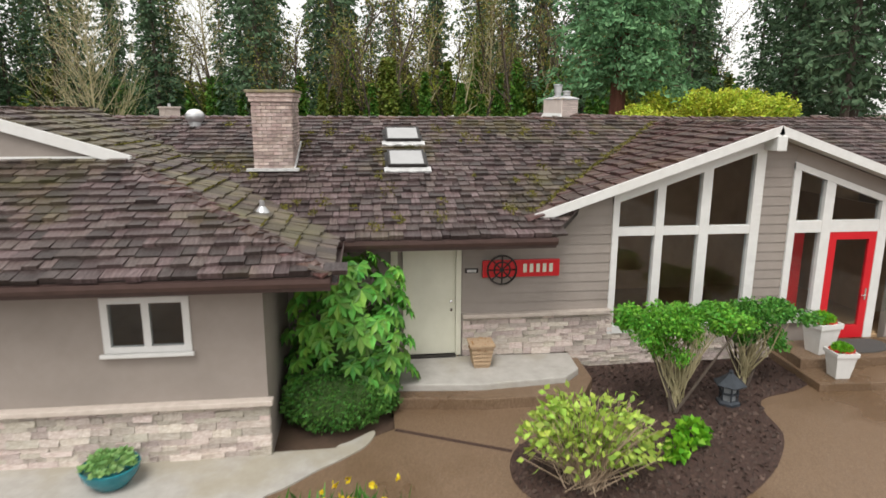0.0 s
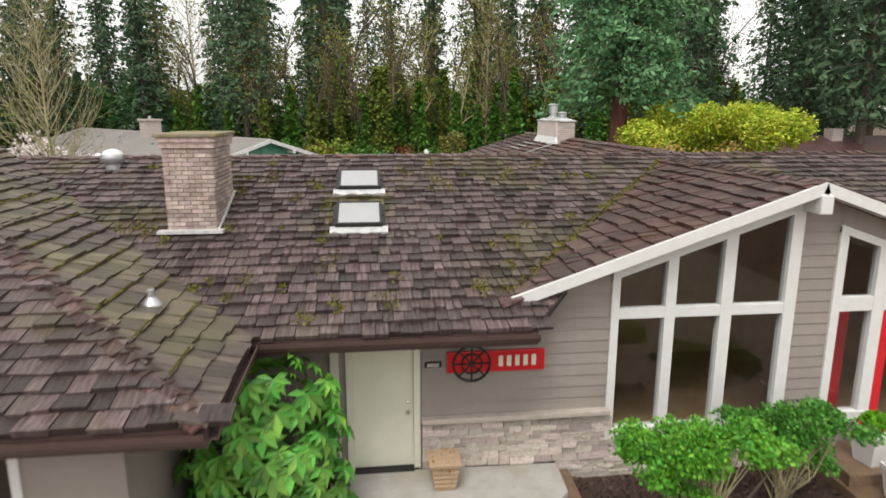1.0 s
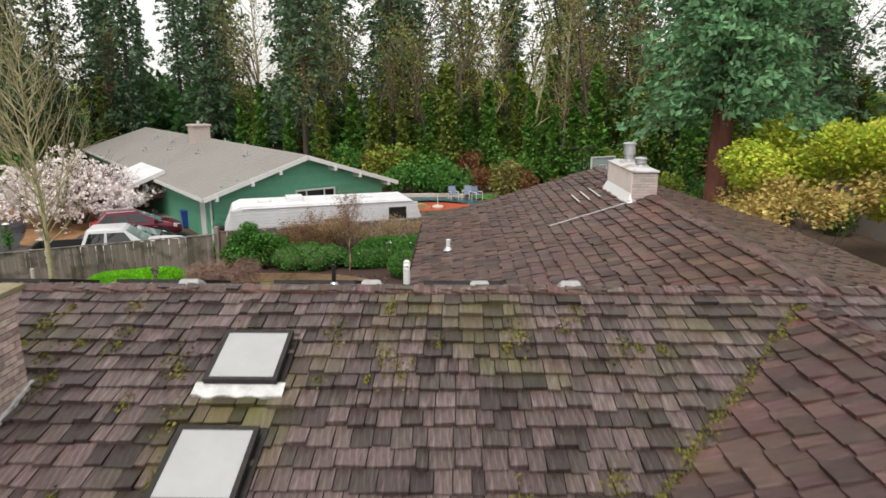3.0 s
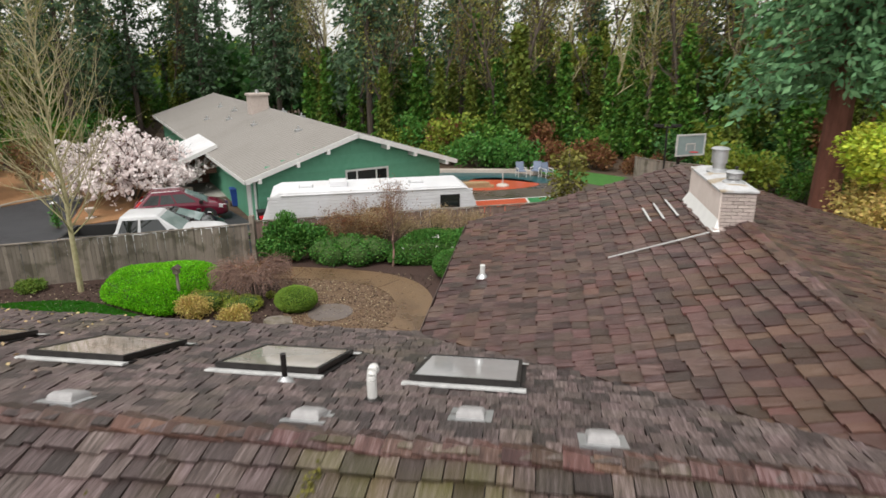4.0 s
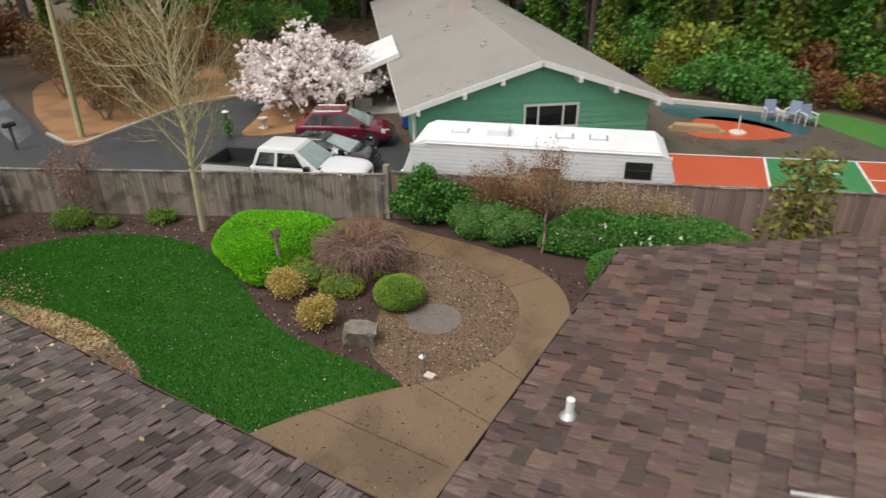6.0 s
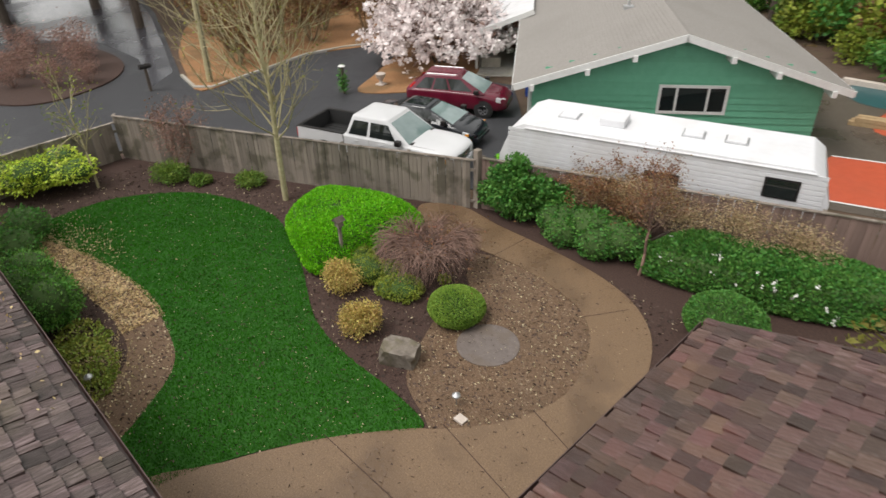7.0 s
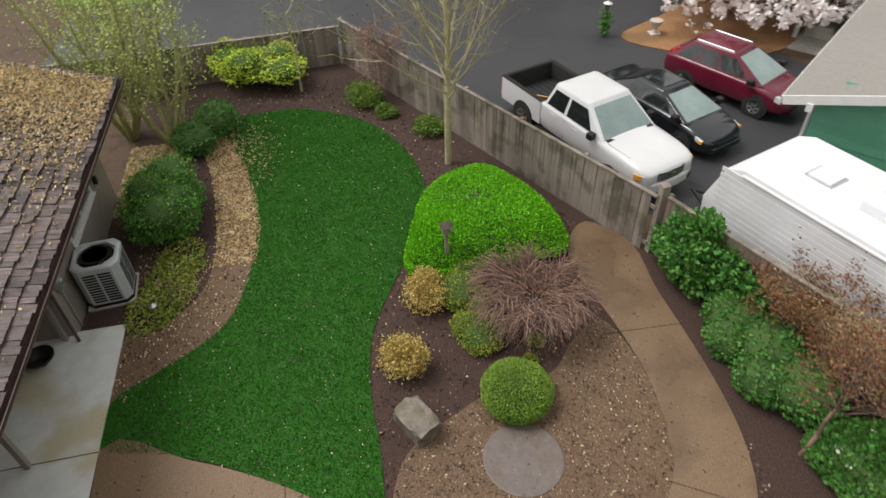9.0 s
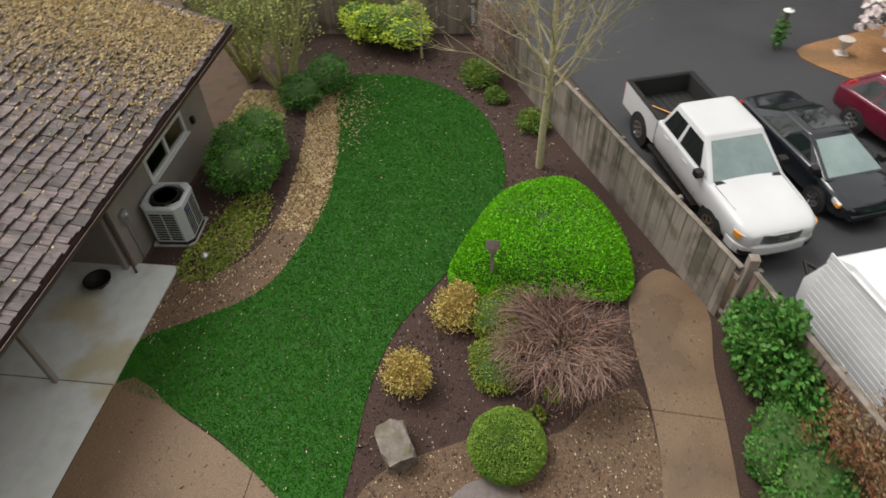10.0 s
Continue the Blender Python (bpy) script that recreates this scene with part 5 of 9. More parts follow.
# Solid filler just inside the leaves, so that gaps look shaded.
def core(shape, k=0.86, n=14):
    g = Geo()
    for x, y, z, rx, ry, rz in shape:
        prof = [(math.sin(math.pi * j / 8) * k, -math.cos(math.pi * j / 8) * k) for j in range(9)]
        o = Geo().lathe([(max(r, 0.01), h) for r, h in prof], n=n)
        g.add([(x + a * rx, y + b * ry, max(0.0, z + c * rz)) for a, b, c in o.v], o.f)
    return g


def shrub(name, label, x, y, shape, n, size, mat, z=0.0, seed=1, flowers=None, group="", fill=0.82, dark=True, cat="shrub", stems=True, lumpy=1.0):
    rng = np.random.default_rng(seed)
    t = thing(name, label, cat, pose(x, y, z), group)
    v, f = cloud(rng, n, shape, size, fill, lumpy)
    ob = new("foliage", np_mesh("foliage", v, f, mat))
    ob.parent = t
    # dark: adds the core whose colour imitates shade between leaves
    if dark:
        part("inner_growth", core(shape), inner_shade, t, smooth=True)
    if stems:
        g = Geo()
        for k in range(5):
            a = rng.uniform(0, 6.28)
            s = shape[k % len(shape)]
            g.tube((0.12 * math.cos(a), 0.12 * math.sin(a), -0.05), (s[0] + s[3] * 0.5 * math.cos(a), s[1] + s[4] * 0.5 * math.sin(a), s[2] + 0.3 * s[5]), 0.03, 0.012, 6)
        part("woody_base", g, bark, t)
    if flowers:
        fm, fn, fs = flowers
        v, f = cloud(rng, fn, [(a, b, c, d * 1.03, e * 1.03, h * 1.03) for a, b, c, d, e, h in shape], fs, 0.97)
        ob = new("flowers", np_mesh("flowers", v, f, fm))
        ob.parent = t
    return t


def mound(name, label, x, y, outline, h, n, size, mat, seed):
    """A clipped hedge: flat-topped with rounded shoulders over a plan outline."""
    rng = np.random.default_rng(seed)
    t = thing(name, label, "hedge", pose(x, y, 0))
    o = np.array(smooth_loop(outline, 5))
    m = len(o)
    s = rng.random(n) ** 0.42
    i = rng.integers(0, m, n)
    b = rng.random(n)[:, None]
    edge = o[i] * (1 - b) + o[(i + 1) % m] * b
    side = rng.random(n) < 0.4
    s = np.where(side, 1.0, s)
    zt = h * (1 - 0.55 * s ** 5 - 0.08 * (1 + np.sin(edge[:, 0] * 1.3 + s * 4)) * 0.5)
    z = np.where(side, rng.random(n) * zt, zt)
    k = np.where(side, 1.0 + 0.03 * np.sin(z * 8) - 0.12 * (z < 0.15), s)
    at = np.stack([edge[:, 0] * k, edge[:, 1] * k, z], 1) + rng.normal(size=(n, 3)) * 0.022
    out = np.stack([edge[:, 0] * np.where(side, 0.8, 0.3 * s), edge[:, 1] * np.where(side, 0.8, 0.3 * s), np.where(side, 0.2, 1.0)], 1)
    v, f = leaves(rng, at, size, out=out)
    ob = new("foliage", np_mesh("foliage", v, f, mat))
    ob.parent = t
    # Added solid under the clipped leaves, its dark colour imitating inner shade.
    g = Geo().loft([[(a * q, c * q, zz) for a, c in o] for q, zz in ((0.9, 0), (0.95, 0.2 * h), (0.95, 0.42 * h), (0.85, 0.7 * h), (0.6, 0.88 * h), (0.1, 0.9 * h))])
    part("inner_growth", g, inner_shade, t, smooth=True)
    return t


def branchy(rng, base, h, spread, levels, mats_r, droop=0.0, n0=7, up=0.6, length=0.62, g=None, tips=None):
    """A bare branching crown: trunk and limbs as tapered tubes; gives the mesh and the tips."""
    g, tips = g or Geo(), tips if tips is not None else []

    def grow(p, d, ln, r, lev):
        k = 4 if lev < 2 else 3 if lev == 2 else 2
        for j in range(k):
            q = p + d * ln / k
            g.tube(p, q, r * (1 - 0.5 * j / k), r * (1 - 0.5 * (j + 1) / k), 7 if lev == 0 else 4 if lev < 3 else 3)
            if lev < levels:
                for c in range(2 if (lev or j) else 0):
                    nd = (d + Vector(rng.normal(size=3)) * spread + Vector((0, 0, up * 0.3))).normalized()
                    grow(q, nd, ln * length * rng.uniform(0.7, 1.15), r * 0.45, lev + 1)
            p = q
            d = (d + Vector(rng.normal(size=3)) * 0.12 - Vector((0, 0, droop * (lev + 1) * 0.2))).normalized()
        tips.append(tuple(p))
    grow(Vector(base), Vector((0, 0, 1)), h, mats_r, 0)
    return g, tips


def bare_tree(name, label, x, y, h, r, seed, mat, levels=3, spread=0.55, z=0.0, lf=None, group="", length=0.5):
    rng = np.random.default_rng(seed)
    t = thing(name, label, "tree", pose(x, y, z), group)
    g, tips = branchy(rng, (0, 0, -0.05), h, spread, levels, r, up=0.9, length=length)
    part("bare_crown", g, mat, t)
    if lf:
        lm, per, size, jit = lf
        T = np.array(tips)
        at = np.repeat(T, per, 0) + rng.normal(size=(len(T) * per, 3)) * jit
        v, f = leaves(rng, at, size)
        ob = new("leaves", np_mesh("leaves", v, f, lm))
        ob.parent = t
    return t


# ---- grass ----
rng = np.random.default_rng(11)
n = 240000
x, y = rng.uniform(-18.7, -3.1, n), rng.uniform(23.7, 31.8, n)
keep = inside(LAWN, x, y)
x, y = x[keep], y[keep]
a, hgt, w = rng.uniform(0, 6.28, len(x)), rng.uniform(0.03, 0.065, len(x)), rng.uniform(0.006, 0.012, len(x))
bx, by = np.cos(a) * w, np.sin(a) * w
lx, ly = rng.normal(size=len(x)) * 0.03, rng.normal(size=len(x)) * 0.03
v = np.stack([np.stack([x - bx, y - by, np.full(len(x), 0.015)], 1), np.stack([x + bx, y + by, np.full(len(x), 0.015)], 1), np.stack([x + lx, y + ly, 0.015 + hgt], 1)], 1).reshape(-1, 3)
tagged(new("grass", np_mesh("grass", v, np.arange(len(v)).reshape(-1, 3), grassm)), "short wet green lawn grass", "grass", kind="stuff")


def litter(name, label, n, area, pts, mat, size, z, seed, soft=False):
    r = np.random.default_rng(seed)
    x, y = r.uniform(area[0], area[1], n), r.uniform(area[2], area[3], n)
    if soft:
        x = (area[0] + area[1]) / 2 + r.normal(size=n) * (area[1] - area[0]) / 4.2
        y = (area[2] + area[3]) / 2 + r.normal(size=n) * (area[3] - area[2]) / 4.2
    if pts:
        k = inside(pts, x, y)
        x, y = x[k], y[k]
    v, f = leaves(r, np.stack([x, y, np.full(len(x), z) + r.random(len(x)) * 0.012], 1), size, out=np.tile([1.0, 0.3, 0.02], (len(x), 1)))
    v[:, 2] = np.clip(v[:, 2], z - 0.005, z + 0.05)
    tagged(new(name, np_mesh(name, v, f, mat)), label, "leaf litter", kind="stuff")


petal_buff = leafmat("buff_petal", [(0.42, 0.34, 0.2), (0.6, 0.52, 0.36)], 0.3)
litter("lawn_petals", "pale fallen petals scattered on the lawn", 620, (-18.5, -3.2, 23.8, 31.7), LAWN, petal_buff, 0.022, 0.06, 31)
litter("strip_leaves", "buff fallen leaves on the gravel strip", 17000, (-19, -10.8, 24.4, 27.2), STRIP, leafmat("tan_litter", [(0.40, 0.28, 0.13), (0.62, 0.48, 0.28)], 0.35), 0.05, 0.02, 32)
leaf_buff = leafmat("pale_fallen_leaf", [(0.36, 0.27, 0.13), (0.58, 0.47, 0.27)], 0.3)
litter("corner_leaves", "pale fallen leaves on the ground by the house end", 6500, (-17.2, -13.6, 22.9, 24.6), None, leaf_buff, 0.075, 0.02, 43)
litter("lawn_leaves", "buff fallen leaves at the lawn end", 1500, (-18.4, -13.4, 24.6, 27.6), LAWN, leaf_buff, 0.038, 0.055, 44, True)
litter("edge_leaves", "yellow fallen leaves around the condenser", 1900, (-12.0, -8.9, 23.9, 25.7), None, leaf_buff, 0.04, 0.02, 45, True)
litter("strip_petals", "pale petals on the gravel strip", 1500, (-14, -7, 23.9, 27.2), STRIP, petal_buff, 0.04, 0.02, 33)
BED = [(-20.5, 24), (-0.8, 24), (-0.8, 36), (-8.6, 36.2), (-20.5, 30.3)]
litter("bed_petals", "pale petals on the mulch bed", 3000, (-20.5, -1, 24, 36.2), BED, petal_buff, 0.035, 0.014, 34)
litter("gravel_petals", "pale petals on the gravel circle", 1500, (-7, -1.5, 29, 35), GRAVEL, petal_buff, 0.03, 0.02, 35)
rng = np.random.default_rng(36)
n = 16000
x, y = rng.uniform(-7, -1.5, n), rng.uniform(29, 35, n)
k = inside(GRAVEL, x, y)
v, f = leaves(rng, np.stack([x[k], y[k], np.full(k.sum(), 0.014)], 1), 0.032, long=1.2)
tagged(new("pebbles", np_mesh("pebbles", v, f, M("pebble", [(0.12, 0.075, 0.045), (0.3, 0.22, 0.15)], 0.7, 3, "island", 0.4, 0, coords="World"))), "small tan pebbles", "gravel", kind="stuff")
chips = M("bark_chip", [(0.03, 0.018, 0.015), (0.10, 0.065, 0.05)], 0.9, 3, "island", 0.5, 0, coords="World")
litter("bark_chips", "dark shredded bark chips", 15000, (-20.5, -1, 24, 36.2), BED, chips, 0.06, 0.004, 37)
litter("front_chips", "dark bark chips in the front bed", 5000, (0.5, 7.3, 7.0, 11.9), FBED, chips, 0.05, 0.356, 38)
litter("ground_litter", "brown leaf litter of the wooded edge", 9000, (-60, 25, 63, 95), None, leafmat("floor_leaf", [(0.07, 0.045, 0.02), (0.14, 0.1, 0.04)], 0.4), 0.25, -0.02, 39)

# ---- garden plants ----
mound("clipped_hedge", "bright green clipped mounded hedge beside the lawn", -11.0, 32.6, [(-1.4, -0.9), (-2.0, 0.6), (-1.2, 1.45), (0.4, 2.0), (1.75, 1.85), (1.85, 0.5), (2.0, -1.1), (1.6, -2.0), (0.3, -1.7)], 0.95, 52000, 0.036, leaf_neon, 41)
shrub("topiary_ball", "rounded clipped boxwood in the gravel circle", -5.3, 32.05, [(0, 0, 0.34, 0.72, 0.70, 0.42)], 26000, 0.024, leaf_box, seed=42, fill=0.97, stems=False, lumpy=0.2)
shrub("topiary_ball", "rounded clipped boxwood beside the walkway", -0.15, 35.9, [(0, 0, 0.5, 0.95, 0.85, 0.6)], 13000, 0.038, leaf_mid, seed=43, fill=0.96, stems=False, lumpy=0.25)
shrub("yellow_shrub", "small yellow leafy shrub beside the wing", 0.8, 35.0, [(0, 0, 0.3, 0.6, 0.5, 0.35)], 1500, 0.07, leaf_yellow, seed=44)
shrub("golden_shrub", "rounded golden-leaved shrub in mulch", -6.65, 29.95, [(0, 0, 0.4, 0.5, 0.5, 0.42), (0.2, 0.2, 0.5, 0.35, 0.35, 0.35)], 6200, 0.036, leaf_gold, seed=45, group="golden shrubs", fill=0.4, dark=False, lumpy=2.2)
shrub("golden_shrub", "rounded golden-leaved shrub in mulch", -8.35, 30.75, [(0, 0, 0.4, 0.55, 0.5, 0.42), (-0.3, 0.1, 0.4, 0.4, 0.4, 0.35)], 6200, 0.036, leaf_gold, seed=46, group="golden shrubs", fill=0.4, dark=False, lumpy=2.2)
shrub("low_heather", "low yellow-green heather mound in mulch", -7.0, 31.75, [(0, 0, 0.22, 0.55, 0.5, 0.28), (-0.3, -0.2, 0.2, 0.4, 0.4, 0.25)], 5000, 0.032, leaf_olive, seed=47)
shrub("low_heather", "low yellow-green heather mound in mulch", -8.3, 31.6, [(0, 0, 0.3, 0.6, 0.5, 0.34), (0.5, 0.4, 0.25, 0.4, 0.4, 0.3)], 5200, 0.032, leaf_olive, seed=48)
shrub("low_heather", "low olive heather clump beside the clipped hedge", -9.0, 31.9, [(0, 0, 0.25, 0.4, 0.4, 0.28)], 2600, 0.032, leaf_olive, seed=49)
for k, (x, y) in enumerate(((-6.1, 32.6), (-6.6, 32.9))):
    shrub("heather_tuft", "tiny golden heather tuft in mulch", x, y, [(0, 0, 0.1, 0.18, 0.18, 0.14)], 260, 0.05, leaf_olive, seed=50 + k, dark=False, stems=False, group="heather tufts")
leaf_round = leafmat("soft_green_leaf", [(0.07, 0.20, 0.028), (0.15, 0.34, 0.06)], 0.4, 0.02)
shrub("round_bush", "large rounded evergreen bush by the rear wall", -12.9, 24.5, [(0, 0, 0.7, 1.3, 0.95, 0.75), (0.75, 0.15, 0.95, 0.65, 0.65, 0.55), (-0.75, 0.2, 1.05, 0.7, 0.7, 0.6), (0.1, -0.2, 1.25, 0.6, 0.55, 0.45), (0.5, 0.5, 0.6, 0.6, 0.5, 0.5), (-0.4, 0.55, 0.65, 0.6, 0.5, 0.5)], 22000, 0.046, leaf_round, seed=52, fill=0.6, lumpy=1.6)
leaf_cover = leafmat("ground_cover_leaf", [(0.16, 0.24, 0.03), (0.36, 0.38, 0.08)], 0.4, 0.03)
shrub("ground_cover", "low yellow-green ground cover beside the unit", -10.4, 24.75, [(0, 0, 0.06, 1.1, 0.62, 0.14), (0.8, -0.3, 0.05, 0.75, 0.6, 0.12), (-0.9, 0.2, 0.06, 0.85, 0.6, 0.14)], 5200, 0.05, leaf_cover, seed=53, dark=False, stems=False)
shrub("lime_shrub", "wide bright yellow-green shrub at the fence corner", -21.0, 27.0, [(0, 0, 0.75, 1.4, 1.5, 0.5), (0.9, 0.9, 0.75, 0.8, 0.8, 0.4), (-0.5, -1.0, 0.9, 0.9, 0.9, 0.45), (0.6, -0.4, 1.05, 0.7, 0.7, 0.35), (0.2, 0.8, 1.05, 0.6, 0.6, 0.35)], 15000, 0.06, leaf_yellow, seed=54, fill=0.55, lumpy=1.6)
leaf_azalea = leafmat("azalea_leaf", [(0.09, 0.17, 0.025), (0.20, 0.29, 0.05)], 0.45, 0.025)
for k, (x, y, s) in enumerate(((-18.4, 30.5, 0.75), (-15.9, 32.3, 0.55), (-17.3, 31.1, 0.4))):
    shrub("azalea", "low green azalea along the board fence", x, y, [(0, 0, 0.4 * s, s, 0.9 * s, 0.5 * s), (0.4 * s, 0.2, 0.4 * s, 0.6 * s, 0.6 * s, 0.4 * s)], int(5200 * s), 0.045, leaf_azalea, seed=55 + k, group="azaleas", fill=0.4, dark=False, lumpy=1.8)
shrub("rhododendron", "tall dark rhododendron against the fence", -7.5, 37.0, [(0.0, 0, 0.7, 0.9, 0.65, 0.7), (0.7, 0.2, 1.2, 0.6, 0.5, 0.5), (-0.55, -0.1, 1.3, 0.5, 0.45, 0.5), (0.0, 0.0, 1.75, 0.45, 0.4, 0.45), (-0.3, -0.4, 0.8, 0.5, 0.35, 0.5), (1.3, 0.4, 0.9, 0.55, 0.5, 0.6), (0.4, -0.3, 1.4, 0.35, 0.3, 0.4), (-0.9, -0.3, 0.7, 0.4, 0.35, 0.45)], 10500, 0.08, leaf_mid, seed=60, fill=0.3, dark=False)
shrub("evergreen_hedge", "dark evergreen hedge along the fence", -5.2, 37.25, [(-0.6, -0.1, 0.5, 0.9, 0.7, 0.6), (0.3, 0, 0.6, 0.9, 0.65, 0.6), (1.2, 0.1, 0.55, 0.9, 0.7, 0.55), (0.8, -0.45, 0.45, 0.6, 0.5, 0.5), (-0.3, -0.5, 0.4, 0.6, 0.45, 0.5)], 13000, 0.055, leaf_mid, seed=61, fill=0.65)
leaf_tan = leafmat("tan_bud_leaf", [(0.28, 0.20, 0.10), (0.48, 0.36, 0.22)], 0.4, 0.03)
shrub("budding_shrub", "loose reddish-tan budding shrub in front of the fence", -3.9, 38.1, [(0, 0, 1.5, 1.0, 0.6, 0.7), (1.2, 0.4, 1.3, 0.9, 0.6, 0.6), (0.5, 0.1, 1.9, 0.8, 0.5, 0.5)], 9000, 0.03, leaf_tan, seed=64, fill=0.15, dark=False, group="budding shrubs")
shrub("budding_shrub", "loose reddish-tan budding shrub in front of the fence", -5.3, 38.0, [(0, 0, 1.2, 0.9, 0.5, 0.8), (0.8, 0.2, 1.5, 0.8, 0.5, 0.6), (-0.6, -0.2, 1.3, 0.6, 0.4, 0.6)], 8500, 0.03, leaf_tan, seed=66, fill=0.15, dark=False, group="budding shrubs")
shrub("budding_shrub", "loose reddish-tan budding shrub in front of the fence", -1.2, 38.6, [(0, 0, 1.6, 1.1, 0.6, 0.7), (1.4, 0.5, 1.4, 1.0, 0.6, 0.6)], 8500, 0.03, leaf_tan, seed=65, fill=0.15, dark=False, group="budding shrubs")
mound("flowering_hedge", "dark hedge with white camellia flowers along the fence", -0.6, 38.2, [(-2.3, -1.3), (-2.3, 0.2), (0, 1.1), (3.0, 2.1), (3.6, 1.1), (2.0, -0.2), (0, -0.9)], 1.25, 22000, 0.062, leaf_mid, 62)
rng = np.random.default_rng(63)
P = np.stack([rng.uniform(-2.9, 1.8, 60), rng.uniform(36.9, 38.9, 60), rng.uniform(0.7, 1.22, 60)], 1)
v, f = leaves(rng, np.repeat(P, 4, 0) + rng.normal(size=(240, 3)) * 0.025, 0.055)
fl = new("camellia_bloom", np_mesh("camellia_bloom", v, f, petal_white))
tagged(fl, kind="stuff")
fl.parent = bpy.data.objects["flowering_hedge"]
fl.matrix_parent_inverse = Matrix.Translation((0.6, -38.2, 0))


def weeping_maple():
    rng = np.random.default_rng(64)
    t = thing("weeping_maple", "bare weeping maple with a dome of reddish twigs", "tree", pose(-7.35, 33.0, 0))
    g = Geo()
    g.tube((0, 0, -0.05), (0.05, 0.02, 0.55), 0.07, 0.06, 8)
    limbs = []
    for k in range(9):
        a = k * 0.7 + rng.uniform(-0.2, 0.2)
        p = Vector((0.05, 0.02, 0.5))
        for j in range(3):
            q = p + Vector((math.cos(a) * 0.3, math.sin(a) * 0.3, 0.26 - 0.1 * j))
            g.tube(p, q, 0.04 - 0.01 * j, 0.03 - 0.01 * j, 5)
            p = q
            a += rng.uniform(-0.4, 0.4)
            limbs.append(Vector(p))
    part("trunk", g, bark, t)
    g = Geo()
    for k in range(900):
        p = limbs[rng.integers(len(limbs))] + Vector(rng.normal(size=3)) * 0.08
        a = math.atan2(p.y, p.x) + rng.normal() * 0.7
        d = Vector((math.cos(a), math.sin(a), rng.uniform(0.2, 0.9)))
        r = rng.uniform(0.008, 0.014)
        for j in range(6):
            q = p + d.normalized() * rng.uniform(0.16, 0.26)
            if q.z < 0.06 or Vector((q.x, q.y)).length > 1.55:
                break
            g.tube(p, q, r, r * 0.75, 3)
            p, r = q, r * 0.75
            d += Vector((rng.normal() * 0.2, rng.normal() * 0.2, -0.42))
    part("twig_dome", g, twig, t, "reddish bare twigs")
    T = rng.normal(size=(900, 3)) * np.array([0.75, 0.75, 0.25]) + np.array([0, 0, 0.95])
    v, f = leaves(rng, T, 0.035)
    ob = new("bud_growth", np_mesh("bud_growth", v, f, leaf_rust))
    ob.parent = t


weeping_maple()


def ascending(name, label, x, y, h, r, seed, mat, n, lean, first, lf=None, group="", stems=1, reach=0.28):
    """A tree of many fine rising branches, each forked twice into twigs."""
    rng = np.random.default_rng(seed)
    t = thing(name, label, "tree", pose(x, y, 0), group)
    g, tips = Geo(), []

    def shoot(p, d, ln, rad, lev):
        for j in range(3):
            q = p + d * ln / 3
            g.tube(p, q, rad * (1 - 0.28 * j), rad * (1 - 0.28 * (j + 1)), 5 if lev == 0 else 3)
            if lev < 2:
                for c in range(2 if lev == 0 else 1):
                    nd = (d + Vector(rng.normal(size=3)) * 0.42 + Vector((0, 0, 0.12))).normalized()
                    shoot(q, nd, ln * rng.uniform(0.35, 0.6), rad * 0.5, lev + 1)
            p = q
            d = (d + Vector((rng.normal() * 0.1, rng.normal() * 0.1, 0.14))).normalized()
        tips.append(tuple(p))

    for s in range(stems):
        a = s * 6.28 / stems + rng.uniform(0, 1)
        d = Vector((math.cos(a), math.sin(a), 0)) * (0.0 if stems == 1 else lean)
        hh = h * (1 if s == 0 else rng.uniform(0.7, 1.0))
        pts = [Vector((0.1 * (stems > 1) * math.cos(a), 0.1 * (stems > 1) * math.sin(a), -0.05))]
        for k in range(8):
            pts.append(pts[-1] + (d * (1 - k / 10) + Vector((rng.normal() * 0.05, rng.normal() * 0.05, 1))).normalized() * hh / 8)
        for k in range(8):
            g.tube(pts[k], pts[k + 1], r * (1 - k / 8.5), r * (1 - (k + 1) / 8.5), 8)
        for k in range(n // stems):
            u = first + (1 - first) * (k + rng.random()) / (n // stems)
            f = u * 8
            i = min(7, int(f))
            p = pts[i].lerp(pts[i + 1], f - i)
            b = k * 2.4 + rng.normal() * 0.3
            dd = Vector((math.cos(b), math.sin(b), rng.uniform(0.75, 1.5))).normalized()
            shoot(p, dd, hh * reach * (1.1 - 0.75 * u) * rng.uniform(0.7, 1.2), r * 0.3 * (1.1 - 0.6 * u), 0)
    part("bare_crown", g, mat, t)
    if lf:
        lm, per, size, jit = lf
        T = np.repeat(np.array(tips), per, 0)
        v, f = leaves(rng, T + rng.normal(size=T.shape) * jit, size)
        ob = new("leaves", np_mesh("leaves", v, f, lm))
        ob.parent = t
    return t


ascending("alder_tree", "tall bare lichen-yellow tree with ascending branches by the fence", -13.95, 32.55, 10.4, 0.11, 71, palebark, 66, 0, 0.2, (leaf_spring, 1, 0.045, 0.05), reach=0.36)
greenbark = M("mossy_willow_bark", [(0.20, 0.21, 0.07), (0.36, 0.35, 0.15)], 0.85, 7, bump=0.5, bscale=30, coords="World")
leaf_willow = leafmat("willow_leaf", [(0.30, 0.40, 0.08), (0.56, 0.60, 0.24)], 0.4, 0.03)
shrub("dark_shrub", "low dark evergreen shrub beneath the bare willows", -16.6, 25.0, [(0, 0, 0.45, 0.8, 0.7, 0.5), (-1.0, 0.6, 0.5, 0.9, 0.7, 0.5)], 4200, 0.06, leaf_mid, seed=66, fill=0.6)
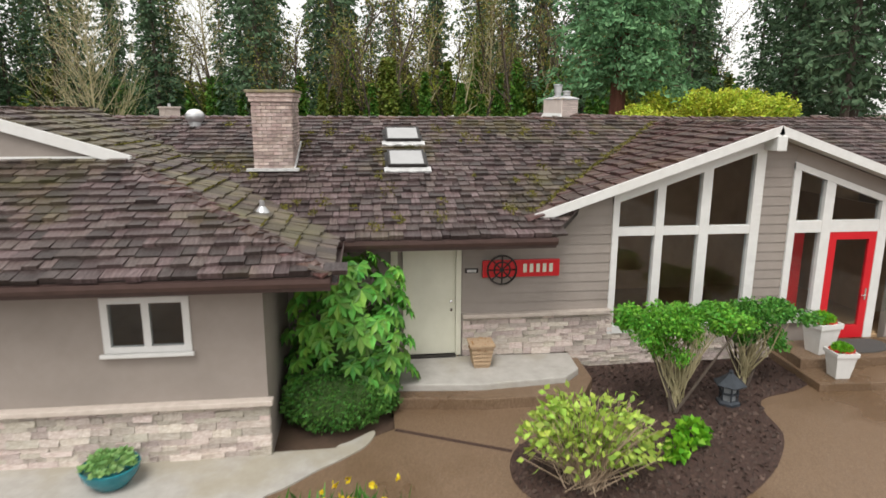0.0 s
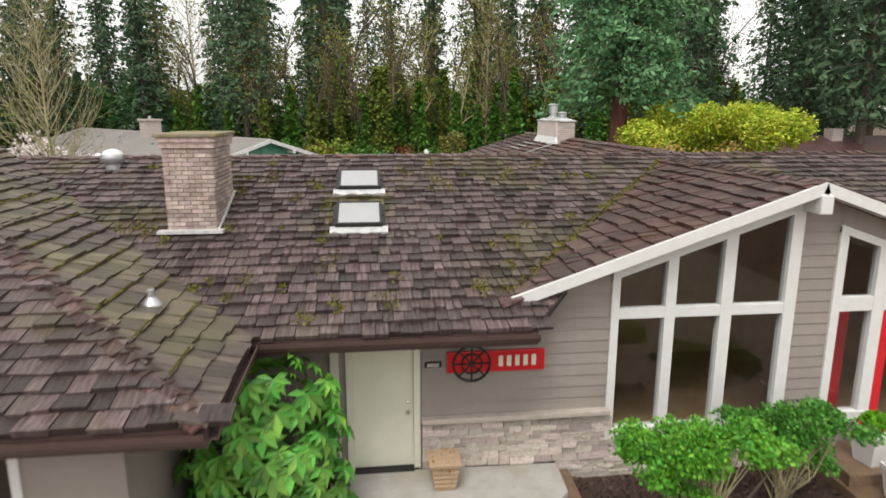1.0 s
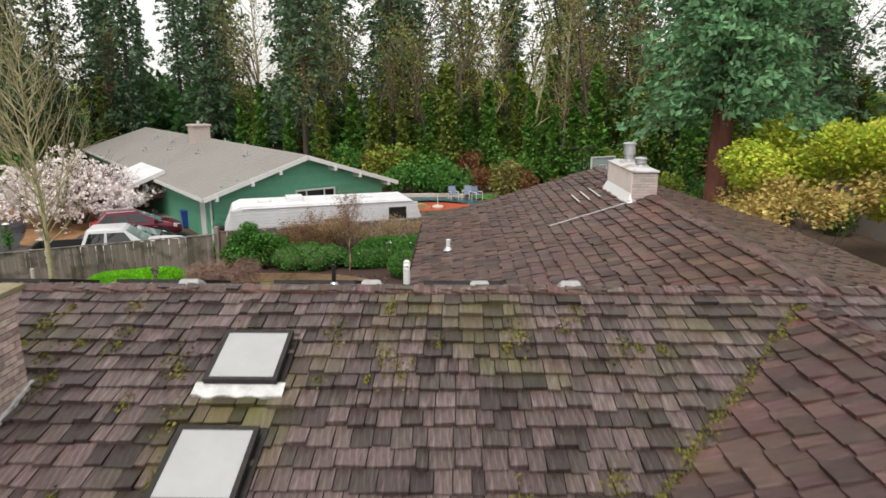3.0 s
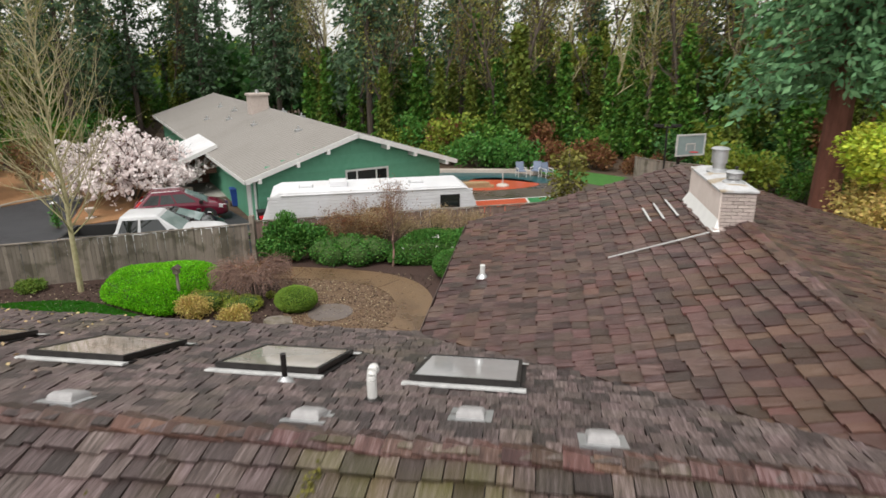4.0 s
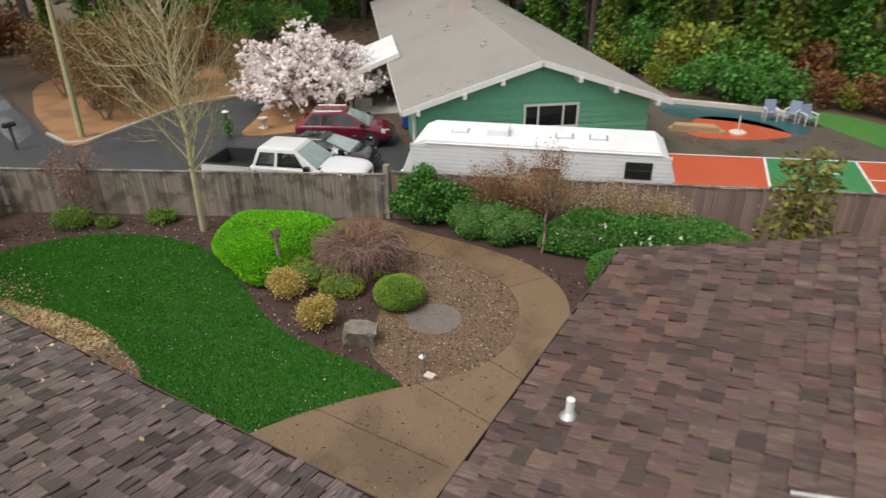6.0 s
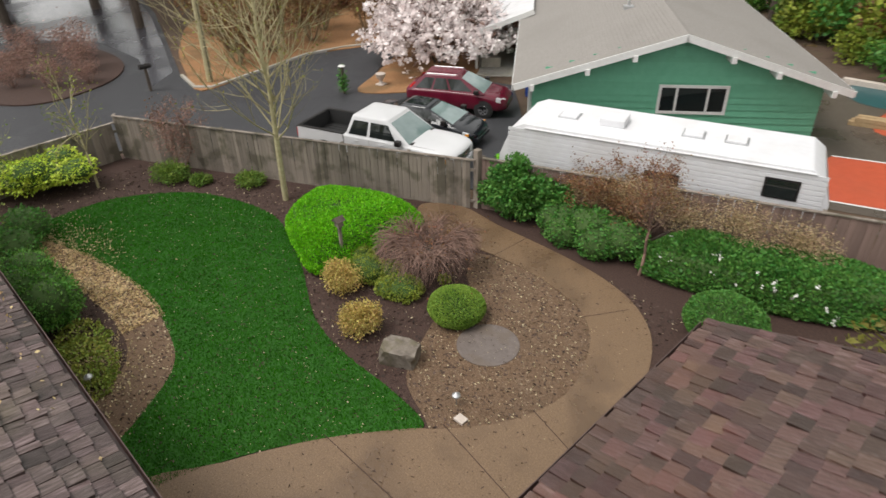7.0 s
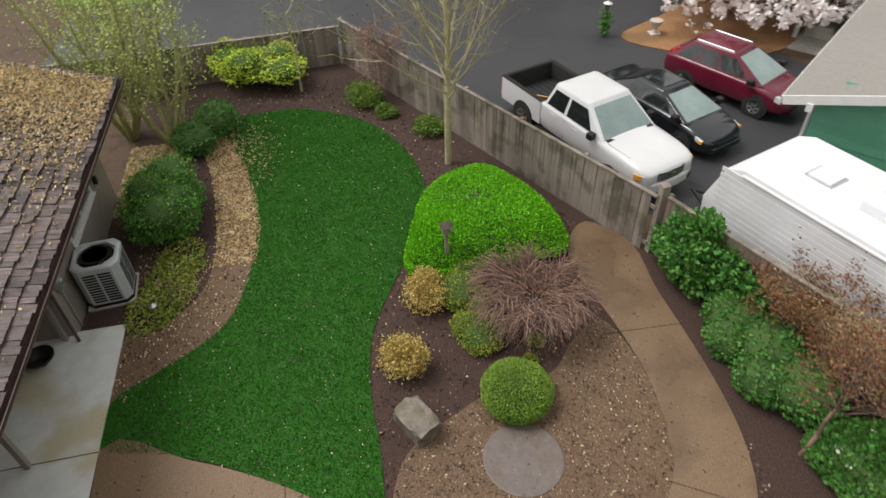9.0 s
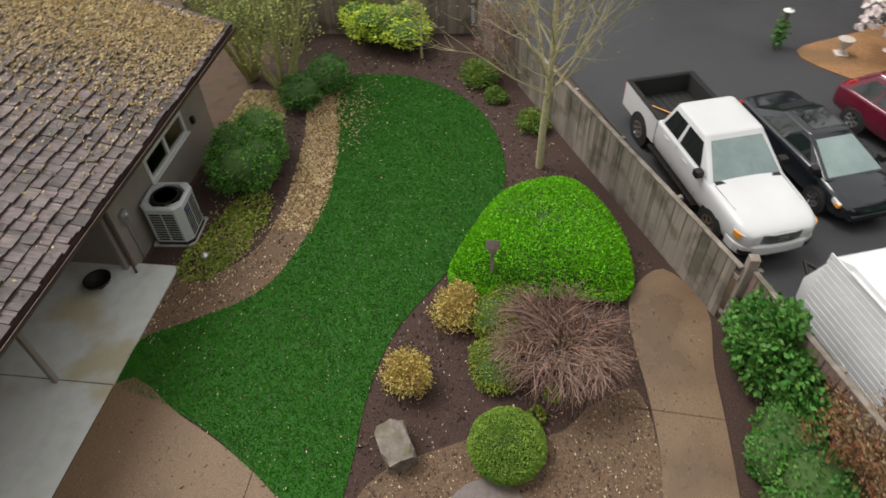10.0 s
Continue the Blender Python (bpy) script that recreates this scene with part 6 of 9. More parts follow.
ascending("willow_tree", "bare multi-stemmed tree with buds beside the roof", -18.0, 22.8, 7.4, 0.10, 72, greenbark, 76, 0.4, 0.22, (leaf_willow, 2, 0.05, 0.15), "multi-stemmed trees", 7)
ascending("willow_tree", "bare multi-stemmed tree with buds beside the roof", -17.2, 24.2, 5.6, 0.08, 73, greenbark, 60, 0.45, 0.22, (leaf_willow, 2, 0.05, 0.15), "multi-stemmed trees", 6)
ascending("willow_tree", "bare multi-stemmed tree with buds beside the roof", -20.6, 23.2, 6.6, 0.085, 74, greenbark, 60, 0.4, 0.25, (leaf_willow, 2, 0.05, 0.15), "multi-stemmed trees", 6)
ascending("red_twig_shrub", "reddish bare-twigged shrub at the fence", -5.6, 37.9, 2.1, 0.025, 77, twig, 40, 0.5, 0.15, (leaf_rust, 3, 0.04, 0.08), "red-twigged shrubs", 6, 0.5)
ascending("red_twig_shrub", "reddish bare-twigged shrub at the fence", -4.3, 38.2, 2.2, 0.025, 78, twig, 40, 0.5, 0.15, (leaf_rust, 3, 0.04, 0.08), "red-twigged shrubs", 6, 0.5)
ascending("crabapple", "small bare tree with pinkish fine twigs by the hedge", -2.95, 36.85, 3.1, 0.055, 76, twig, 30, 0, 0.42, (leaf_rust, 2, 0.035, 0.08), reach=0.42)
bare_tree("young_tree", "young bare tree near the fence corner", -19.7, 28.4, 2.8, 0.05, 75, palebark, 2, 0.6, lf=(leaf_olive, 6, 0.05, 0.15))
bare_tree("climbing_shrub", "bare climbing shrub on the board fence", -18.6, 31.7, 2.2, 0.03, 79, twig, 2, 0.8, lf=(leaf_rust, 3, 0.04, 0.1), length=0.55)

# front planting
def palmate(name, label, x, y, z):
    """A large shrub of hand-shaped glossy leaves in tiers."""
    rng = np.random.default_rng(81)
    t = thing(name, label, "shrub", pose(x, y, z))
    g, V, F, o = Geo(), [], [], 0
    for k in range(270):
        h = rng.uniform(0.5, 2.75)
        a, r = rng.uniform(0, 6.28), rng.uniform(0.5, 1.0) * (1.05 - 0.22 * max(0, h - 1.4))
        c = np.array([r * math.cos(a) * 1.08, r * math.sin(a) * 0.85, h])
        if k < 60:
            g.tube((0.2 * math.cos(a), 0.2 * math.sin(a), max(0, h - 0.8)), tuple(c), 0.012, 0.006, 5)
        nrm = np.array([math.cos(a) * 0.8, math.sin(a) * 0.8 - 0.2, 0.8])
        nrm /= np.linalg.norm(nrm)
        e1 = np.cross(nrm, [0, 0, 1]); e1 /= np.linalg.norm(e1)
        e2 = np.cross(nrm, e1)
        s = rng.uniform(0.2, 0.34)
        for j in range(7):
            b = (j - 3) * 0.62 + 1.57 + rng.normal() * 0.05
            d = e1 * math.cos(b) + e2 * math.sin(b)
            w = np.cross(nrm, d)
            ln = s * (1 - 0.09 * abs(j - 3))
            V += [c, c + d * ln * 0.55 + w * ln * 0.2 + nrm * 0.02, c + d * ln - nrm * 0.05, c + d * ln * 0.55 - w * ln * 0.2 + nrm * 0.02]
            F += [(o, o + 1, o + 2), (o, o + 2, o + 3)]
            o += 4
    part("woody_base", g, bark, t)
    ob = new("leaves", np_mesh("leaves", V, F, leafmat("fatsia_leaf", [(0.06, 0.22, 0.03), (0.2, 0.45, 0.07)], 0.5, 0.025, 0.35)))
    ob.parent = t
    # Dark filler in place of the shade behind the big leaves.
    part("inner_growth", core([(0, 0, 1.1, 0.55, 0.45, 0.95)]), inner_shade, t)


palmate("fatsia", "large glossy hand-leaved shrub beside the cream door", -1.75, 10.75, 0.33)
shrub("low_juniper", "dense dark green low shrub beneath the large-leaved shrub", -2.0, 10.15, [(0, 0, 0.4, 0.85, 0.6, 0.5), (0.5, 0.3, 0.35, 0.6, 0.5, 0.45)], 11000, 0.034, leaf_mid, 0.33, 82)
prng = random.Random(8)
flat_top = lambda n, hx, hy, z0, z1: [(prng.uniform(-hx, hx), prng.uniform(-hy, hy), prng.uniform(z0, z1), prng.uniform(0.22, 0.34), prng.uniform(0.2, 0.3), prng.uniform(0.13, 0.2)) for _ in range(n)]
t = shrub("nandina", "flat-topped bright green shrub on bare reddish stems", 3.85, 9.85, flat_top(34, 0.95, 0.45, 1.5, 1.74) + [(-0.35, -0.1, 1.25, 0.3, 0.25, 0.2), (0.3, 0.1, 1.3, 0.25, 0.25, 0.2), (-0.1, -0.3, 1.1, 0.2, 0.2, 0.16)], 15000, 0.042, leafmat("nandina_leaf", [(0.07, 0.24, 0.02), (0.16, 0.40, 0.04)], 0.5), 0.35, 83, dark=False, fill=0.2)
t2 = shrub("nandina", "flat-topped green shrub on bare stems", 5.7, 10.75, flat_top(24, 0.85, 0.42, 1.25, 1.52) + flat_top(8, 0.6, 0.35, 0.85, 1.15), 13000, 0.042, leafmat("nandina_leaf_dark", [(0.05, 0.18, 0.025), (0.11, 0.30, 0.045)], 0.5), 0.35, 84, dark=False, fill=0.2)
rng = np.random.default_rng(85)
for tt, cnt in ((t, 60), (t2, 45)):
    g = Geo()
    for k in range(cnt):
        a, r = rng.uniform(0, 6.28), rng.uniform(0.3, 0.8)
        p, q = Vector((rng.normal() * 0.06, rng.normal() * 0.05, rng.uniform(0.1, 0.5))), Vector((r * math.cos(a), r * 0.6 * math.sin(a), 1.5 if tt is t else 1.25))
        mid = (p + q) / 2 + Vector(rng.normal(size=3)) * 0.08
        g.tube(p, mid, 0.013, 0.009, 4).tube(mid, q, 0.009, 0.005, 4)
    g.tube((0, 0, -0.05), (0.02, 0, 0.55), 0.05, 0.04, 8)
    part("twiggy_base", g, palebark, tt, "reddish bare stems")
shrub("hydrangea", "loose budding shrub with pale green leaves and dry stems", 1.6, 7.95, [(0, 0, 0.75, 0.95, 0.75, 0.5), (-0.4, 0.1, 0.85, 0.6, 0.5, 0.45), (0.5, 0, 0.6, 0.6, 0.6, 0.45)], 1400, 0.075,
      leafmat("spring_pale_leaf", [(0.22, 0.36, 0.04), (0.46, 0.58, 0.12)], 0.4), 0.35, 86, dark=False, fill=0.35, lumpy=2.0)
g = Geo()
for k in range(380):
    a, r = rng.uniform(0, 6.28), rng.uniform(0.1, 1.0)
    g.tube((1.6 + 0.25 * rng.normal() * 0.6, 7.95 + 0.2 * rng.normal() * 0.6, 0.34), (1.6 + r * math.cos(a), 7.95 + 0.8 * r * math.sin(a), 0.35 + rng.uniform(0.5, 1.1)), 0.009, 0.005, 4)
hp = part("dry_growth", g, M("dry_stem", [(0.28, 0.2, 0.13), (0.42, 0.33, 0.24)], 0.85, 6, "island", 0.3, 0, coords="World"), None, "tan dry stems")
hp.parent = bpy.data.objects["hydrangea"]
hp.matrix_parent_inverse = Matrix.Translation((-1.6, -7.95, -0.35))
for k, (x, y, s) in enumerate(((3.6, 8.75, 0.26), (3.1, 8.3, 0.16))):
    shrub("seedling", "small bright green leafy plant in mulch", x, y, [(0, 0, 0.18, s, s, 0.2)], 150, 0.09, leaf_lime, 0.35, 87 + k, dark=False, stems=False, group="front seedlings")
t = thing("daffodils", "yellow daffodils in a clump of strap leaves", "flowers", pose(-1.75, 7.35, 0.34))
P = rng.normal(size=(220, 3)) * np.array([0.4, 0.25, 0]) + np.array([0, 0, 0.18])
v, f = leaves(rng, P, 0.035, out=np.tile([0, 0, 1.5], (220, 1)), long=9)
ob = new("strap_leaves", np_mesh("strap_leaves", v, f, leaf_mid))
ob.parent = t
P = rng.normal(size=(9, 3)) * np.array([0.4, 0.22, 0.03]) + np.array([0, 0, 0.42])
daffodil = leafmat("daffodil", [(0.6, 0.45, 0.01), (0.75, 0.6, 0.03)], 0.2)
for p in P:
    v, f = leaves(rng, np.tile(p, (6, 1)) + rng.normal(size=(6, 3)) * 0.02, 0.05)
    ob = new("bloom", np_mesh("bloom", v, f, daffodil))
    ob.parent = t

# ---- garden objects ----
def boulder(x, y, s, seed):
    rng = np.random.default_rng(seed)
    bm = bmesh.new()
    bmesh.ops.create_icosphere(bm, subdivisions=3, radius=1)
    for vtx in bm.verts:
        c = vtx.co
        k = 1 + 0.34 * noise.noise(c * 1.3 + Vector((seed, 0, 0))) + 0.16 * noise.noise(c * 3.1) + 0.05 * noise.noise(c * 9)
        c = Vector((max(-0.75, min(0.75, c.x * k)), max(-0.7, min(0.7, c.y * k)), max(-0.5, min(0.62, c.z * k))))
        vtx.co = (c.x * s[0], c.y * s[1], c.z * s[2] + 0.35 * s[2])
    me = bpy.data.meshes.new("rock")
    bm.to_mesh(me)
    bm.free()
    me.materials.append(M("grey_rock", [(0.07, 0.055, 0.045), (0.16, 0.135, 0.11), (0.26, 0.225, 0.19)], 0.8, 4, bump=1.0, bscale=8, big=0.7, bigscale=3, bigcol=(0.10, 0.085, 0.045)))
    ob = tagged(new("boulder", me), "grey angular landscape boulder beside the gravel", "rock")
    ob.location, ob.rotation_euler = (x, y, 0), (0.1, 0.08, 0.5)


boulder(-5.15, 30.0, (0.58, 0.42, 0.5), 5)
t = thing("birdhouse", "small weathered birdhouse on a post in the hedge", "birdhouse", pose(-9.3, 31.5, 0))
part("post", Geo().box(-0.04, 0.04, -0.04, 0.04, -0.1, 1.3), fencewood, t)
part("box", Geo().prism([(-0.09, -0.09), (0.09, -0.09), (0.09, 0.09), (-0.09, 0.09)], 1.3, 1.5), fencewood, t)
part("roof", Geo().add([(-0.14, -0.15, 1.48), (0.14, -0.15, 1.48), (0, -0.15, 1.6), (-0.14, 0.15, 1.48), (0.14, 0.15, 1.48), (0, 0.15, 1.6)], [(0, 1, 2), (5, 4, 3), (0, 3, 4, 1), (1, 4, 5, 2), (2, 5, 3, 0)]), bark, t)
for x, y, lab in ((-3.2, 29.9, "small metal path light in gravel"), (-9.5, 24.55, "small metal path light by the unit")):
    t = thing("path_light", lab, "path light", pose(x, y, 0), "path lights")
    part("stake", Geo().tube((0, 0, -0.05), (0, 0, 0.28), 0.012, 0.012, 6), steel, t)
    part("shade", Geo().lathe([(0.1, 0.27), (0.09, 0.3), (0.03, 0.35), (0.005, 0.37)], n=14), steel, t)
tagged(part("drain_box", Geo().box(-2.95, -2.7, 29.55, 29.75, 0, 0.06), capstone, bevel=0.01), "small pale stone block at the gravel edge", "stone")


def ac_unit():
    t = thing("air_conditioner", "grey louvred air conditioning condenser on a pad by the wall", "air conditioner", Matrix.LocRotScale((-10.5, 23.45, 0), Euler((0, 0, 0.07)), (1.22, 1.22, 1.28)))
    cabinet = M("condenser_paint", [(0.44, 0.46, 0.47), (0.52, 0.54, 0.55)], 0.4, 4)
    part("pad", Geo().box(-0.44, 0.44, -0.44, 0.44, -0.05, 0.05), concrete, t, bevel=0.02)
    octo = lambda a, c: [(a, c - a), (a, a - c), (a - c, a), (c - a, a), (-a, a - c), (-a, c - a), (c - a, -a), (a - c, -a)]
    ring = lambda a, c, z: [(x, y, z) for x, y in sorted(octo(a, c), key=lambda p: math.atan2(p[1], p[0]))]
    part("base_pan", Geo().loft([ring(0.42, 0.12, 0.05), ring(0.42, 0.12, 0.12)]), darkmetal, t)
    part("cabinet", Geo().loft([ring(0.415, 0.12, 0.1), ring(0.415, 0.12, 0.9)]), cabinet, t, "pale grey sheet metal cabinet")
    for k in range(11):
        z = 0.17 + k * 0.063
        for a in (-1, 1):
            for o in (-0.135, 0.135):
                part("louvre", Geo().box(o - 0.115, o + 0.115, a * 0.416 - 0.004, a * 0.416 + 0.004, z, z + 0.04), darkmetal, t, "dark louvre slot")
                part("louvre", Geo().box(a * 0.416 - 0.004, a * 0.416 + 0.004, o - 0.115, o + 0.115, z, z + 0.04), darkmetal, t, "dark louvre slot")
    part("top_ring", Geo().loft([ring(0.43, 0.14, 0.9), ring(0.43, 0.14, 0.96), ring(0.40, 0.15, 0.985), ring(0.345, 0.19, 0.985), ring(0.335, 0.19, 0.915)]), cabinet, t, "pale rounded top rim", bevel=0.008)
    part("fan_well", Geo().tube((0, 0, 0.9), (0, 0, 0.93), 0.33, 0.33, 28), darkmetal, t, "dark fan opening")
    for k in range(5):
        part("grille_ring", Geo().lathe([(0.065 * k + 0.03, 0.975), (0.065 * k + 0.036, 0.975), (0.065 * k + 0.036, 0.982), (0.065 * k + 0.03, 0.982)], n=24), darkmetal, t)
    part("fan_hub", Geo().lathe([(0.09, 0.93), (0.085, 0.955), (0.03, 0.965)], n=14), steel, t)
    for k in range(3):
        a = k * 2.094 + 0.5
        part("fan_blade", Geo().beam((0.07 * math.cos(a), 0.07 * math.sin(a), 0.94), (0.3 * math.cos(a), 0.3 * math.sin(a), 0.945), 0.13, 0.008), steel, t)
    part("badge", Geo().box(0.1, 0.2, 0.43, 0.435, 0.72, 0.8), M("blue_badge", [(0.02, 0.08, 0.3), (0.03, 0.1, 0.36)], 0.4, 2), t)


ac_unit()
mt = thing("electric_meter", "grey electric meter box on the rear wall", "meter box", pose(-9.55, 22.85, 1.2))
part("box", Geo().box(-0.12, 0.12, 0, 0.1, 0, 0.35), steel, mt, bevel=0.01)
part("dial", Geo().lathe([(0.07, 0), (0.07, 0.05), (0.05, 0.07)], n=14), steel, mt, m=pose(0, 0.1, 0.22, -90))
part("conduit", Geo().tube((0, 0.04, -1.2), (0, 0.04, 0), 0.02, 0.02, 8), steel, mt)
t = thing("wall_lamp", "small dark wall lamp on the rear wall", "wall lamp", pose(-13.6, 22.85, 1.2))
part("body", Geo().box(-0.06, 0.06, 0, 0.1, 0, 0.2), darkmetal, t, bevel=0.01)
for x in (-9.1, -5.9, -2.6):
    structure("patio_post", Geo().box(x - 0.05, x + 0.05, 22.6, 22.7, 0.05, 3.02), taupe, "taupe patio roof post")
tagged(part("downspout", Geo().tube((-9.0, 23.75, 3.0), (-9.0, 22.95, 2.7), 0.035, 0.035, 8).tube((-9.0, 22.95, 2.7), (-9.0, 22.95, 0.05), 0.035, 0.035, 8), brownpaint), "brown metal downspout at the patio", "downspout")
t = thing("fire_bowl", "dark round metal bowl on the patio", "fire bowl", pose(-8.5, 22.3, 0.05))
part("bowl", Geo().lathe([(0.1, 0), (0.12, 0.08), (0.3, 0.2), (0.32, 0.26), (0.3, 0.26), (0.1, 0.14)], n=20), darkmetal, t)
for a, b in (((-4.55, 27.4), (-1.0, 27.4)), ((-3.0, 29.3), (0.9, 28.6)), ((-1.9, 30.9), (-0.45, 30.5)), ((-3.0, 34.2), (-2.3, 35.3)), ((-6.5, 34.5), (-6.4, 36.2)), ((-5.9, 23.9), (1.5, 23.93))):
    structure("joint", Geo().beam((*a, 0.034), (*b, 0.034), 0.018, 0.01), mulch, "dark control joint in the walkway")
structure("patio_joint", Geo().box(-5.95, -5.93, 19.9, 23.9, 0.045, 0.054).box(-2.6, -2.58, 19.9, 23.9, 0.045, 0.054), mulch, "control joint in the patio")
structure("front_joint", Geo().beam((-1.0, 9.72, 0.345), (0.75, 8.85, 0.345), 0.08, 0.012), mulch, "dark joint in the driveway")

# ---- fence ----
def fence(nm, label, pts, h, seed, tint=None, lean=0.01):
    rng = random.Random(seed)
    t = thing(nm, label, "fence")
    bw = 0.14
    me = [mesh_of(Geo().add([(0, -0.01, 0), (bw - 0.006, -0.01, 0), (bw - 0.006, -0.01, 1), (0, -0.01, 1), (0, 0.012, 0), (bw - 0.006, 0.012, 0), (bw - 0.006, 0.012, 1), (0, 0.012, 1)],
                            [(0, 1, 2, 3), (7, 6, 5, 4), (3, 2, 6, 7), (0, 3, 7, 4), (1, 5, 6, 2)]), "board", tint or fencewood)]
    for (ax, ay), (bx, by) in zip(pts, pts[1:]):
        d = Vector((bx - ax, by - ay, 0))
        ln, ang = d.length, math.atan2(d.y, d.x)
        d.normalize()
        nrm = Vector((d.y, -d.x, 0))
        for k in range(int(ln / bw)):
            ob = new("board", me[0])
            ob.parent = t
            p = Vector((ax, ay, 0)) + d * (k * bw)
            ob.matrix_basis = Matrix.LocRotScale((p.x, p.y, -0.04 + rng.uniform(0, 0.015)), Euler((rng.uniform(-lean, lean), rng.uniform(-lean, lean), ang)), (1, 1, h + rng.uniform(-0.015, 0.02)))
        for z in (0.3, h - 0.3):
            part("rail", Geo().beam(Vector((ax, ay, z)) - nrm * 0.04, Vector((bx, by, z)) - nrm * 0.04, 0.045, 0.09), fencewood, t)
        part("top_cap", Geo().beam((ax, ay, h + 0.03), (bx, by, h + 0.03), 0.11, 0.035), fencewood, t, "weathered grey cap board")
        for k in range(int(ln / 2.4) + 1):
            p = Vector((ax, ay, 0)) + d * (k * 2.4)
            part("post", Geo().box(-0.05, 0.05, -0.05, 0.05, -0.1, h + 0.04), fencewood, t, m=Matrix.LocRotScale(p - nrm * 0.1, Euler((0, 0, ang)), None))
    return t


fence("board_fence", "tall weathered grey board fence between the gardens", [(-21.6, 30.1), (-8.85, 36.5)], 1.72, 1)
fence("side_fence", "weathered board fence at the garden's end", [(-20.9, 19.5), (-21.6, 30.1)], 1.45, 2)
fence("brown_fence", "reddish-brown weathered board fence behind the hedge", [(-8.7, 36.7), (6.5, 42.8)], 1.78, 3,
      M("brown_fence_wood", [(0.12, 0.075, 0.06), (0.2, 0.135, 0.115), (0.27, 0.2, 0.175)], 0.85, 4, "object", 0.25, 0.5, 20, stretch=(1, 1, 0.12)))
structure("gate_post", Geo().box(-8.95, -8.75, 36.55, 36.75, -0.1, 2.05), fencewood, "stout weathered gate post", bevel=0.02)

# ---- neighbour's house ----
def green_house():
    R = pose(-6.4, 44.6, -0.05, 0, 0, 38)
    t = thing("green_house", "green lap-sided ranch house with grey roof behind the fence", "house", R)
    hw, ez, az, L = 5.95, 2.62, 4.5, 38.5
    wall_g = Geo().loft([[(-5.2, y, 0), (5.2, y, 0), (5.2, y, ez + 0.1), (0, y, az - 0.25), (-5.2, y, ez + 0.1)] for y in (0.75, L - 0.6)])
    wall = part("wall", wall_g, greenpaint, t)
    bh = 0.25
    z = 0.1
    while z < az - 0.35:
        w = min(5.2, (az - 0.25 - z) / ((az - ez - 0.35) / 5.2))
        part("board", Geo().add([(-w, 0.75, z), (w, 0.75, z), (w, 0.74, z + bh), (-w, 0.74, z + bh), (-w, 0.70, z), (w, 0.70, z), (w, 0.738, z + bh), (-w, 0.738, z + bh)],
                                [(4, 5, 6, 7), (0, 1, 5, 4), (0, 4, 7, 3), (1, 2, 6, 5)]), greenpaint, wall)
        z += bh
    for s, nm in ((-1, "roof"), (1, "roof")):
        rise = (az - ez) / hw
        a, b = (0, az), (s * hw, ez)
        rf = part(nm, Geo().loft([[(a[0], y, a[1]), (b[0], y, b[1]), (b[0], y, b[1] - 0.16), (a[0], y, a[1] - 0.16)] for y in (0.0, L)]), compo, t, "grey composition shingle roof slope")
        n = 40
        for k in range(n):  # shingle courses as low steps
            f0 = k / n
            x, zz = a[0] + (b[0] - a[0]) * f0, a[1] + (b[1] - a[1]) * f0
            x2, z2 = a[0] + (b[0] - a[0]) * (f0 + 1 / n), a[1] + (b[1] - a[1]) * (f0 + 1 / n)
            part("course", Geo().add([(x, 0.02, zz + 0.004), (x2, 0.02, z2 + 0.016), (x2, L - 0.02, z2 + 0.016), (x, L - 0.02, zz + 0.004), (x2, 0.02, z2), (x2, L - 0.02, z2)], [(0, 1, 2, 3), (1, 4, 5, 2)]), compo, rf)
        part("rake_board", Geo().beam((0, -0.02, az + 0.02), (s * hw, -0.02, ez + 0.02), 0.05, 0.24), white, t, "white rake board")
        part("fascia", Geo().beam((s * hw, 0, ez + 0.01), (s * hw, L, ez + 0.01), 0.05, 0.2), white, t)
        for q in (0.28, 0.55, 0.88):
            part("outrigger", Geo().beam((s * hw * q, -0.1, az - (az - ez) * q - 0.2), (s * hw * q, 0.75, az - (az - ez) * q - 0.2), 0.16, 0.22), white, t, "white outrigger beam")
    part("ridge_cap", Geo().loft([[(-0.18, y, az - 0.04), (0, y, az + 0.03), (0.18, y, az - 0.04), (0, y, az - 0.06)] for y in (0, L)]), compo, t)
    part("gable_vent", Geo().box(-0.2, 0.2, 0.69, 0.74, 3.55, 3.95), greenpaint, t)
    wz, wx = 1.42, -0.55
    w = part("window", Geo().box(wx, wx + 2.5, 0.66, 0.76, wz, wz + 0.1).box(wx, wx + 2.5, 0.66, 0.76, wz + 1.0, wz + 1.1).box(wx, wx + 0.1, 0.66, 0.76, wz + 0.1, wz + 1.0).box(wx + 2.4, wx + 2.5, 0.66, 0.76, wz + 0.1, wz + 1.0)
             .box(wx + 0.62, wx + 0.7, 0.67, 0.75, wz + 0.1, wz + 1.0).box(wx + 1.75, wx + 1.83, 0.67, 0.75, wz + 0.1, wz + 1.0), white, t, "white three-light window")
    for a, b in ((0.1, 0.62), (0.7, 1.75), (1.83, 2.4)):
        part("pane", Geo().box(wx + a, wx + b, 0.70, 0.72, wz + 0.1, wz + 1.0), carglass, w)
    part("downspout", Geo().tube((-5.3, 0.9, ez - 0.1), (-5.3, 0.9, 0), 0.06, 0.06, 8), white, t)
    part("side_door", Geo().box(-5.24, -5.18, 2.2, 3.1, 0.1, 2.15), white, t, "white side door")
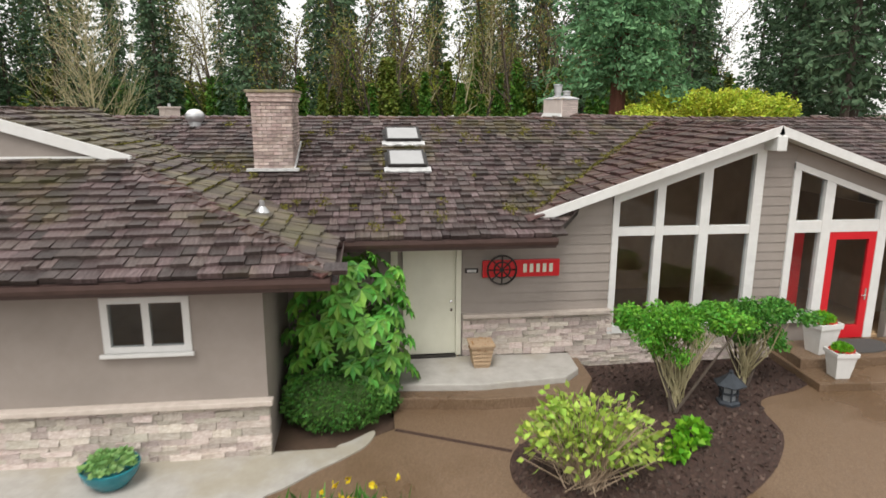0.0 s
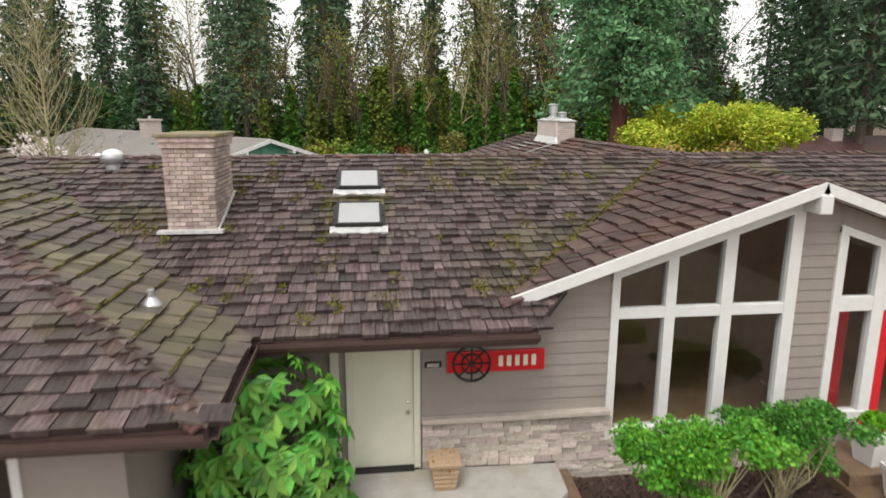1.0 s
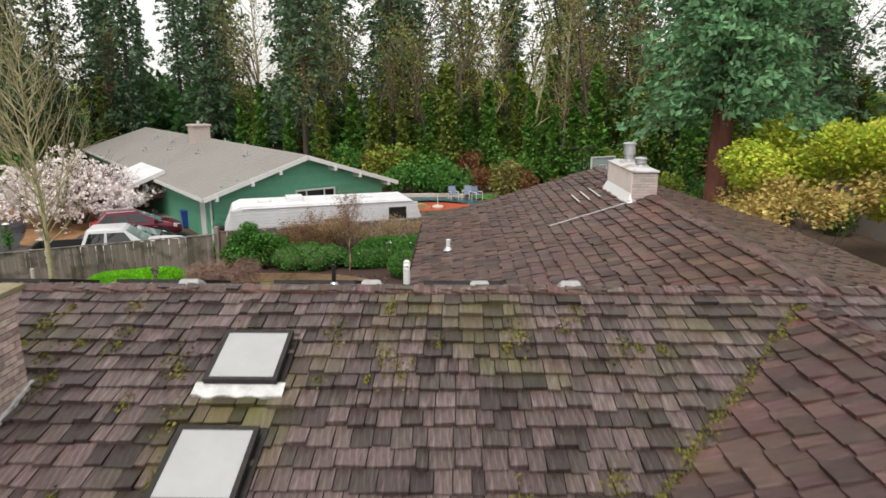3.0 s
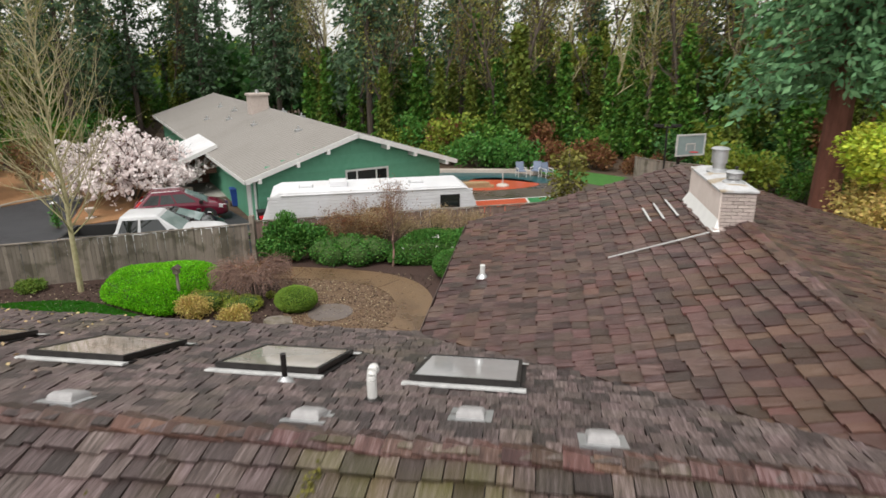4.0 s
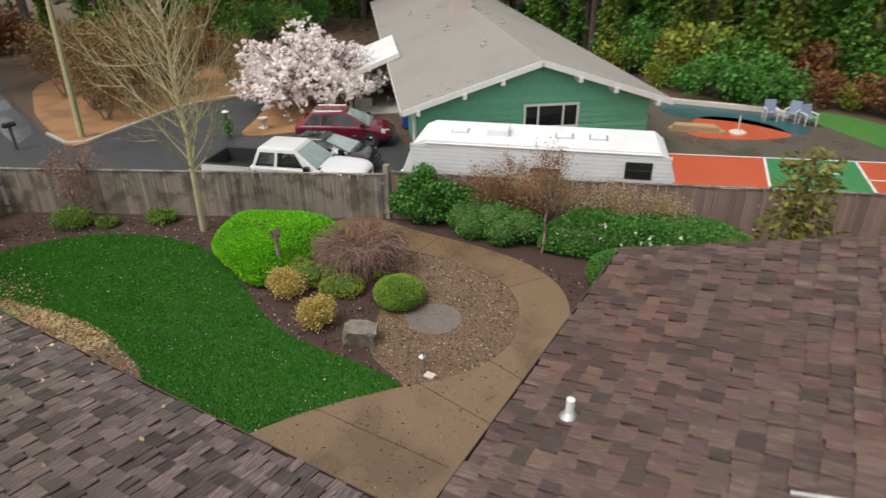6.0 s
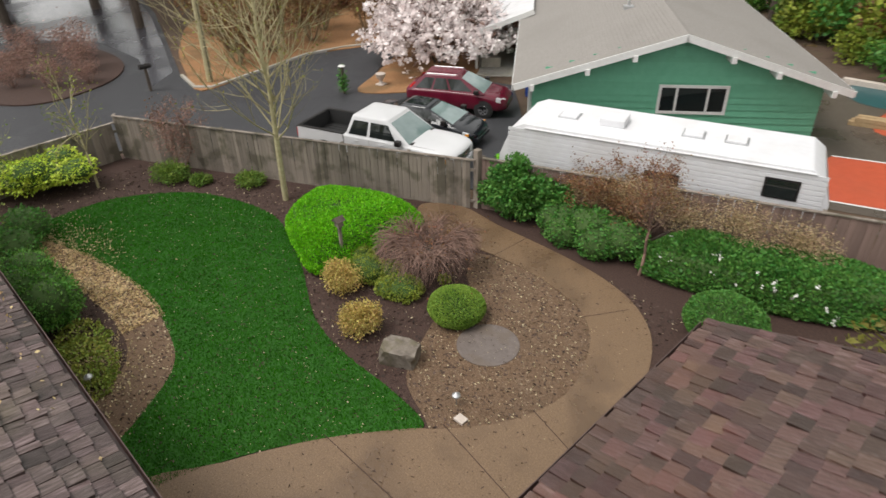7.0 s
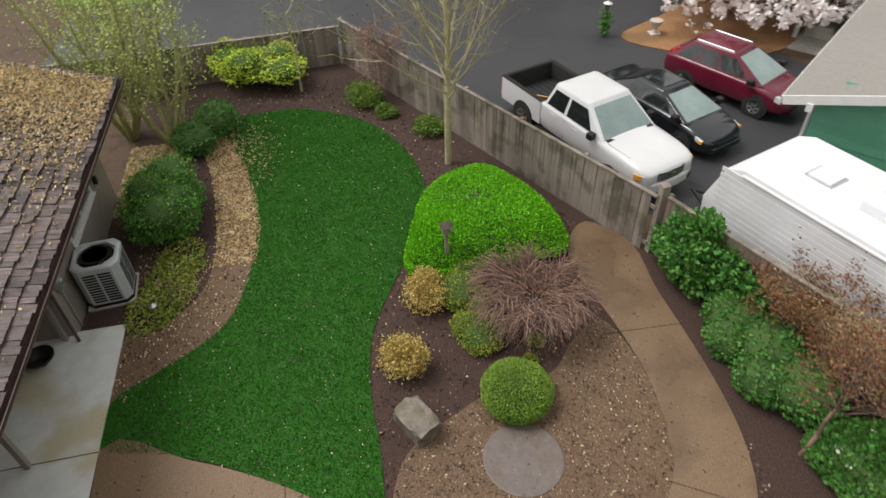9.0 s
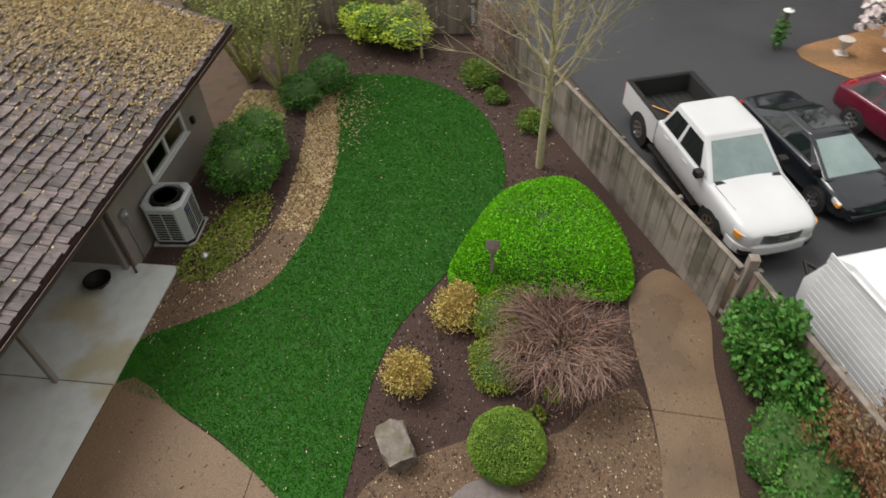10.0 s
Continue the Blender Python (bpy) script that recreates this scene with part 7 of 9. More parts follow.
    ch = part("chimney", Geo().box(-1.3, 0.0, 17.2, 18.4, 3.8, 5.45).box(-1.4, 0.1, 17.1, 18.5, 5.45, 5.6), brickp, t, "pale brick chimney", bevel=0.02)
    part("flue", Geo().tube((-0.65, 17.8, 5.6), (-0.65, 17.8, 5.85), 0.16, 0.14, 10), steel, ch)
    for x, y in ((-2.2, 13), (-2.6, 19), (-1.3, 6), (-1.5, 22), (-3.5, 23), (-1.6, 27), (0.8, 12), (0.7, 16), (0.8, 21)):
        zz = az - (az - ez) / hw * abs(x)
        part("roof_vent", Geo().box(x - 0.2, x + 0.2, y - 0.2, y + 0.2, zz - 0.05, zz + 0.1).tube((x, y, zz), (x, y, zz + 0.3), 0.06, 0.06, 8), steel, t, "small metal roof vent")
    part("entry_roof", Geo().loft([[(-5.3, y, 3.12), (-8.3, y, 1.98), (-8.3, y, 1.84), (-5.3, y, 2.98)] for y in (10.1, 16.3)]), M("white_membrane", [(0.60, 0.60, 0.62), (0.72, 0.72, 0.73)], 0.5, 3, bump=0.1, big=0.3, bigscale=0.8, bigcol=(0.5, 0.48, 0.47)), t, "white sloping entry canopy roof")
    part("canopy_rake", Geo().beam((-5.3, 10.06, 3.14), (-8.34, 10.06, 1.98), 0.06, 0.24), white, t, "white canopy fascia")
    part("canopy_fascia", Geo().beam((-8.33, 10.05, 1.99), (-8.33, 16.3, 1.99), 0.06, 0.2), white, t)
    for y in (10.3, 13.2, 16.1):
        part("entry_post", Geo().box(-8.2, -8.06, y - 0.07, y + 0.07, 0, 1.9), white, t)
    part("entry_slab", Geo().box(-8.4, -5.2, 9.2, 16.5, -0.02, 0.06), concrete, t, "pale concrete entry slab", bevel=0.01)
    part("step_planter", Geo().box(-7.9, -6.9, 10.6, 10.9, 0.06, 0.55), capstone, t, bevel=0.02)
    part("entry_wall", Geo().box(-8.0, -5.25, 14.2, 14.4, 0, 1.9).box(-6.6, -5.25, 11.2, 11.4, 1.2, 2.3), M("brown_brick_wall", [(0.2, 0.1, 0.07), (0.3, 0.17, 0.12)], 0.85, 9, bump=0.5), t, "brown brick entry wall")
    return t


green_house()


# ---- vehicles ----
def section(x, w, z0, z1, r=0.12, tuck=0.06):
    """One cross-section of a car body: rounded shoulders, tucked sills, a crowned top."""
    half = [(w - tuck, z0), (w - 0.01, z0 + 0.1), (w + 0.012, z0 + (z1 - z0) * 0.45), (w, z1 - r), (w - r * 0.1, z1 - r * 0.55), (w - r * 0.3, z1 - r * 0.27), (w - r * 0.6, z1 - r * 0.09), (w - r, z1),
            (w * 0.62, z1 + 0.022), (w * 0.3, z1 + 0.032)]
    return [(x, y, z) for y, z in half] + [(x, -y, z) for y, z in reversed(half)]


def flowing(st, k=4):
    """Stations between stations on a smooth curve."""
    a = np.array(st, float)
    p = np.vstack([2 * a[0] - a[1], a, 2 * a[-1] - a[-2]])
    out = []
    for i in range(1, len(p) - 2):
        for u in np.arange(k) / k:
            d1, d2 = (p[i + 1] - p[i - 1]) * 0.5, (p[i + 2] - p[i]) * 0.5
            out.append((2 * u ** 3 - 3 * u ** 2 + 1) * p[i] + (u ** 3 - 2 * u ** 2 + u) * d1 + (3 * u ** 2 - 2 * u ** 3) * p[i + 1] + (u ** 3 - u ** 2) * d2)
    return [tuple(q) for q in out] + [tuple(a[-1])]


def cabin_ring(x0, x1, w, z, r, n=5):
    """A rectangle with round corners, seen from above."""
    out = []
    for cx, cy, a0 in ((x1 - r, w - r, 0), (x0 + r, w - r, 90), (x0 + r, r - w, 180), (x1 - r, r - w, 270)):
        for k in range(n + 1):
            a = radians(a0 + 90 * k / n)
            out.append((cx + r * math.cos(a), cy + r * math.sin(a), z))
    return out


def wheel(parent, x, y, r, w, rim):
    s = 1 if y > 0 else -1
    wh = part("wheel", Geo().lathe([(r * 0.62, -w / 2), (r * 0.93, -w / 2), (r, -w * 0.32), (r, w * 0.32), (r * 0.93, w / 2), (r * 0.62, w / 2)], n=24), rubber, parent, "black rubber tyre", smooth=True, m=pose(x, y, r, 90))
    g = Geo().lathe([(r * 0.62, -0.02), (r * 0.6, 0.04), (r * 0.5, 0.05), (r * 0.48, 0.0), (0.03, 0.0)], n=24)
    rm = part("rim", g, rim, wh, "silver alloy rim", m=pose(0, 0, -s * (w / 2 - 0.03), 0 if s < 0 else 180))
    g = Geo()
    for k in range(6):
        a = k * math.pi / 3
        g.beam((0.04 * math.cos(a), 0.04 * math.sin(a), 0.05), (r * 0.56 * math.cos(a), r * 0.56 * math.sin(a), 0.04), 0.07, 0.03)
    part("spokes", g, rim, wh, m=pose(0, 0, -s * (w / 2 - 0.03), 0 if s < 0 else 180))
    return wh


def quad_on(c, s0, s1, t0, t1, off):
    """A thin panel on a four-cornered face c (a b bottom, d c top), by fractions along and up."""
    a, b, c2, d = (Vector(p) for p in c)
    n = (b - a).cross(d - a).normalized()
    pt = lambda s, t: (a * (1 - s) + b * s) * (1 - t) + (d * (1 - s) + c2 * s) * t
    q = [pt(s0[0], t0), pt(s1[0], t0), pt(s1[1], t1), pt(s0[1], t1)]
    g = Geo()
    g.add([p - n * 0.01 for p in q] + [p + n * off for p in q], [(4, 5, 6, 7), (0, 1, 5, 4), (1, 2, 6, 5), (2, 3, 7, 6), (3, 0, 4, 7)])
    return g


def car(name, label, m, paint, stations, cab_low, cab_top, zb, zr, wb, wt, side, wheels, wr, front_x, rear_x, group="parked vehicles", glassroof=None):
    t = thing(name, label, "truck" if "truck" in name else "car", m, group)
    bm_ = mesh_of(Geo().loft([section(*s) for s in flowing(stations)]), "body", paint, True)
    bm_.set_sharp_from_angle(angle=radians(75))
    new("body", bm_).parent = t
    (x0, x1), (x2, x3) = cab_low, cab_top
    lo = [(x0, -wb, zb), (x1, -wb, zb), (x1, wb, zb), (x0, wb, zb)]
    hi = [(x2, -wt, zr), (x3, -wt, zr), (x3, wt, zr), (x2, wt, zr)]
    xm = (x2 + x3) / 2
    rings = [cabin_ring(x0, x1, wb, zb, 0.1), cabin_ring(x0 + (x2 - x0) * 0.5, x1 + (x3 - x1) * 0.5, (wb + wt) / 2, (zb + zr) / 2, 0.11), cabin_ring(x2, x3, wt, zr, 0.12)]
    for k, up in ((0.975, 0.03), (0.93, 0.05), (0.84, 0.066), (0.6, 0.082), (0.3, 0.09), (0.05, 0.092)):
        rings.append(cabin_ring(xm + (x2 - xm) * (k + 0.04 * (1 - k)), xm + (x3 - xm) * (k + 0.04 * (1 - k)), wt * k, zr + up, 0.12 * k))
    cm = mesh_of(Geo().loft(rings), "cabin", paint, True)
    cm.set_sharp_from_angle(angle=radians(75))
    new("cabin", cm).parent = t
    R, L = [lo[0], lo[1], hi[1], hi[0]], [lo[2], lo[3], hi[3], hi[2]]
    for s0, s1 in side:
        part("side_window", quad_on(R, s0, s1, 0.12, 0.86, 0.008), carglass, t, "dark tinted side window")
        part("side_window", quad_on(L, (1 - s1[0], 1 - s1[1]), (1 - s0[0], 1 - s0[1]), 0.12, 0.86, 0.008), carglass, t, "dark tinted side window")
    # The windscreen's pale tone is a painted reflection.
    part("windscreen", quad_on([lo[1], lo[2], hi[2], hi[1]], (0.05, 0.08), (0.95, 0.92), 0.05, 0.93, 0.008), screenglass, t, "windscreen with reflected sky in its pale colour")
    part("rear_window", quad_on([lo[3], lo[0], hi[0], hi[3]], (0.08, 0.1), (0.92, 0.9), 0.15, 0.88, 0.008), carglass, t)
    for x in wheels:
        for y in (-1, 1):
            w_ = stations[len(stations) // 2][1]
            part("wheel_arch", Geo().tube((x, y * (w_ - 0.12), wr), (x, y * (w_ + 0.012), wr), wr * 1.17, wr * 1.17, 22), rubber, t, "dark wheel arch")
            wheel(t, x, y * (w_ - 0.09), wr, 0.24, chrome)
    for y in (-1, 1):
        part("mirror", Geo().box(x1 - 0.45, x1 - 0.25, y * (wb + 0.13) - 0.1, y * (wb + 0.13) + 0.1, zb + 0.02, zb + 0.2), darkmetal, t, "dark door mirror", bevel=0.03)
    return t


white_car = M("white_car_paint", [(0.60, 0.60, 0.61), (0.65, 0.65, 0.66)], 0.22, 1, bump=0)
maroon = M("maroon_car_paint", [(0.09, 0.006, 0.018), (0.13, 0.012, 0.028)], 0.15, 1, bump=0)
blackcar = M("black_car_paint", [(0.008, 0.010, 0.014), (0.014, 0.016, 0.02)], 0.1, 1, bump=0, spec=0.7)
amber = M("amber_lens", [(0.75, 0.3, 0.04), (0.85, 0.4, 0.08)], 0.2, 2, bump=0)
redlens = M("red_lens", [(0.4, 0.01, 0.01), (0.5, 0.02, 0.02)], 0.2, 2, bump=0)
clearlens = M("headlamp_lens", [(0.55, 0.56, 0.58), (0.7, 0.7, 0.72)], 0.1, 6, bump=0)


def pickup():
    t = car("pickup_truck", "white crew-cab pickup truck with an open bed parked on asphalt", Matrix.LocRotScale((-13.8, 36.95, -0.02), Euler((0, 0, radians(18.5))), (1.05, 1.03, 1.03)), white_car,
            [(-1.12, 0.99, 0.5, 1.25, 0.08), (-0.9, 1.0, 0.45, 1.27, 0.1), (0.3, 1.0, 0.45, 1.27, 0.1), (1.25, 1.0, 0.45, 1.26, 0.12), (1.5, 1.0, 0.45, 1.24, 0.16), (2.3, 0.99, 0.48, 1.22, 0.2), (2.7, 0.96, 0.5, 1.18, 0.2), (2.92, 0.9, 0.52, 1.12, 0.18), (3.04, 0.8, 0.55, 1.05, 0.14), (3.09, 0.7, 0.6, 1.0, 0.1)],
            (-1.08, 1.5), (-0.85, 0.62), 1.22, 1.88, 0.95, 0.76, [((0.06, 0.1), (0.36, 0.46)), ((0.41, 0.52), (0.83, 0.93))], (-1.95, 1.95), 0.41, 3.05, -3.1)
    part("bed_wall", Geo().box(-3.1, -1.13, -1.0, -0.9, 0.5, 1.26).box(-3.1, -1.13, 0.9, 1.0, 0.5, 1.26).box(-3.1, -3.03, -0.9, 0.9, 0.5, 1.26), white_car, t, bevel=0.03)
    part("bed_liner", Geo().box(-3.02, -1.13, -0.89, 0.89, 0.55, 0.72).box(-3.03, -1.13, -0.9, -0.86, 0.7, 1.27).box(-3.03, -1.13, 0.86, 0.9, 0.7, 1.27).box(-1.17, -1.13, -0.86, 0.86, 0.7, 1.25).box(-3.035, -2.99, -0.88, 0.88, 0.7, 1.265), rubber, t, "black bed liner")
    for k in range(9):
        part("liner_rib", Geo().box(-3.0, -1.2, -0.8 + 0.2 * k - 0.03, -0.8 + 0.2 * k + 0.03, 0.72, 0.74), rubber, t)
    part("bumper", Geo().prism([(2.55, -1.0), (2.85, -0.97), (3.03, -0.86), (3.14, -0.6), (3.18, -0.25), (3.18, 0.25), (3.14, 0.6), (3.03, 0.86), (2.85, 0.97), (2.55, 1.0)], 0.45, 0.72), white_car, t, bevel=0.045)
    part("rear_bumper", Geo().box(-3.25, -3.08, -0.95, 0.95, 0.48, 0.66), chrome, t, bevel=0.03)
    gr = part("grille", Geo().prism([(2.9, -0.66), (3.06, -0.62), (3.13, -0.25), (3.13, 0.25), (3.06, 0.62), (2.9, 0.66)], 0.74, 1.02), steel, t, "silver grille", bevel=0.02)
    for k in range(5):
        part("grille_bar", Geo().prism([(3.0, -0.6), (3.07, -0.58), (3.138, -0.24), (3.138, 0.24), (3.07, 0.58), (3.0, 0.6)], 0.765 + 0.052 * k, 0.785 + 0.052 * k), darkmetal, gr)
    part("emblem", Geo().box(3.12, 3.15, -0.13, 0.13, 0.84, 0.92), chrome, t, "silver emblem", bevel=0.01)
    for y in (-1, 1):
        part("headlight", Geo().prism([(2.7, y * 0.86), (3.06, y * 0.66), (3.08, y * 0.67), (2.99, y * 0.86), (2.86, y * 0.955), (2.72, y * 0.975)], 0.82, 1.0), clearlens, t, bevel=0.015)
        part("turn_signal", Geo().prism([(2.74, y * 0.9), (2.9, y * 0.88), (2.95, y * 0.915), (2.86, y * 0.965), (2.75, y * 0.985)], 0.86, 1.003), amber, t, "amber turn signal")
        part("fog_light", Geo().prism([(2.95, y * 0.9), (2.9, y * 0.6), (3.145, y * 0.66), (3.09, y * 0.8), (3.035, y * 0.89)], 0.5, 0.6), darkmetal, t)
        part("tail_light", Geo().box(-3.13, -3.09, y * 0.93 - 0.06, y * 0.93 + 0.06, 0.85, 1.2), redlens, t)
        for x in (-0.55, 0.42):
            part("door_handle", Geo().box(x - 0.11, x + 0.11, y * 1.005 - 0.015, y * 1.005 + 0.015, 1.08, 1.12), white_car, t)
        for x in (-1.1, -0.05, 1.1):
            part("door_gap", Geo().box(x - 0.006, x + 0.006, y * 1.0 - 0.004, y * 1.0 + 0.004, 0.6, 1.2), darkmetal, t)
        part("running_board", Geo().box(-1.2, 1.3, y * 1.02 - 0.07, y * 1.02 + 0.07, 0.4, 0.46), darkmetal, t)
    part("cowl", Geo().box(1.42, 1.56, -0.82, 0.82, 1.235, 1.262), darkmetal, t, "black wiper cowl")
    for y in (-1, 1):
        part("hood_seam", Geo().beam((1.55, y * 0.85, 1.243), (2.4, y * 0.8, 1.214), 0.01, 0.012), darkmetal, t)
        part("bed_cap", Geo().box(-3.1, -1.13, y * 0.95 - 0.06, y * 0.95 + 0.06, 1.255, 1.275), darkmetal, t, "black bed rail cap")
        part("bed_arch", Geo().tube((-1.95, y * 0.93, 0.41), (-1.95, y * 1.012, 0.41), 0.49, 0.49, 22), rubber, t, "dark wheel arch")
    part("bed_cap", Geo().box(-3.11, -3.02, -1.0, 1.0, 1.26, 1.278), darkmetal, t, "black tailgate cap")
    part("strap", Geo().tube((-2.8, -0.75, 0.78), (-1.5, 0.2, 0.8), 0.02, 0.02, 6), amber, t, "orange tie-down strap")


pickup()
t = car("sedan_car", "glossy black sedan parked beside a white pickup", pose(-14.5, 39.8, -0.02, 0, 0, 20), blackcar,
        [(-2.35, 0.72, 0.45, 0.9, 0.15), (-2.2, 0.86, 0.32, 0.99, 0.16), (-1.2, 0.91, 0.25, 1.0, 0.14), (0.6, 0.91, 0.25, 0.97, 0.14), (1.3, 0.9, 0.25, 0.93, 0.18), (1.8, 0.88, 0.26, 0.85, 0.2), (2.15, 0.8, 0.28, 0.74, 0.18), (2.35, 0.64, 0.32, 0.64, 0.14), (2.42, 0.45, 0.38, 0.58, 0.1)],
        (-1.95, 1.5), (-0.95, 0.3), 0.93, 1.36, 0.84, 0.6, [((0.16, 0.2), (0.44, 0.5)), ((0.48, 0.55), (0.83, 0.93))], (-1.4, 1.45), 0.33, 2.4, -2.35)
part("sunroof", Geo().box(-0.7, 0.1, -0.42, 0.42, 1.41, 1.449), carglass, t, "dark glass sunroof")
for y in (-1, 1):
    part("headlight", Geo().loft([[(1.95, y * 0.62, 0.62), (2.25, y * 0.55, 0.6), (2.25, y * 0.55, 0.7), (1.95, y * 0.62, 0.76)], [(1.9, y * 0.86, 0.62), (2.1, y * 0.84, 0.6), (2.1, y * 0.84, 0.68), (1.9, y * 0.86, 0.75)]]), clearlens, t)
    part("turn_signal", Geo().box(2.02, 2.16, y * 0.84 - 0.03, y * 0.84 + 0.04, 0.6, 0.68), amber, t)
    part("tail_light", Geo().box(-2.32, -2.2, y * 0.75 - 0.12, y * 0.75 + 0.12, 0.75, 0.9), redlens, t)
part("bumper", Geo().box(2.2, 2.45, -0.62, 0.62, 0.3, 0.48), blackcar, t, bevel=0.04)
t = car("suv_car", "maroon compact SUV parked on the asphalt drive", pose(-15.7, 42.9, -0.02, 0, 0, 28), maroon,
        [(-2.25, 0.78, 0.5, 1.0, 0.12), (-2.1, 0.88, 0.4, 1.08, 0.14), (-1.0, 0.91, 0.32, 1.08, 0.12), (0.7, 0.91, 0.32, 1.05, 0.12), (1.2, 0.9, 0.32, 1.03, 0.16), (1.8, 0.88, 0.33, 0.97, 0.2), (2.1, 0.8, 0.36, 0.86, 0.18), (2.26, 0.66, 0.4, 0.76, 0.14), (2.31, 0.5, 0.46, 0.7, 0.1)],
        (-2.15, 1.35), (-1.5, 0.15), 1.03, 1.62, 0.86, 0.6, [((0.08, 0.11), (0.3, 0.33)), ((0.33, 0.36), (0.55, 0.6)), ((0.58, 0.63), (0.87, 0.94))], (-1.32, 1.3), 0.36, 2.28, -2.25)
for y in (-1, 1):
    part("roof_rail", Geo().tube((-1.35, y * 0.54, 1.69), (0.0, y * 0.54, 1.69), 0.02, 0.02, 6), steel, t)
    part("tail_light", Geo().loft([[(-2.24, y * 0.66, 0.98), (-2.1, y * 0.86, 0.98), (-2.02, y * 0.84, 0.98)], [(-1.95, y * 0.62, 1.3), (-1.9, y * 0.77, 1.3), (-1.8, y * 0.745, 1.3)]]), redlens, t)
    part("headlight", Geo().loft([[(1.95, y * 0.6, 0.76), (2.24, y * 0.56, 0.7), (2.22, y * 0.56, 0.82), (1.95, y * 0.6, 0.93)], [(1.85, y * 0.885, 0.76), (2.04, y * 0.83, 0.7), (2.0, y * 0.83, 0.84), (1.85, y * 0.87, 0.93)]]), clearlens, t)


def trailer():
    t = thing("travel_trailer", "long white corrugated travel trailer parked behind the fence", "trailer", pose(-8.85, 37.75, -0.02, 0, 0, 19))
    rvw = M("trailer_aluminium", [(0.60, 0.60, 0.62), (0.68, 0.68, 0.70)], 0.5, 2, bump=0.05, big=0.25, bigscale=0.8, bigcol=(0.52, 0.5, 0.48))
    prof = [(0.9, 0.55), (9.2, 0.55), (9.45, 0.8), (9.5, 1.75), (9.25, 2.45), (8.9, 2.7), (0.75, 2.72), (0.35, 2.55), (-0.05, 1.55), (0.0, 1.0), (0.5, 0.7)]
    part("shell", Geo().loft([[(x, y, z) for x, z in prof] for y in (0.0, 0.08, 2.42, 2.5)]), rvw, t, bevel=0.05, smooth=True)
    for k in range(12):
        z = 0.8 + k * 0.15
        part("corrugation", Geo().box(0.25 if z > 1.0 else 0.6, 9.3, -0.02, 0.004, z, z + 0.11), rvw, t)
    w = part("window", Geo().box(7.8, 8.7, -0.045, -0.015, 1.72, 2.32), darkmetal, t, "black-framed rounded window", bevel=0.012)
    part("pane", Geo().box(7.86, 8.64, -0.052, -0.046, 1.77, 2.27), carglass, w)
    part("window", Geo().box(4.6, 5.6, -0.04, -0.015, 1.3, 1.9), darkmetal, t, bevel=0.012)
    part("roof_box", Geo().box(2.9, 3.7, 0.8, 1.6, 2.7, 2.96), rvw, t, "white rooftop air unit", bevel=0.05)
    for x in (1.6, 5.4, 6.6):
        part("roof_hatch", Geo().box(x, x + 0.55, 1.0, 1.5, 2.7, 2.78), rvw, t, bevel=0.03)
        part("hatch_rim", Geo().box(x - 0.05, x + 0.6, 0.95, 1.55, 2.7, 2.735), steel, t)
    for x in (3.9, 4.8):
        for y in (0.15, 2.35):
            wheel(t, x, y if y > 1 else -0.02, 0.36, 0.22, steel)
    part("awning_rail", Geo().tube((0.8, -0.03, 2.6), (9.0, -0.03, 2.6), 0.035, 0.035, 8), rvw, t)
    part("hitch", Geo().tube((0.2, 0.6, 0.5), (-1.2, 1.25, 0.5), 0.05, 0.05, 8).tube((0.2, 1.9, 0.5), (-1.2, 1.25, 0.5), 0.05, 0.05, 8), darkmetal, t)
    part("gas_bottle", Geo().lathe([(0.12, 0.5), (0.16, 0.55), (0.16, 0.95), (0.08, 1.05), (0.03, 1.08)], (-0.35, 1.25, 0), 14), white, t)


trailer()
shrub("fern_clump", "bright green fern clump beside the parked truck", -9.75, 39.35, [(0, 0, 0.35, 0.6, 0.6, 0.4)], 1100, 0.1, leaf_neon, seed=95, dark=False, fill=0.4)


def bin_thing(x, y, mat, label, s=1.0):
    t = thing("wheeled_bin", label, "bin", pose(x, y, -0.03, 0, 0, 30), "bins by the house")
    part("body", Geo().loft([[(-0.22 * s, -0.25 * s, 0.05), (0.22 * s, -0.25 * s, 0.05), (0.22 * s, 0.25 * s, 0.05), (-0.22 * s, 0.25 * s, 0.05)], [(-0.29 * s, -0.32 * s, s), (0.29 * s, -0.32 * s, s), (0.29 * s, 0.32 * s, s), (-0.29 * s, 0.32 * s, s)]]), mat, t, bevel=0.02)
    part("lid", Geo().box(-0.31 * s, 0.31 * s, -0.34 * s, 0.36 * s, s, s + 0.07), mat, t, bevel=0.02)
    for k in (-1, 1):
        part("wheel", Geo().tube((k * 0.26 * s, 0.26 * s, 0.1), (k * 0.32 * s, 0.26 * s, 0.1), 0.1, 0.1, 12), rubber, t)


bin_thing(-14.35, 46.3, M("blue_plastic", [(0.02, 0.06, 0.28), (0.03, 0.08, 0.34)], 0.4, 3), "blue plastic wheeled bin beside the entry")
bin_thing(-10.2, 40.9, redpaint, "red plastic bin with black lid by the corner", 0.8)
bin_thing(-10.5, 41.4, rubber, "black plastic wheeled bin by the corner")
bark_dust = M("orange_bark_dust", [(0.16, 0.075, 0.03), (0.28, 0.14, 0.06), (0.38, 0.22, 0.1)], 0.9, 20, bump=0.8, bscale=40, coords="World", big=0.6, bigscale=0.5, bigcol=(0.12, 0.08, 0.035))
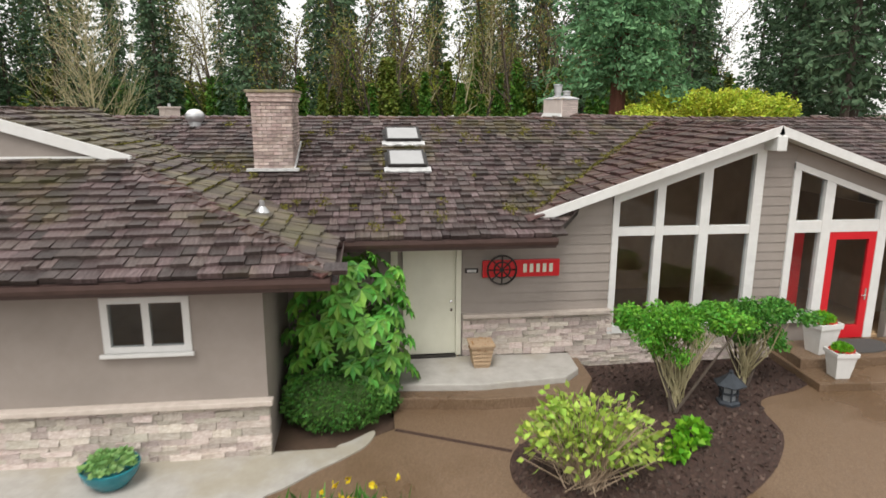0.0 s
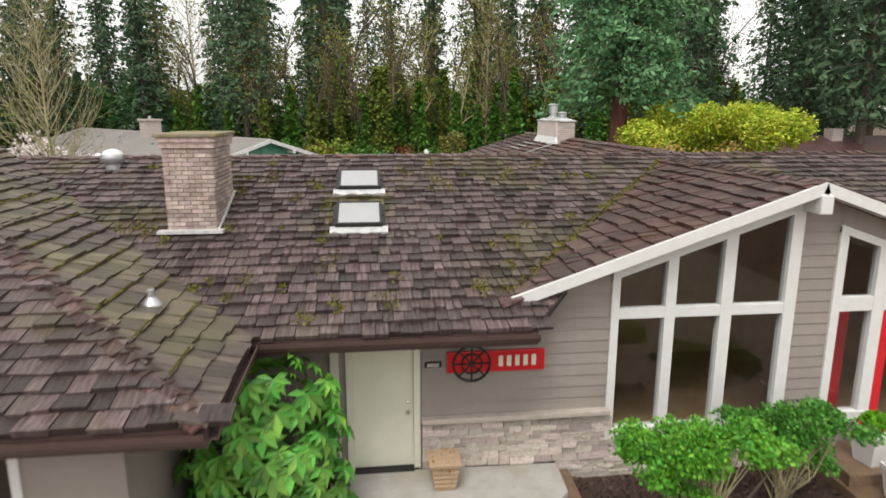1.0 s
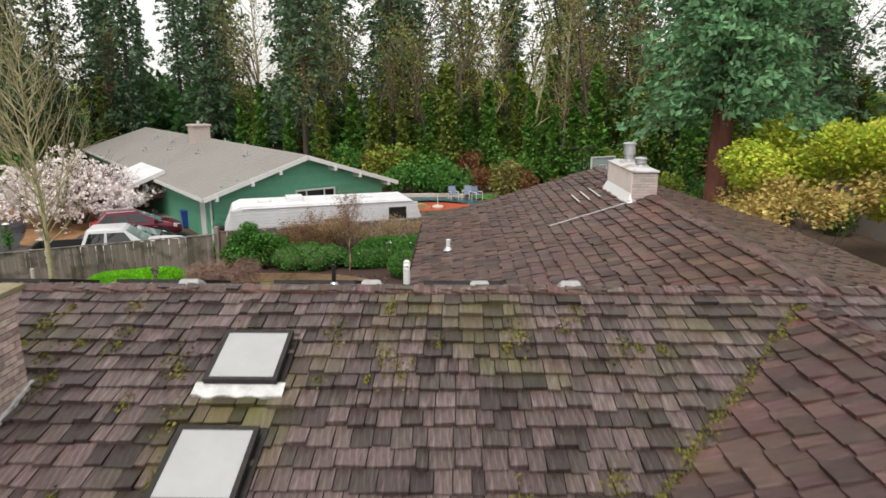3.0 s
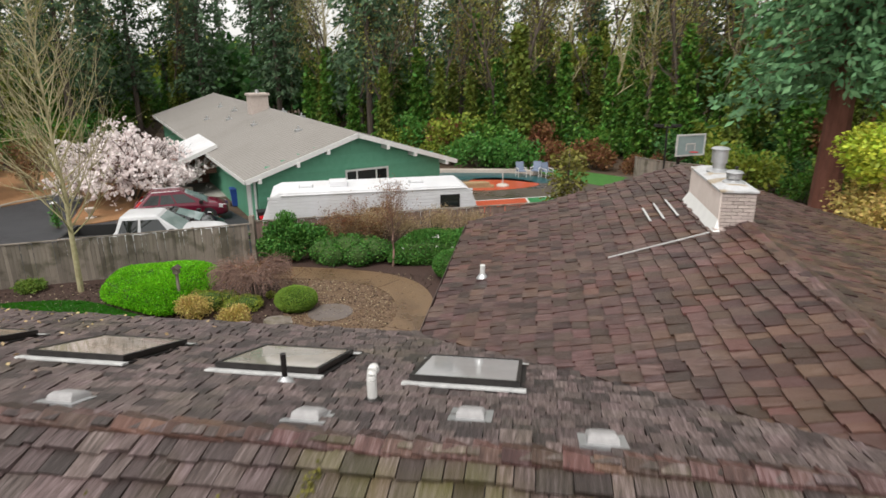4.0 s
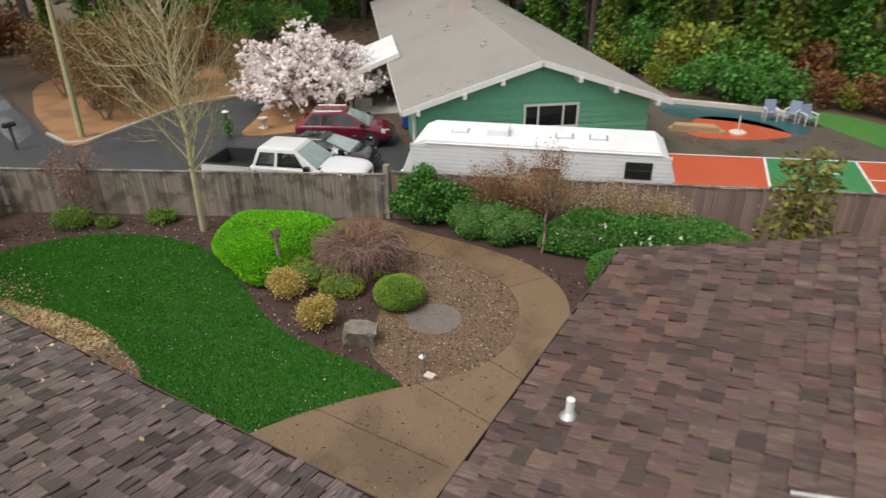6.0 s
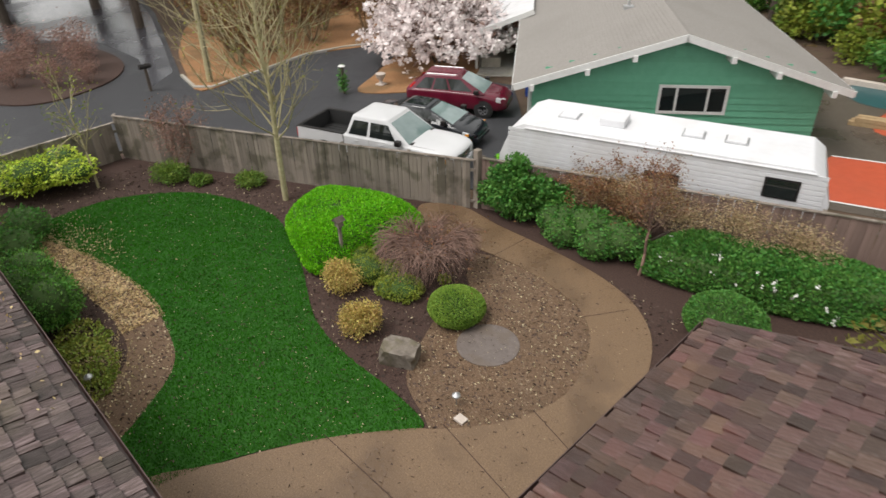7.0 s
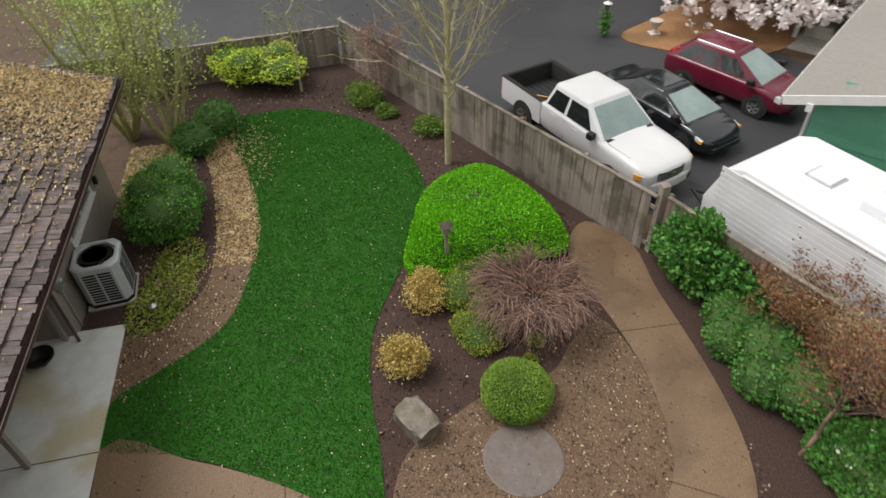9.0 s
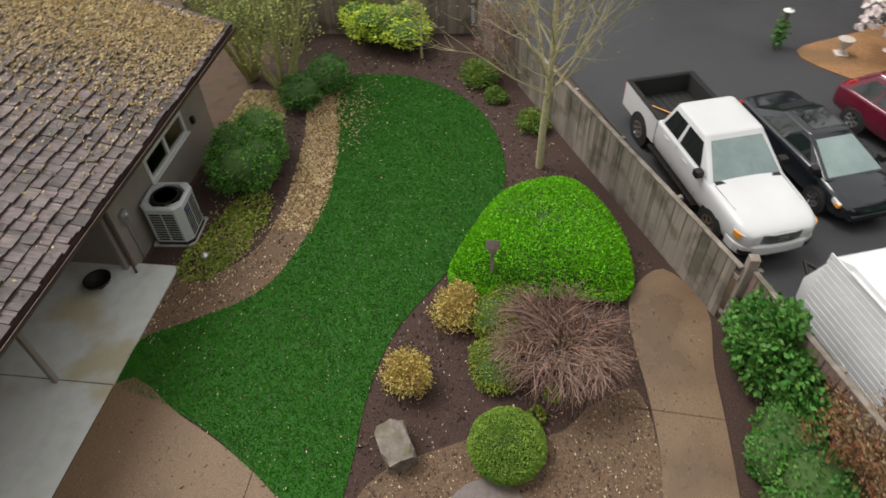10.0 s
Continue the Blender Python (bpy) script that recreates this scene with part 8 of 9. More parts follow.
structure("bark_island", Geo().prism(smooth_loop([(-21.0, 41.2), (-19.2, 42.6), (-18.2, 44.6), (-18.8, 47.5), (-24, 52), (-27.0, 50.5), (-24.3, 46.5), (-22.5, 43.6)], 4), -0.06, 0.02), bark_dust, "orange bark-dust island by the drive")
VERGE = smooth_loop([(-26.9, 36.0), (-27.6, 39.5), (-28.4, 43.2), (-27.1, 47.5), (-30, 54), (-40, 54), (-42, 44), (-36, 39.2), (-30.5, 36.9)], 4)
structure("bark_verge", Geo().prism(VERGE, -0.06, 0.02), bark_dust, "orange bark-dust verge along the drive")
kerb_pts = [(-30.0, 36.45), (-27.6, 36.0), (-26.95, 36.6), (-27.5, 39.5), (-28.3, 43.2), (-27.9, 45.5), (-27.0, 47.5), (-28.5, 51)]
kg = Geo()
for p, q in zip(kerb_pts, kerb_pts[1:]):
    kg.beam((*p, 0.09), (*q, 0.09), 0.16, 0.17)
structure("kerb", kg, concrete, "pale concrete kerb edging the drive", bevel=0.015)
structure("lane_bed", Geo().prism(smooth_loop([(-30.8, 30.4), (-32.0, 33.6), (-35, 35.3), (-39.5, 35.2), (-43, 33.5), (-41, 29.5), (-36, 27.5), (-32.2, 28.4)], 4), -0.06, 0.05), mulch, "brown planted bed between lane and drive")
structure("lane_lawn", Geo().prism(smooth_loop([(-30.5, 20), (-31.5, 25.4), (-34, 27.0), (-40, 25), (-47, 20), (-44, 13), (-34, 14)], 4), -0.06, 0.03), M("lane_lawn_green", [(0.06, 0.16, 0.02), (0.12, 0.24, 0.04)], 0.85, 2, coords="World", bump=0.9, bscale=40, big=0.5, bigscale=0.5, bigcol=(0.12, 0.12, 0.04)), "rough green lawn across the drive")
t = thing("utility_pole", "weathered leaning timber pole beside the drive", "pole", pose(-27.9, 37.0, 0, 0, 3, 0))
part("shaft", Geo().lathe([(0.17, -0.3), (0.16, 1.0), (0.14, 5.0), (0.12, 9.0)], n=12), palebark, t, smooth=True)
part("ground_wire", Geo().tube((0.17, 0, 0), (0.13, 0, 7.5), 0.02, 0.02, 6), darkmetal, t)
t = thing("garden_urn", "small pale stone urn in bark dust", "urn", pose(-20.9, 42.6, 0.02))
part("urn", Geo().lathe([(0.16, 0), (0.12, 0.08), (0.08, 0.2), (0.22, 0.4), (0.26, 0.55), (0.22, 0.55)], n=16), capstone, t, smooth=True)
part("plinth", Geo().box(-0.2, 0.2, -0.2, 0.2, -0.05, 0.05), capstone, t)
t = thing("letterbox", "dark letterbox on a post beside the lane", "letterbox", pose(-28.9, 34.3, -0.05))
part("post", Geo().box(-0.06, 0.06, -0.06, 0.06, 0, 1.15), bark, t)
part("box", Geo().loft([[(-0.1, y, 1.15), (0.1, y, 1.15), (0.1, y, 1.28), (0.05, y, 1.36), (-0.05, y, 1.36), (-0.1, y, 1.28)] for y in (-0.28, 0.28)]), darkmetal, t)


def magnolia():
    rng = np.random.default_rng(91)
    t = thing("magnolia", "wide magnolia tree covered in pale pink blossom", "tree", pose(-21.5, 47.3, 0))
    g, tips = Geo(), []
    for k in range(7):
        a = k * 0.9
        gg, tp = branchy(np.random.default_rng(200 + k), (0.3 * math.cos(a), 0.3 * math.sin(a), -0.05), 2.0, 0.75, 2, 0.08, up=0.3, length=0.8)
        g.add([(x + z * 0.55 * math.cos(a), y + z * 0.55 * math.sin(a), z) for x, y, z in gg.v], gg.f)
        tips += [(x + z * 0.55 * math.cos(a), y + z * 0.55 * math.sin(a), z) for x, y, z in tp]
    part("trunk", g, bark, t)
    n = 1500
    d = rng.normal(size=(n, 3))
    d[:, 2] = np.abs(d[:, 2]) * 0.9 - 0.15
    d /= np.linalg.norm(d, axis=1)[:, None]
    lump = (1 + 0.22 * np.sin(d[:, 0] * 5 + 1) * np.cos(d[:, 1] * 6) + 0.12 * np.sin(d[:, 2] * 9 + d[:, 0] * 7))[:, None]
    at = d * np.array([3.9, 3.6, 2.9]) * lump * (rng.uniform(0.2, 1.05, (n, 1)) ** 0.4) + np.array([0, 0, 1.25])
    at = np.repeat(at, 8, 0) + rng.normal(size=(n * 8, 3)) * 0.085
    v, f = leaves(rng, at, 0.15, long=1.4)
    ob = new("blossom", np_mesh("blossom", v, f, blossom))
    ob.parent = t
    at = d[:500] * np.array([3.6, 3.0, 2.6]) * rng.uniform(0.4, 1.0, (500, 1)) + np.array([0, 0, 1.1])
    v, f = leaves(rng, np.repeat(at, 3, 0) + rng.normal(size=(1500, 3)) * 0.15, 0.12, long=4)
    ob = new("fine_growth", np_mesh("fine_growth", v, f, twig))
    ob.parent = t


magnolia()

thicket_bark = M("thicket_twig", [(0.12, 0.085, 0.05), (0.24, 0.18, 0.105)], 0.85, 4, "island", 0.35, 0, coords="World")
leaf_brown = leafmat("brown_dry_leaf", [(0.13, 0.07, 0.03), (0.26, 0.15, 0.06)], 0.45, 0.03)
vr = random.Random(61)
first = ascending("thicket_shrub", "tall bare brown-twigged thicket shrub on bark dust", -29.6, 39.6, 3.9, 0.045, 161, thicket_bark, 30, 0.45, 0.12, (leaf_brown, 3, 0.09, 0.25), "verge thicket", 9, 0.42)
for x, y, q in ((-30.2, 42.2, 1.1), (-32.0, 40.6, 1.2), (-30.6, 45.2, 1.0), (-33.5, 43.2, 1.25), (-32.2, 47.2, 1.1), (-35.5, 46.0, 1.3), (-29.4, 48.6, 0.9), (-36.5, 41.6, 1.2)):
    copy_thing(first, Matrix.LocRotScale((x, y, 0), Euler((0, 0, vr.uniform(0, 6.28))), (q, q, q)))
leaf_red = leafmat("red_bud_leaf", [(0.22, 0.12, 0.095), (0.36, 0.23, 0.185)], 0.4, 0.02)
first = ascending("barberry", "reddish fine-twigged bare shrub in the lane bed", -33.2, 31.0, 1.7, 0.025, 162, twig, 24, 0.6, 0.1, (leaf_red, 3, 0.045, 0.16), "lane bed shrubs", 8, 0.5)
for x, y, q in ((-34.8, 33.2, 1.2), (-36.2, 30.4, 1.1), (-37.8, 33.6, 1.3), (-32.4, 32.6, 0.8), (-39.4, 31.8, 1.2), (-34.6, 29.6, 0.9)):
    copy_thing(first, Matrix.LocRotScale((x, y, 0.03), Euler((0, 0, vr.uniform(0, 6.28))), (q, q, q)))
ascending("climbing_rose", "reddish bare climbing shrub on the fence corner", -18.9, 31.2, 2.4, 0.02, 163, twig, 36, 0.4, 0.1, (leaf_red, 3, 0.04, 0.1), "", 5, 0.4)
t = thing("marker_post", "ivy-wrapped marker post at the drive corner", "post", pose(-21.3, 40.6, -0.02))
part("post", Geo().box(-0.05, 0.05, -0.05, 0.05, 0, 1.3), bark, t, bevel=0.01)
part("sign_cap", Geo().lathe([(0.16, 1.3), (0.18, 1.33), (0.1, 1.38), (0.02, 1.4)], n=14), white, t, smooth=True)
ir = np.random.default_rng(164)
P = ir.normal(size=(420, 3)) * np.array([0.12, 0.12, 0.3]) + np.array([0, 0, 0.55])
v, f = leaves(ir, P[P[:, 2] > 0.02], 0.07)
ob = new("ivy", np_mesh("ivy", v, f, leaf_mid))
ob.parent = t

# ---- sports court ----
court_red = M("court_red", [(0.42, 0.07, 0.03), (0.5, 0.095, 0.045)], 0.35, 3, bump=0.1, coords="World", big=0.4, bigscale=0.4, bigcol=(0.36, 0.08, 0.04))
court_green = M("court_green", [(0.03, 0.17, 0.06), (0.045, 0.22, 0.08)], 0.35, 3, bump=0.1, coords="World")
wet_asphalt = M("rain_wet_asphalt", [(0.035, 0.035, 0.042), (0.06, 0.06, 0.068)], 0.32, 30, bump=0.15, bscale=60, coords="World", big=0.9, bigscale=0.22, bigcol=(0.05, 0.05, 0.06), bigrough=0.08, bigpos=(0.42, 0.56))
structure("wet_lane", Geo().prism([(-29.5, 34.6), (-31.0, 36.4), (-36, 38.2), (-46, 41.6), (-62, 45.5), (-69, 38), (-62, 30.5), (-50, 24.5), (-46, 27), (-45, 33), (-41, 36), (-35, 36.2)], -0.03, -0.014), wet_asphalt, "rain-wet reflective asphalt lane")
structure("court_end", Geo().prism([(-2.5, 44.3), (2.9, 46.2), (2.2, 50.3), (-1.9, 48.7)], -0.06, -0.032), court_red, "glossy red court surface")
structure("court_middle", Geo().prism([(2.9, 46.2), (6.6, 47.5), (5.75, 51.7), (2.2, 50.3)], -0.06, -0.032), court_green, "glossy green court surface")
structure("court_far_end", Geo().prism([(6.6, 47.5), (13.6, 50.0), (12.6, 54.4), (5.75, 51.7)], -0.06, -0.032), court_red, "glossy red court surface")
structure("court_patch", Geo().prism(smooth_loop([(-1.5, 52.3), (1.0, 52.6), (3.0, 54.4), (1.2, 56.2), (-1.5, 55.8)], 4), -0.06, -0.03), court_red, "red painted patch")
structure("court_blue", Geo().prism(smooth_loop([(-3, 55.4), (0.5, 55.6), (3.2, 54.8), (3.6, 56.2), (1, 58), (-4, 57.8)], 4), -0.06, -0.03), M("court_teal", [(0.015, 0.07, 0.08), (0.03, 0.1, 0.11)], 0.3, 2, coords="World"), "dark teal paved area")
for a, b in (((-1.9, 48.7), (12.6, 54.4)), ((2.9, 46.2), (2.2, 50.3)), ((6.6, 47.5), (5.75, 51.7)), ((-2.5, 44.3), (13.6, 50.0)), ((6.2, 49.4), (13.2, 52.0)), ((4.6, 49.4), (5.3, 49.65))):
    structure("court_line", Geo().beam((*a, -0.026), (*b, -0.026), 0.1, 0.004), white, "white court line")
structure("far_lawn", Geo().prism(smooth_loop([(2.8, 59.2), (5.2, 59.6), (9.4, 56.6), (7.6, 54.2), (5.6, 55.6), (3.7, 57.6)], 4), -0.06, -0.02), M("far_lawn_green", [(0.03, 0.12, 0.015), (0.06, 0.19, 0.03)], 0.8, 3, coords="World", bump=0.8), "patch of bright lawn behind the court")
t = thing("basketball_hoop", "basketball hoop with clear backboard on a dark pole", "basketball hoop", pose(11.2, 49.6, -0.05, 0, 0, 25))
part("pole", Geo().box(-0.07, 0.07, 0.9, 1.04, 0, 3.0), darkmetal, t)
part("arm", Geo().beam((0, 0.95, 2.9), (0, 0.06, 3.2), 0.1, 0.1).beam((0, 0.95, 2.4), (0, 0.06, 2.95), 0.08, 0.08), darkmetal, t)
bb = part("backboard", Geo().box(-0.9, 0.9, 0.0, 0.03, 2.85, 3.95), M("backboard_panel", [(0.28, 0.36, 0.36), (0.34, 0.42, 0.42)], 0.15, 2, bump=0), t, "pale tinted backboard")
part("board_frame", Geo().box(-0.93, 0.93, -0.03, 0.05, 3.92, 4.0).box(-0.93, 0.93, -0.03, 0.05, 2.8, 2.88).box(-0.93, -0.85, -0.03, 0.05, 2.88, 3.92).box(0.85, 0.93, -0.03, 0.05, 2.88, 3.92), white, bb)
part("target_square", Geo().box(-0.3, 0.3, -0.012, -0.004, 3.45, 3.5).box(-0.3, -0.25, -0.012, -0.004, 3.1, 3.45).box(0.25, 0.3, -0.012, -0.004, 3.1, 3.45), white, bb)
part("rim", Geo().lathe([(0.22, 3.05), (0.24, 3.05), (0.24, 3.07), (0.22, 3.07)], (0, -0.32, 0), 20), redpaint, t, "red rim")
t = thing("light_pole", "dark lamp pole with twin floodlights beside the court", "light pole", pose(9.6, 48.2, -0.05))
part("pole", Geo().tube((0, 0, 0), (0, 0, 4.6), 0.06, 0.05, 8), darkmetal, t)
part("lamp_head", Geo().box(-0.7, -0.2, -0.12, 0.12, 4.55, 4.68), darkmetal, t)
part("lamp_head", Geo().box(0.2, 0.7, -0.12, 0.12, 4.55, 4.68), darkmetal, t)
part("cross_arm", Geo().tube((-0.5, 0, 4.52), (0.5, 0, 4.52), 0.03, 0.03, 6), darkmetal, t)
blue_cush = M("blue_sling", [(0.14, 0.18, 0.27), (0.22, 0.26, 0.34)], 0.7, 5)
for k, (x, y, r) in enumerate(((1.7, 56.9, 20), (2.7, 57.2, -15), (3.5, 56.8, 35))):
    t = thing("garden_chair", "blue and white garden chair behind the court", "chair", pose(x, y, -0.04, 0, 0, r), "garden chairs")
    part("seat", Geo().box(-0.28, 0.28, -0.28, 0.28, 0.4, 0.45), blue_cush, t)
    part("backrest", Geo().add([(-0.28, 0.25, 0.45), (0.28, 0.25, 0.45), (0.28, 0.4, 1.0), (-0.28, 0.4, 1.0), (-0.28, 0.29, 0.45), (0.28, 0.29, 0.45), (0.28, 0.44, 1.0), (-0.28, 0.44, 1.0)], [(0, 1, 2, 3), (7, 6, 5, 4), (2, 6, 7, 3), (0, 3, 7, 4), (1, 5, 6, 2)]), blue_cush, t)
    for sx in (-1, 1):
        for sy in (-1, 1):
            part("leg", Geo().tube((sx * 0.3, sy * 0.28, 0), (sx * 0.28, sy * 0.26, 0.6 if sy < 0 else 0.5), 0.025, 0.025, 6), white, t)
        part("armrest", Geo().box(sx * 0.3 - 0.04, sx * 0.3 + 0.04, -0.3, 0.3, 0.6, 0.63), white, t)
structure("court_kerb", Geo().beam((-4.5, 57.9, 0.22), (1.6, 58.5, 0.22), 0.3, 0.3).beam((1.6, 58.5, 0.22), (3.0, 57.6, 0.22), 0.3, 0.3), capstone, "low pale stone edging behind the court", bevel=0.02)
t = thing("timber_stack", "stack of pale timber edging beside the court", "timber", pose(-1.3, 53.2, -0.05, 0, 0, 15))
for k in range(4):
    part("sleeper", Geo().box(-1.4 + 0.1 * k, 1.3 - 0.15 * k, -0.5 + 0.3 * (k % 2), -0.25 + 0.3 * (k % 2), 0.18 * (k // 2), 0.17 + 0.18 * (k // 2)), M("pale_timber", [(0.3, 0.2, 0.1), (0.42, 0.3, 0.17)], 0.8, 5) if k == 0 else bpy.data.materials["pale_timber"], t, bevel=0.01)
t = thing("umbrella_base", "round pale umbrella base with short pole by the court", "umbrella base", pose(0.6, 53.6, -0.04))
part("base_plate", Geo().lathe([(0.42, 0), (0.42, 0.08), (0.3, 0.14)], n=18), capstone, t)
part("pole", Geo().tube((0, 0, 0.1), (0, 0, 0.9), 0.03, 0.03, 8), white, t)
fence("far_fence", "pale board fence behind the court", [(9.4, 57.4), (11.0, 55.6), (15.5, 53.2)], 1.4, 5)

# ---- woods ----
def conifer_parts(seed, h, r, first, size, n_br, mat, trunk_mat, dense=1.0, power=0.75, trunk_r=0.3):
    """Meshes of one conifer: tapered trunk with dead snags, and drooping boughs of needle sprays."""
    rng = np.random.default_rng(seed)
    g = Geo()
    zs = [0, h * 0.3, h * 0.65, h]
    for k in range(3):
        g.tube((0, 0, zs[k] - (0.3 if k == 0 else 0)), (0, 0, zs[k + 1]), trunk_r * (1 - 0.3 * k), trunk_r * (1 - 0.3 * (k + 1)) + 0.02, 8)
    P, D = [], []
    for k in range(n_br):
        u = (k + rng.random()) / n_br
        z = h * (first + (1 - first) * u)
        ln = max(0.5, r * (1 - u) ** power * rng.uniform(0.55, 1.15))
        a = k * 2.4 + rng.normal() * 0.4
        d = np.array([math.cos(a), math.sin(a), 0])
        tipz = -0.22 * ln
        if ln > 1:
            g.tube((0, 0, z), (d[0] * ln * 0.7, d[1] * ln * 0.7, z + tipz * 0.5), 0.05, 0.015, 3)
        m = int(5 + ln * 9.0 * dense)
        s = rng.uniform(0.12, 1.0, m)
        wdt = 0.24 * ln * np.sin(np.clip(s, 0, 1) * 2.6) + 0.1
        side = np.array([-d[1], d[0], 0])
        q = d[None] * (s * ln)[:, None] + side[None] * (rng.uniform(-1, 1, m) * wdt)[:, None]
        q[:, 2] += z + tipz * s ** 1.5 + rng.normal(size=m) * 0.1 - np.abs(rng.normal(size=m)) * 0.10 * ln
        P.append(q)
        D.append(np.tile(d * 0.7 + np.array([0, 0, -0.35]), (m, 1)))
    v, f = leaves(rng, np.concatenate(P), size, out=np.concatenate(D), long=2.2)
    return mesh_of(g, "trunk", trunk_mat), np_mesh("crown", v, f, mat)


def plant(meshes, names, kind_name, label, x, y, s, rot, group, z=-0.1, sz=None):
    t = thing(kind_name, label, "tree", Matrix.LocRotScale((x, y, z), Euler((0, 0, rot)), (s, s, sz or s)), group)
    for me, nm in zip(meshes, names):
        ob = new(nm, me)
        ob.parent = t
    return t


FIRS = [conifer_parts(300 + k, 27 + 2 * k, 3.9 + 0.3 * (k % 3), 0.16 + 0.06 * (k % 3), 0.27, 135 - 12 * (k % 3), leaf_fir, bark, 1.0, 0.6, 0.34) for k in range(5)]
leaf_ivy2 = leafmat("yellowing_ivy_leaf", [(0.10, 0.15, 0.02), (0.20, 0.24, 0.045)], 0.5, 0.03)
leaf_ivy3 = leafmat("browning_twig_leaf", [(0.12, 0.10, 0.03), (0.22, 0.17, 0.06)], 0.5, 0.03)
IVIES = []
for k in range(6):
    rng = np.random.default_rng(400 + k)
    g, tips = branchy(rng, (0, 0, -0.2), 17, 0.45, 2, 0.2, up=0.7, length=0.3)
    n = 2600
    top = rng.uniform(11.0, 15.5)
    z = top * rng.random(n) ** 0.85 + 0.2
    a = rng.uniform(0, 6.28, n)
    lump = 1 + 0.45 * np.sin(z * 2.3 + 2 * a + k) * np.sin(z * 0.9 + k) + 0.25 * np.sin(z * 5.1 - a * 3)
    rr = (1.3 - 0.9 * z / top) * rng.uniform(0.35, 1.2, n) * lump
    at = np.stack([rr * np.cos(a), rr * np.sin(a), z], 1)
    v, f = leaves(rng, at, 0.32, out=np.stack([np.cos(a), np.sin(a), 0 * a], 1))
    T = np.repeat(np.array(tips), 9, 0)
    v2, f2 = leaves(rng, T + rng.normal(size=T.shape) * 0.65, 0.19)
    IVIES.append((mesh_of(g, "trunk", palebark if k == 1 else bark), np_mesh("ivy", v, f, leaf_ivy if k % 3 else leaf_ivy2), np_mesh("leaves", v2, f2, leaf_spring if k % 2 else leaf_ivy3)))
UNDER = []
for k, mt in enumerate((leaf_ivy, leaf_rust, leaf_olive, leaf_mid, leaf_dark)):
    rng = np.random.default_rng(500 + k)
    sh = [(rng.normal() * 0.9, rng.normal() * 0.7, 1.0 + rng.random() * 0.9, 1.1, 1.0, 1.0) for _ in range(5)]
    v, f = cloud(rng, 1400, sh, 0.16, 0.45)
    UNDER.append(np_mesh("foliage", v, f, mt))

rng = np.random.default_rng(77)
spots = []


def free(x, y, d):
    return all((x - a) ** 2 + (y - b) ** 2 > d * d for a, b in spots)


def region_ok(x, y):
    q = ((x + 6.4) * 0.788 + (y - 44.6) * 0.616, -(x + 6.4) * 0.616 + (y - 44.6) * 0.788)
    return not (-12 < q[0] < 9 and -3 < q[1] < 42)


def scatter(n, xr, yr, dist, fn):
    done = tries = 0
    while done < n and tries < n * 40:
        tries += 1
        x, y = rng.uniform(*xr), rng.uniform(*yr)
        if region_ok(x, y) and free(x, y, dist):
            spots.append((x, y))
            fn(x, y, done)
            done += 1


FL = "tall dark fir with drooping boughs in the woods"
fir = lambda x, y, k: plant(FIRS[k % 5], ("trunk", "crown"), "fir_tree", FL, x, y, rng.uniform(0.85, 1.15), rng.uniform(0, 6.28), "firs of the woods")
ivy = lambda x, y, k: plant(IVIES[k % 6], ("trunk", "ivy", "leaves"), "ivy_tree", "slender bare tree clad in green ivy", x, y, rng.uniform(0.5, 0.85), rng.uniform(0, 6.28), "ivy-clad trees")
ULAB = ("green undergrowth bush at the wood's edge", "rust-red undergrowth bush at the wood's edge", "olive undergrowth bush at the wood's edge", "fresh green bush at the wood's edge", "dark evergreen bush at the wood's edge")


srng = np.random.default_rng(501)
STEMS = Geo()
for k in range(14):
    a, r = srng.uniform(0, 6.28), srng.uniform(0.4, 1.4)
    STEMS.tube((0.1 * math.cos(a), 0.1 * math.sin(a), 0), (r * math.cos(a), r * math.sin(a), srng.uniform(1.0, 2.2)), 0.03, 0.01, 4)
STEMS = mesh_of(STEMS, "woody_base", bark)


def under(x, y, k, pick=None, big=1.0):
    j = pick if pick is not None else (0, 1, 2, 0, 4, 2, 3)[k % 7]
    t = thing("undergrowth_bush", ULAB[j], "bush", Matrix.LocRotScale((x, y, -0.3), Euler((0, 0, rng.uniform(0, 6.28))), (rng.uniform(0.9, 1.5) * big,) * 3), "undergrowth")
    for nm, me in (("foliage", UNDER[j]), ("woody_base", STEMS)):
        ob = new(nm, me)
        ob.parent = t


scatter(19, (-48, 45), (66, 82), 4.6, fir)
for k, (x, y) in enumerate(((-25, 79.5), (-44, 52), (-47, 46), (-5, 82), (19.5, 77), (23, 88), (27, 80), (31, 72), (24, 72), (36, 78), (8, 84), (-13, 84))):
    spots.append((x, y))
    fir(x, y, k)
scatter(30, (-75, 75), (88, 122), 5.0, fir)
scatter(38, (-30, 34), (64, 70), 1.5, ivy)
scatter(36, (-48, 44), (70, 80), 1.9, ivy)
scatter(16, (-75, -42), (20, 84), 5.0, fir)
scatter(20, (-62, -38), (48, 84), 2.4, ivy)
scatter(12, (24, 60), (40, 66), 5.0, fir)
scatter(38, (-42, 34), (63.5, 70), 1.4, under)
scatter(16, (-62, -34), (46, 66), 2.0, lambda x, y, k: under(x, y, k, (1, 2, 1, 0)[k % 4]))
scatter(10, (-60, -33), (14, 27), 2.5, under)
scatter(44, (-80, 60), (80, 104), 3.0, lambda x, y, k: under(x, y, k, (0, 4, 2, 4)[k % 4], 2.6))
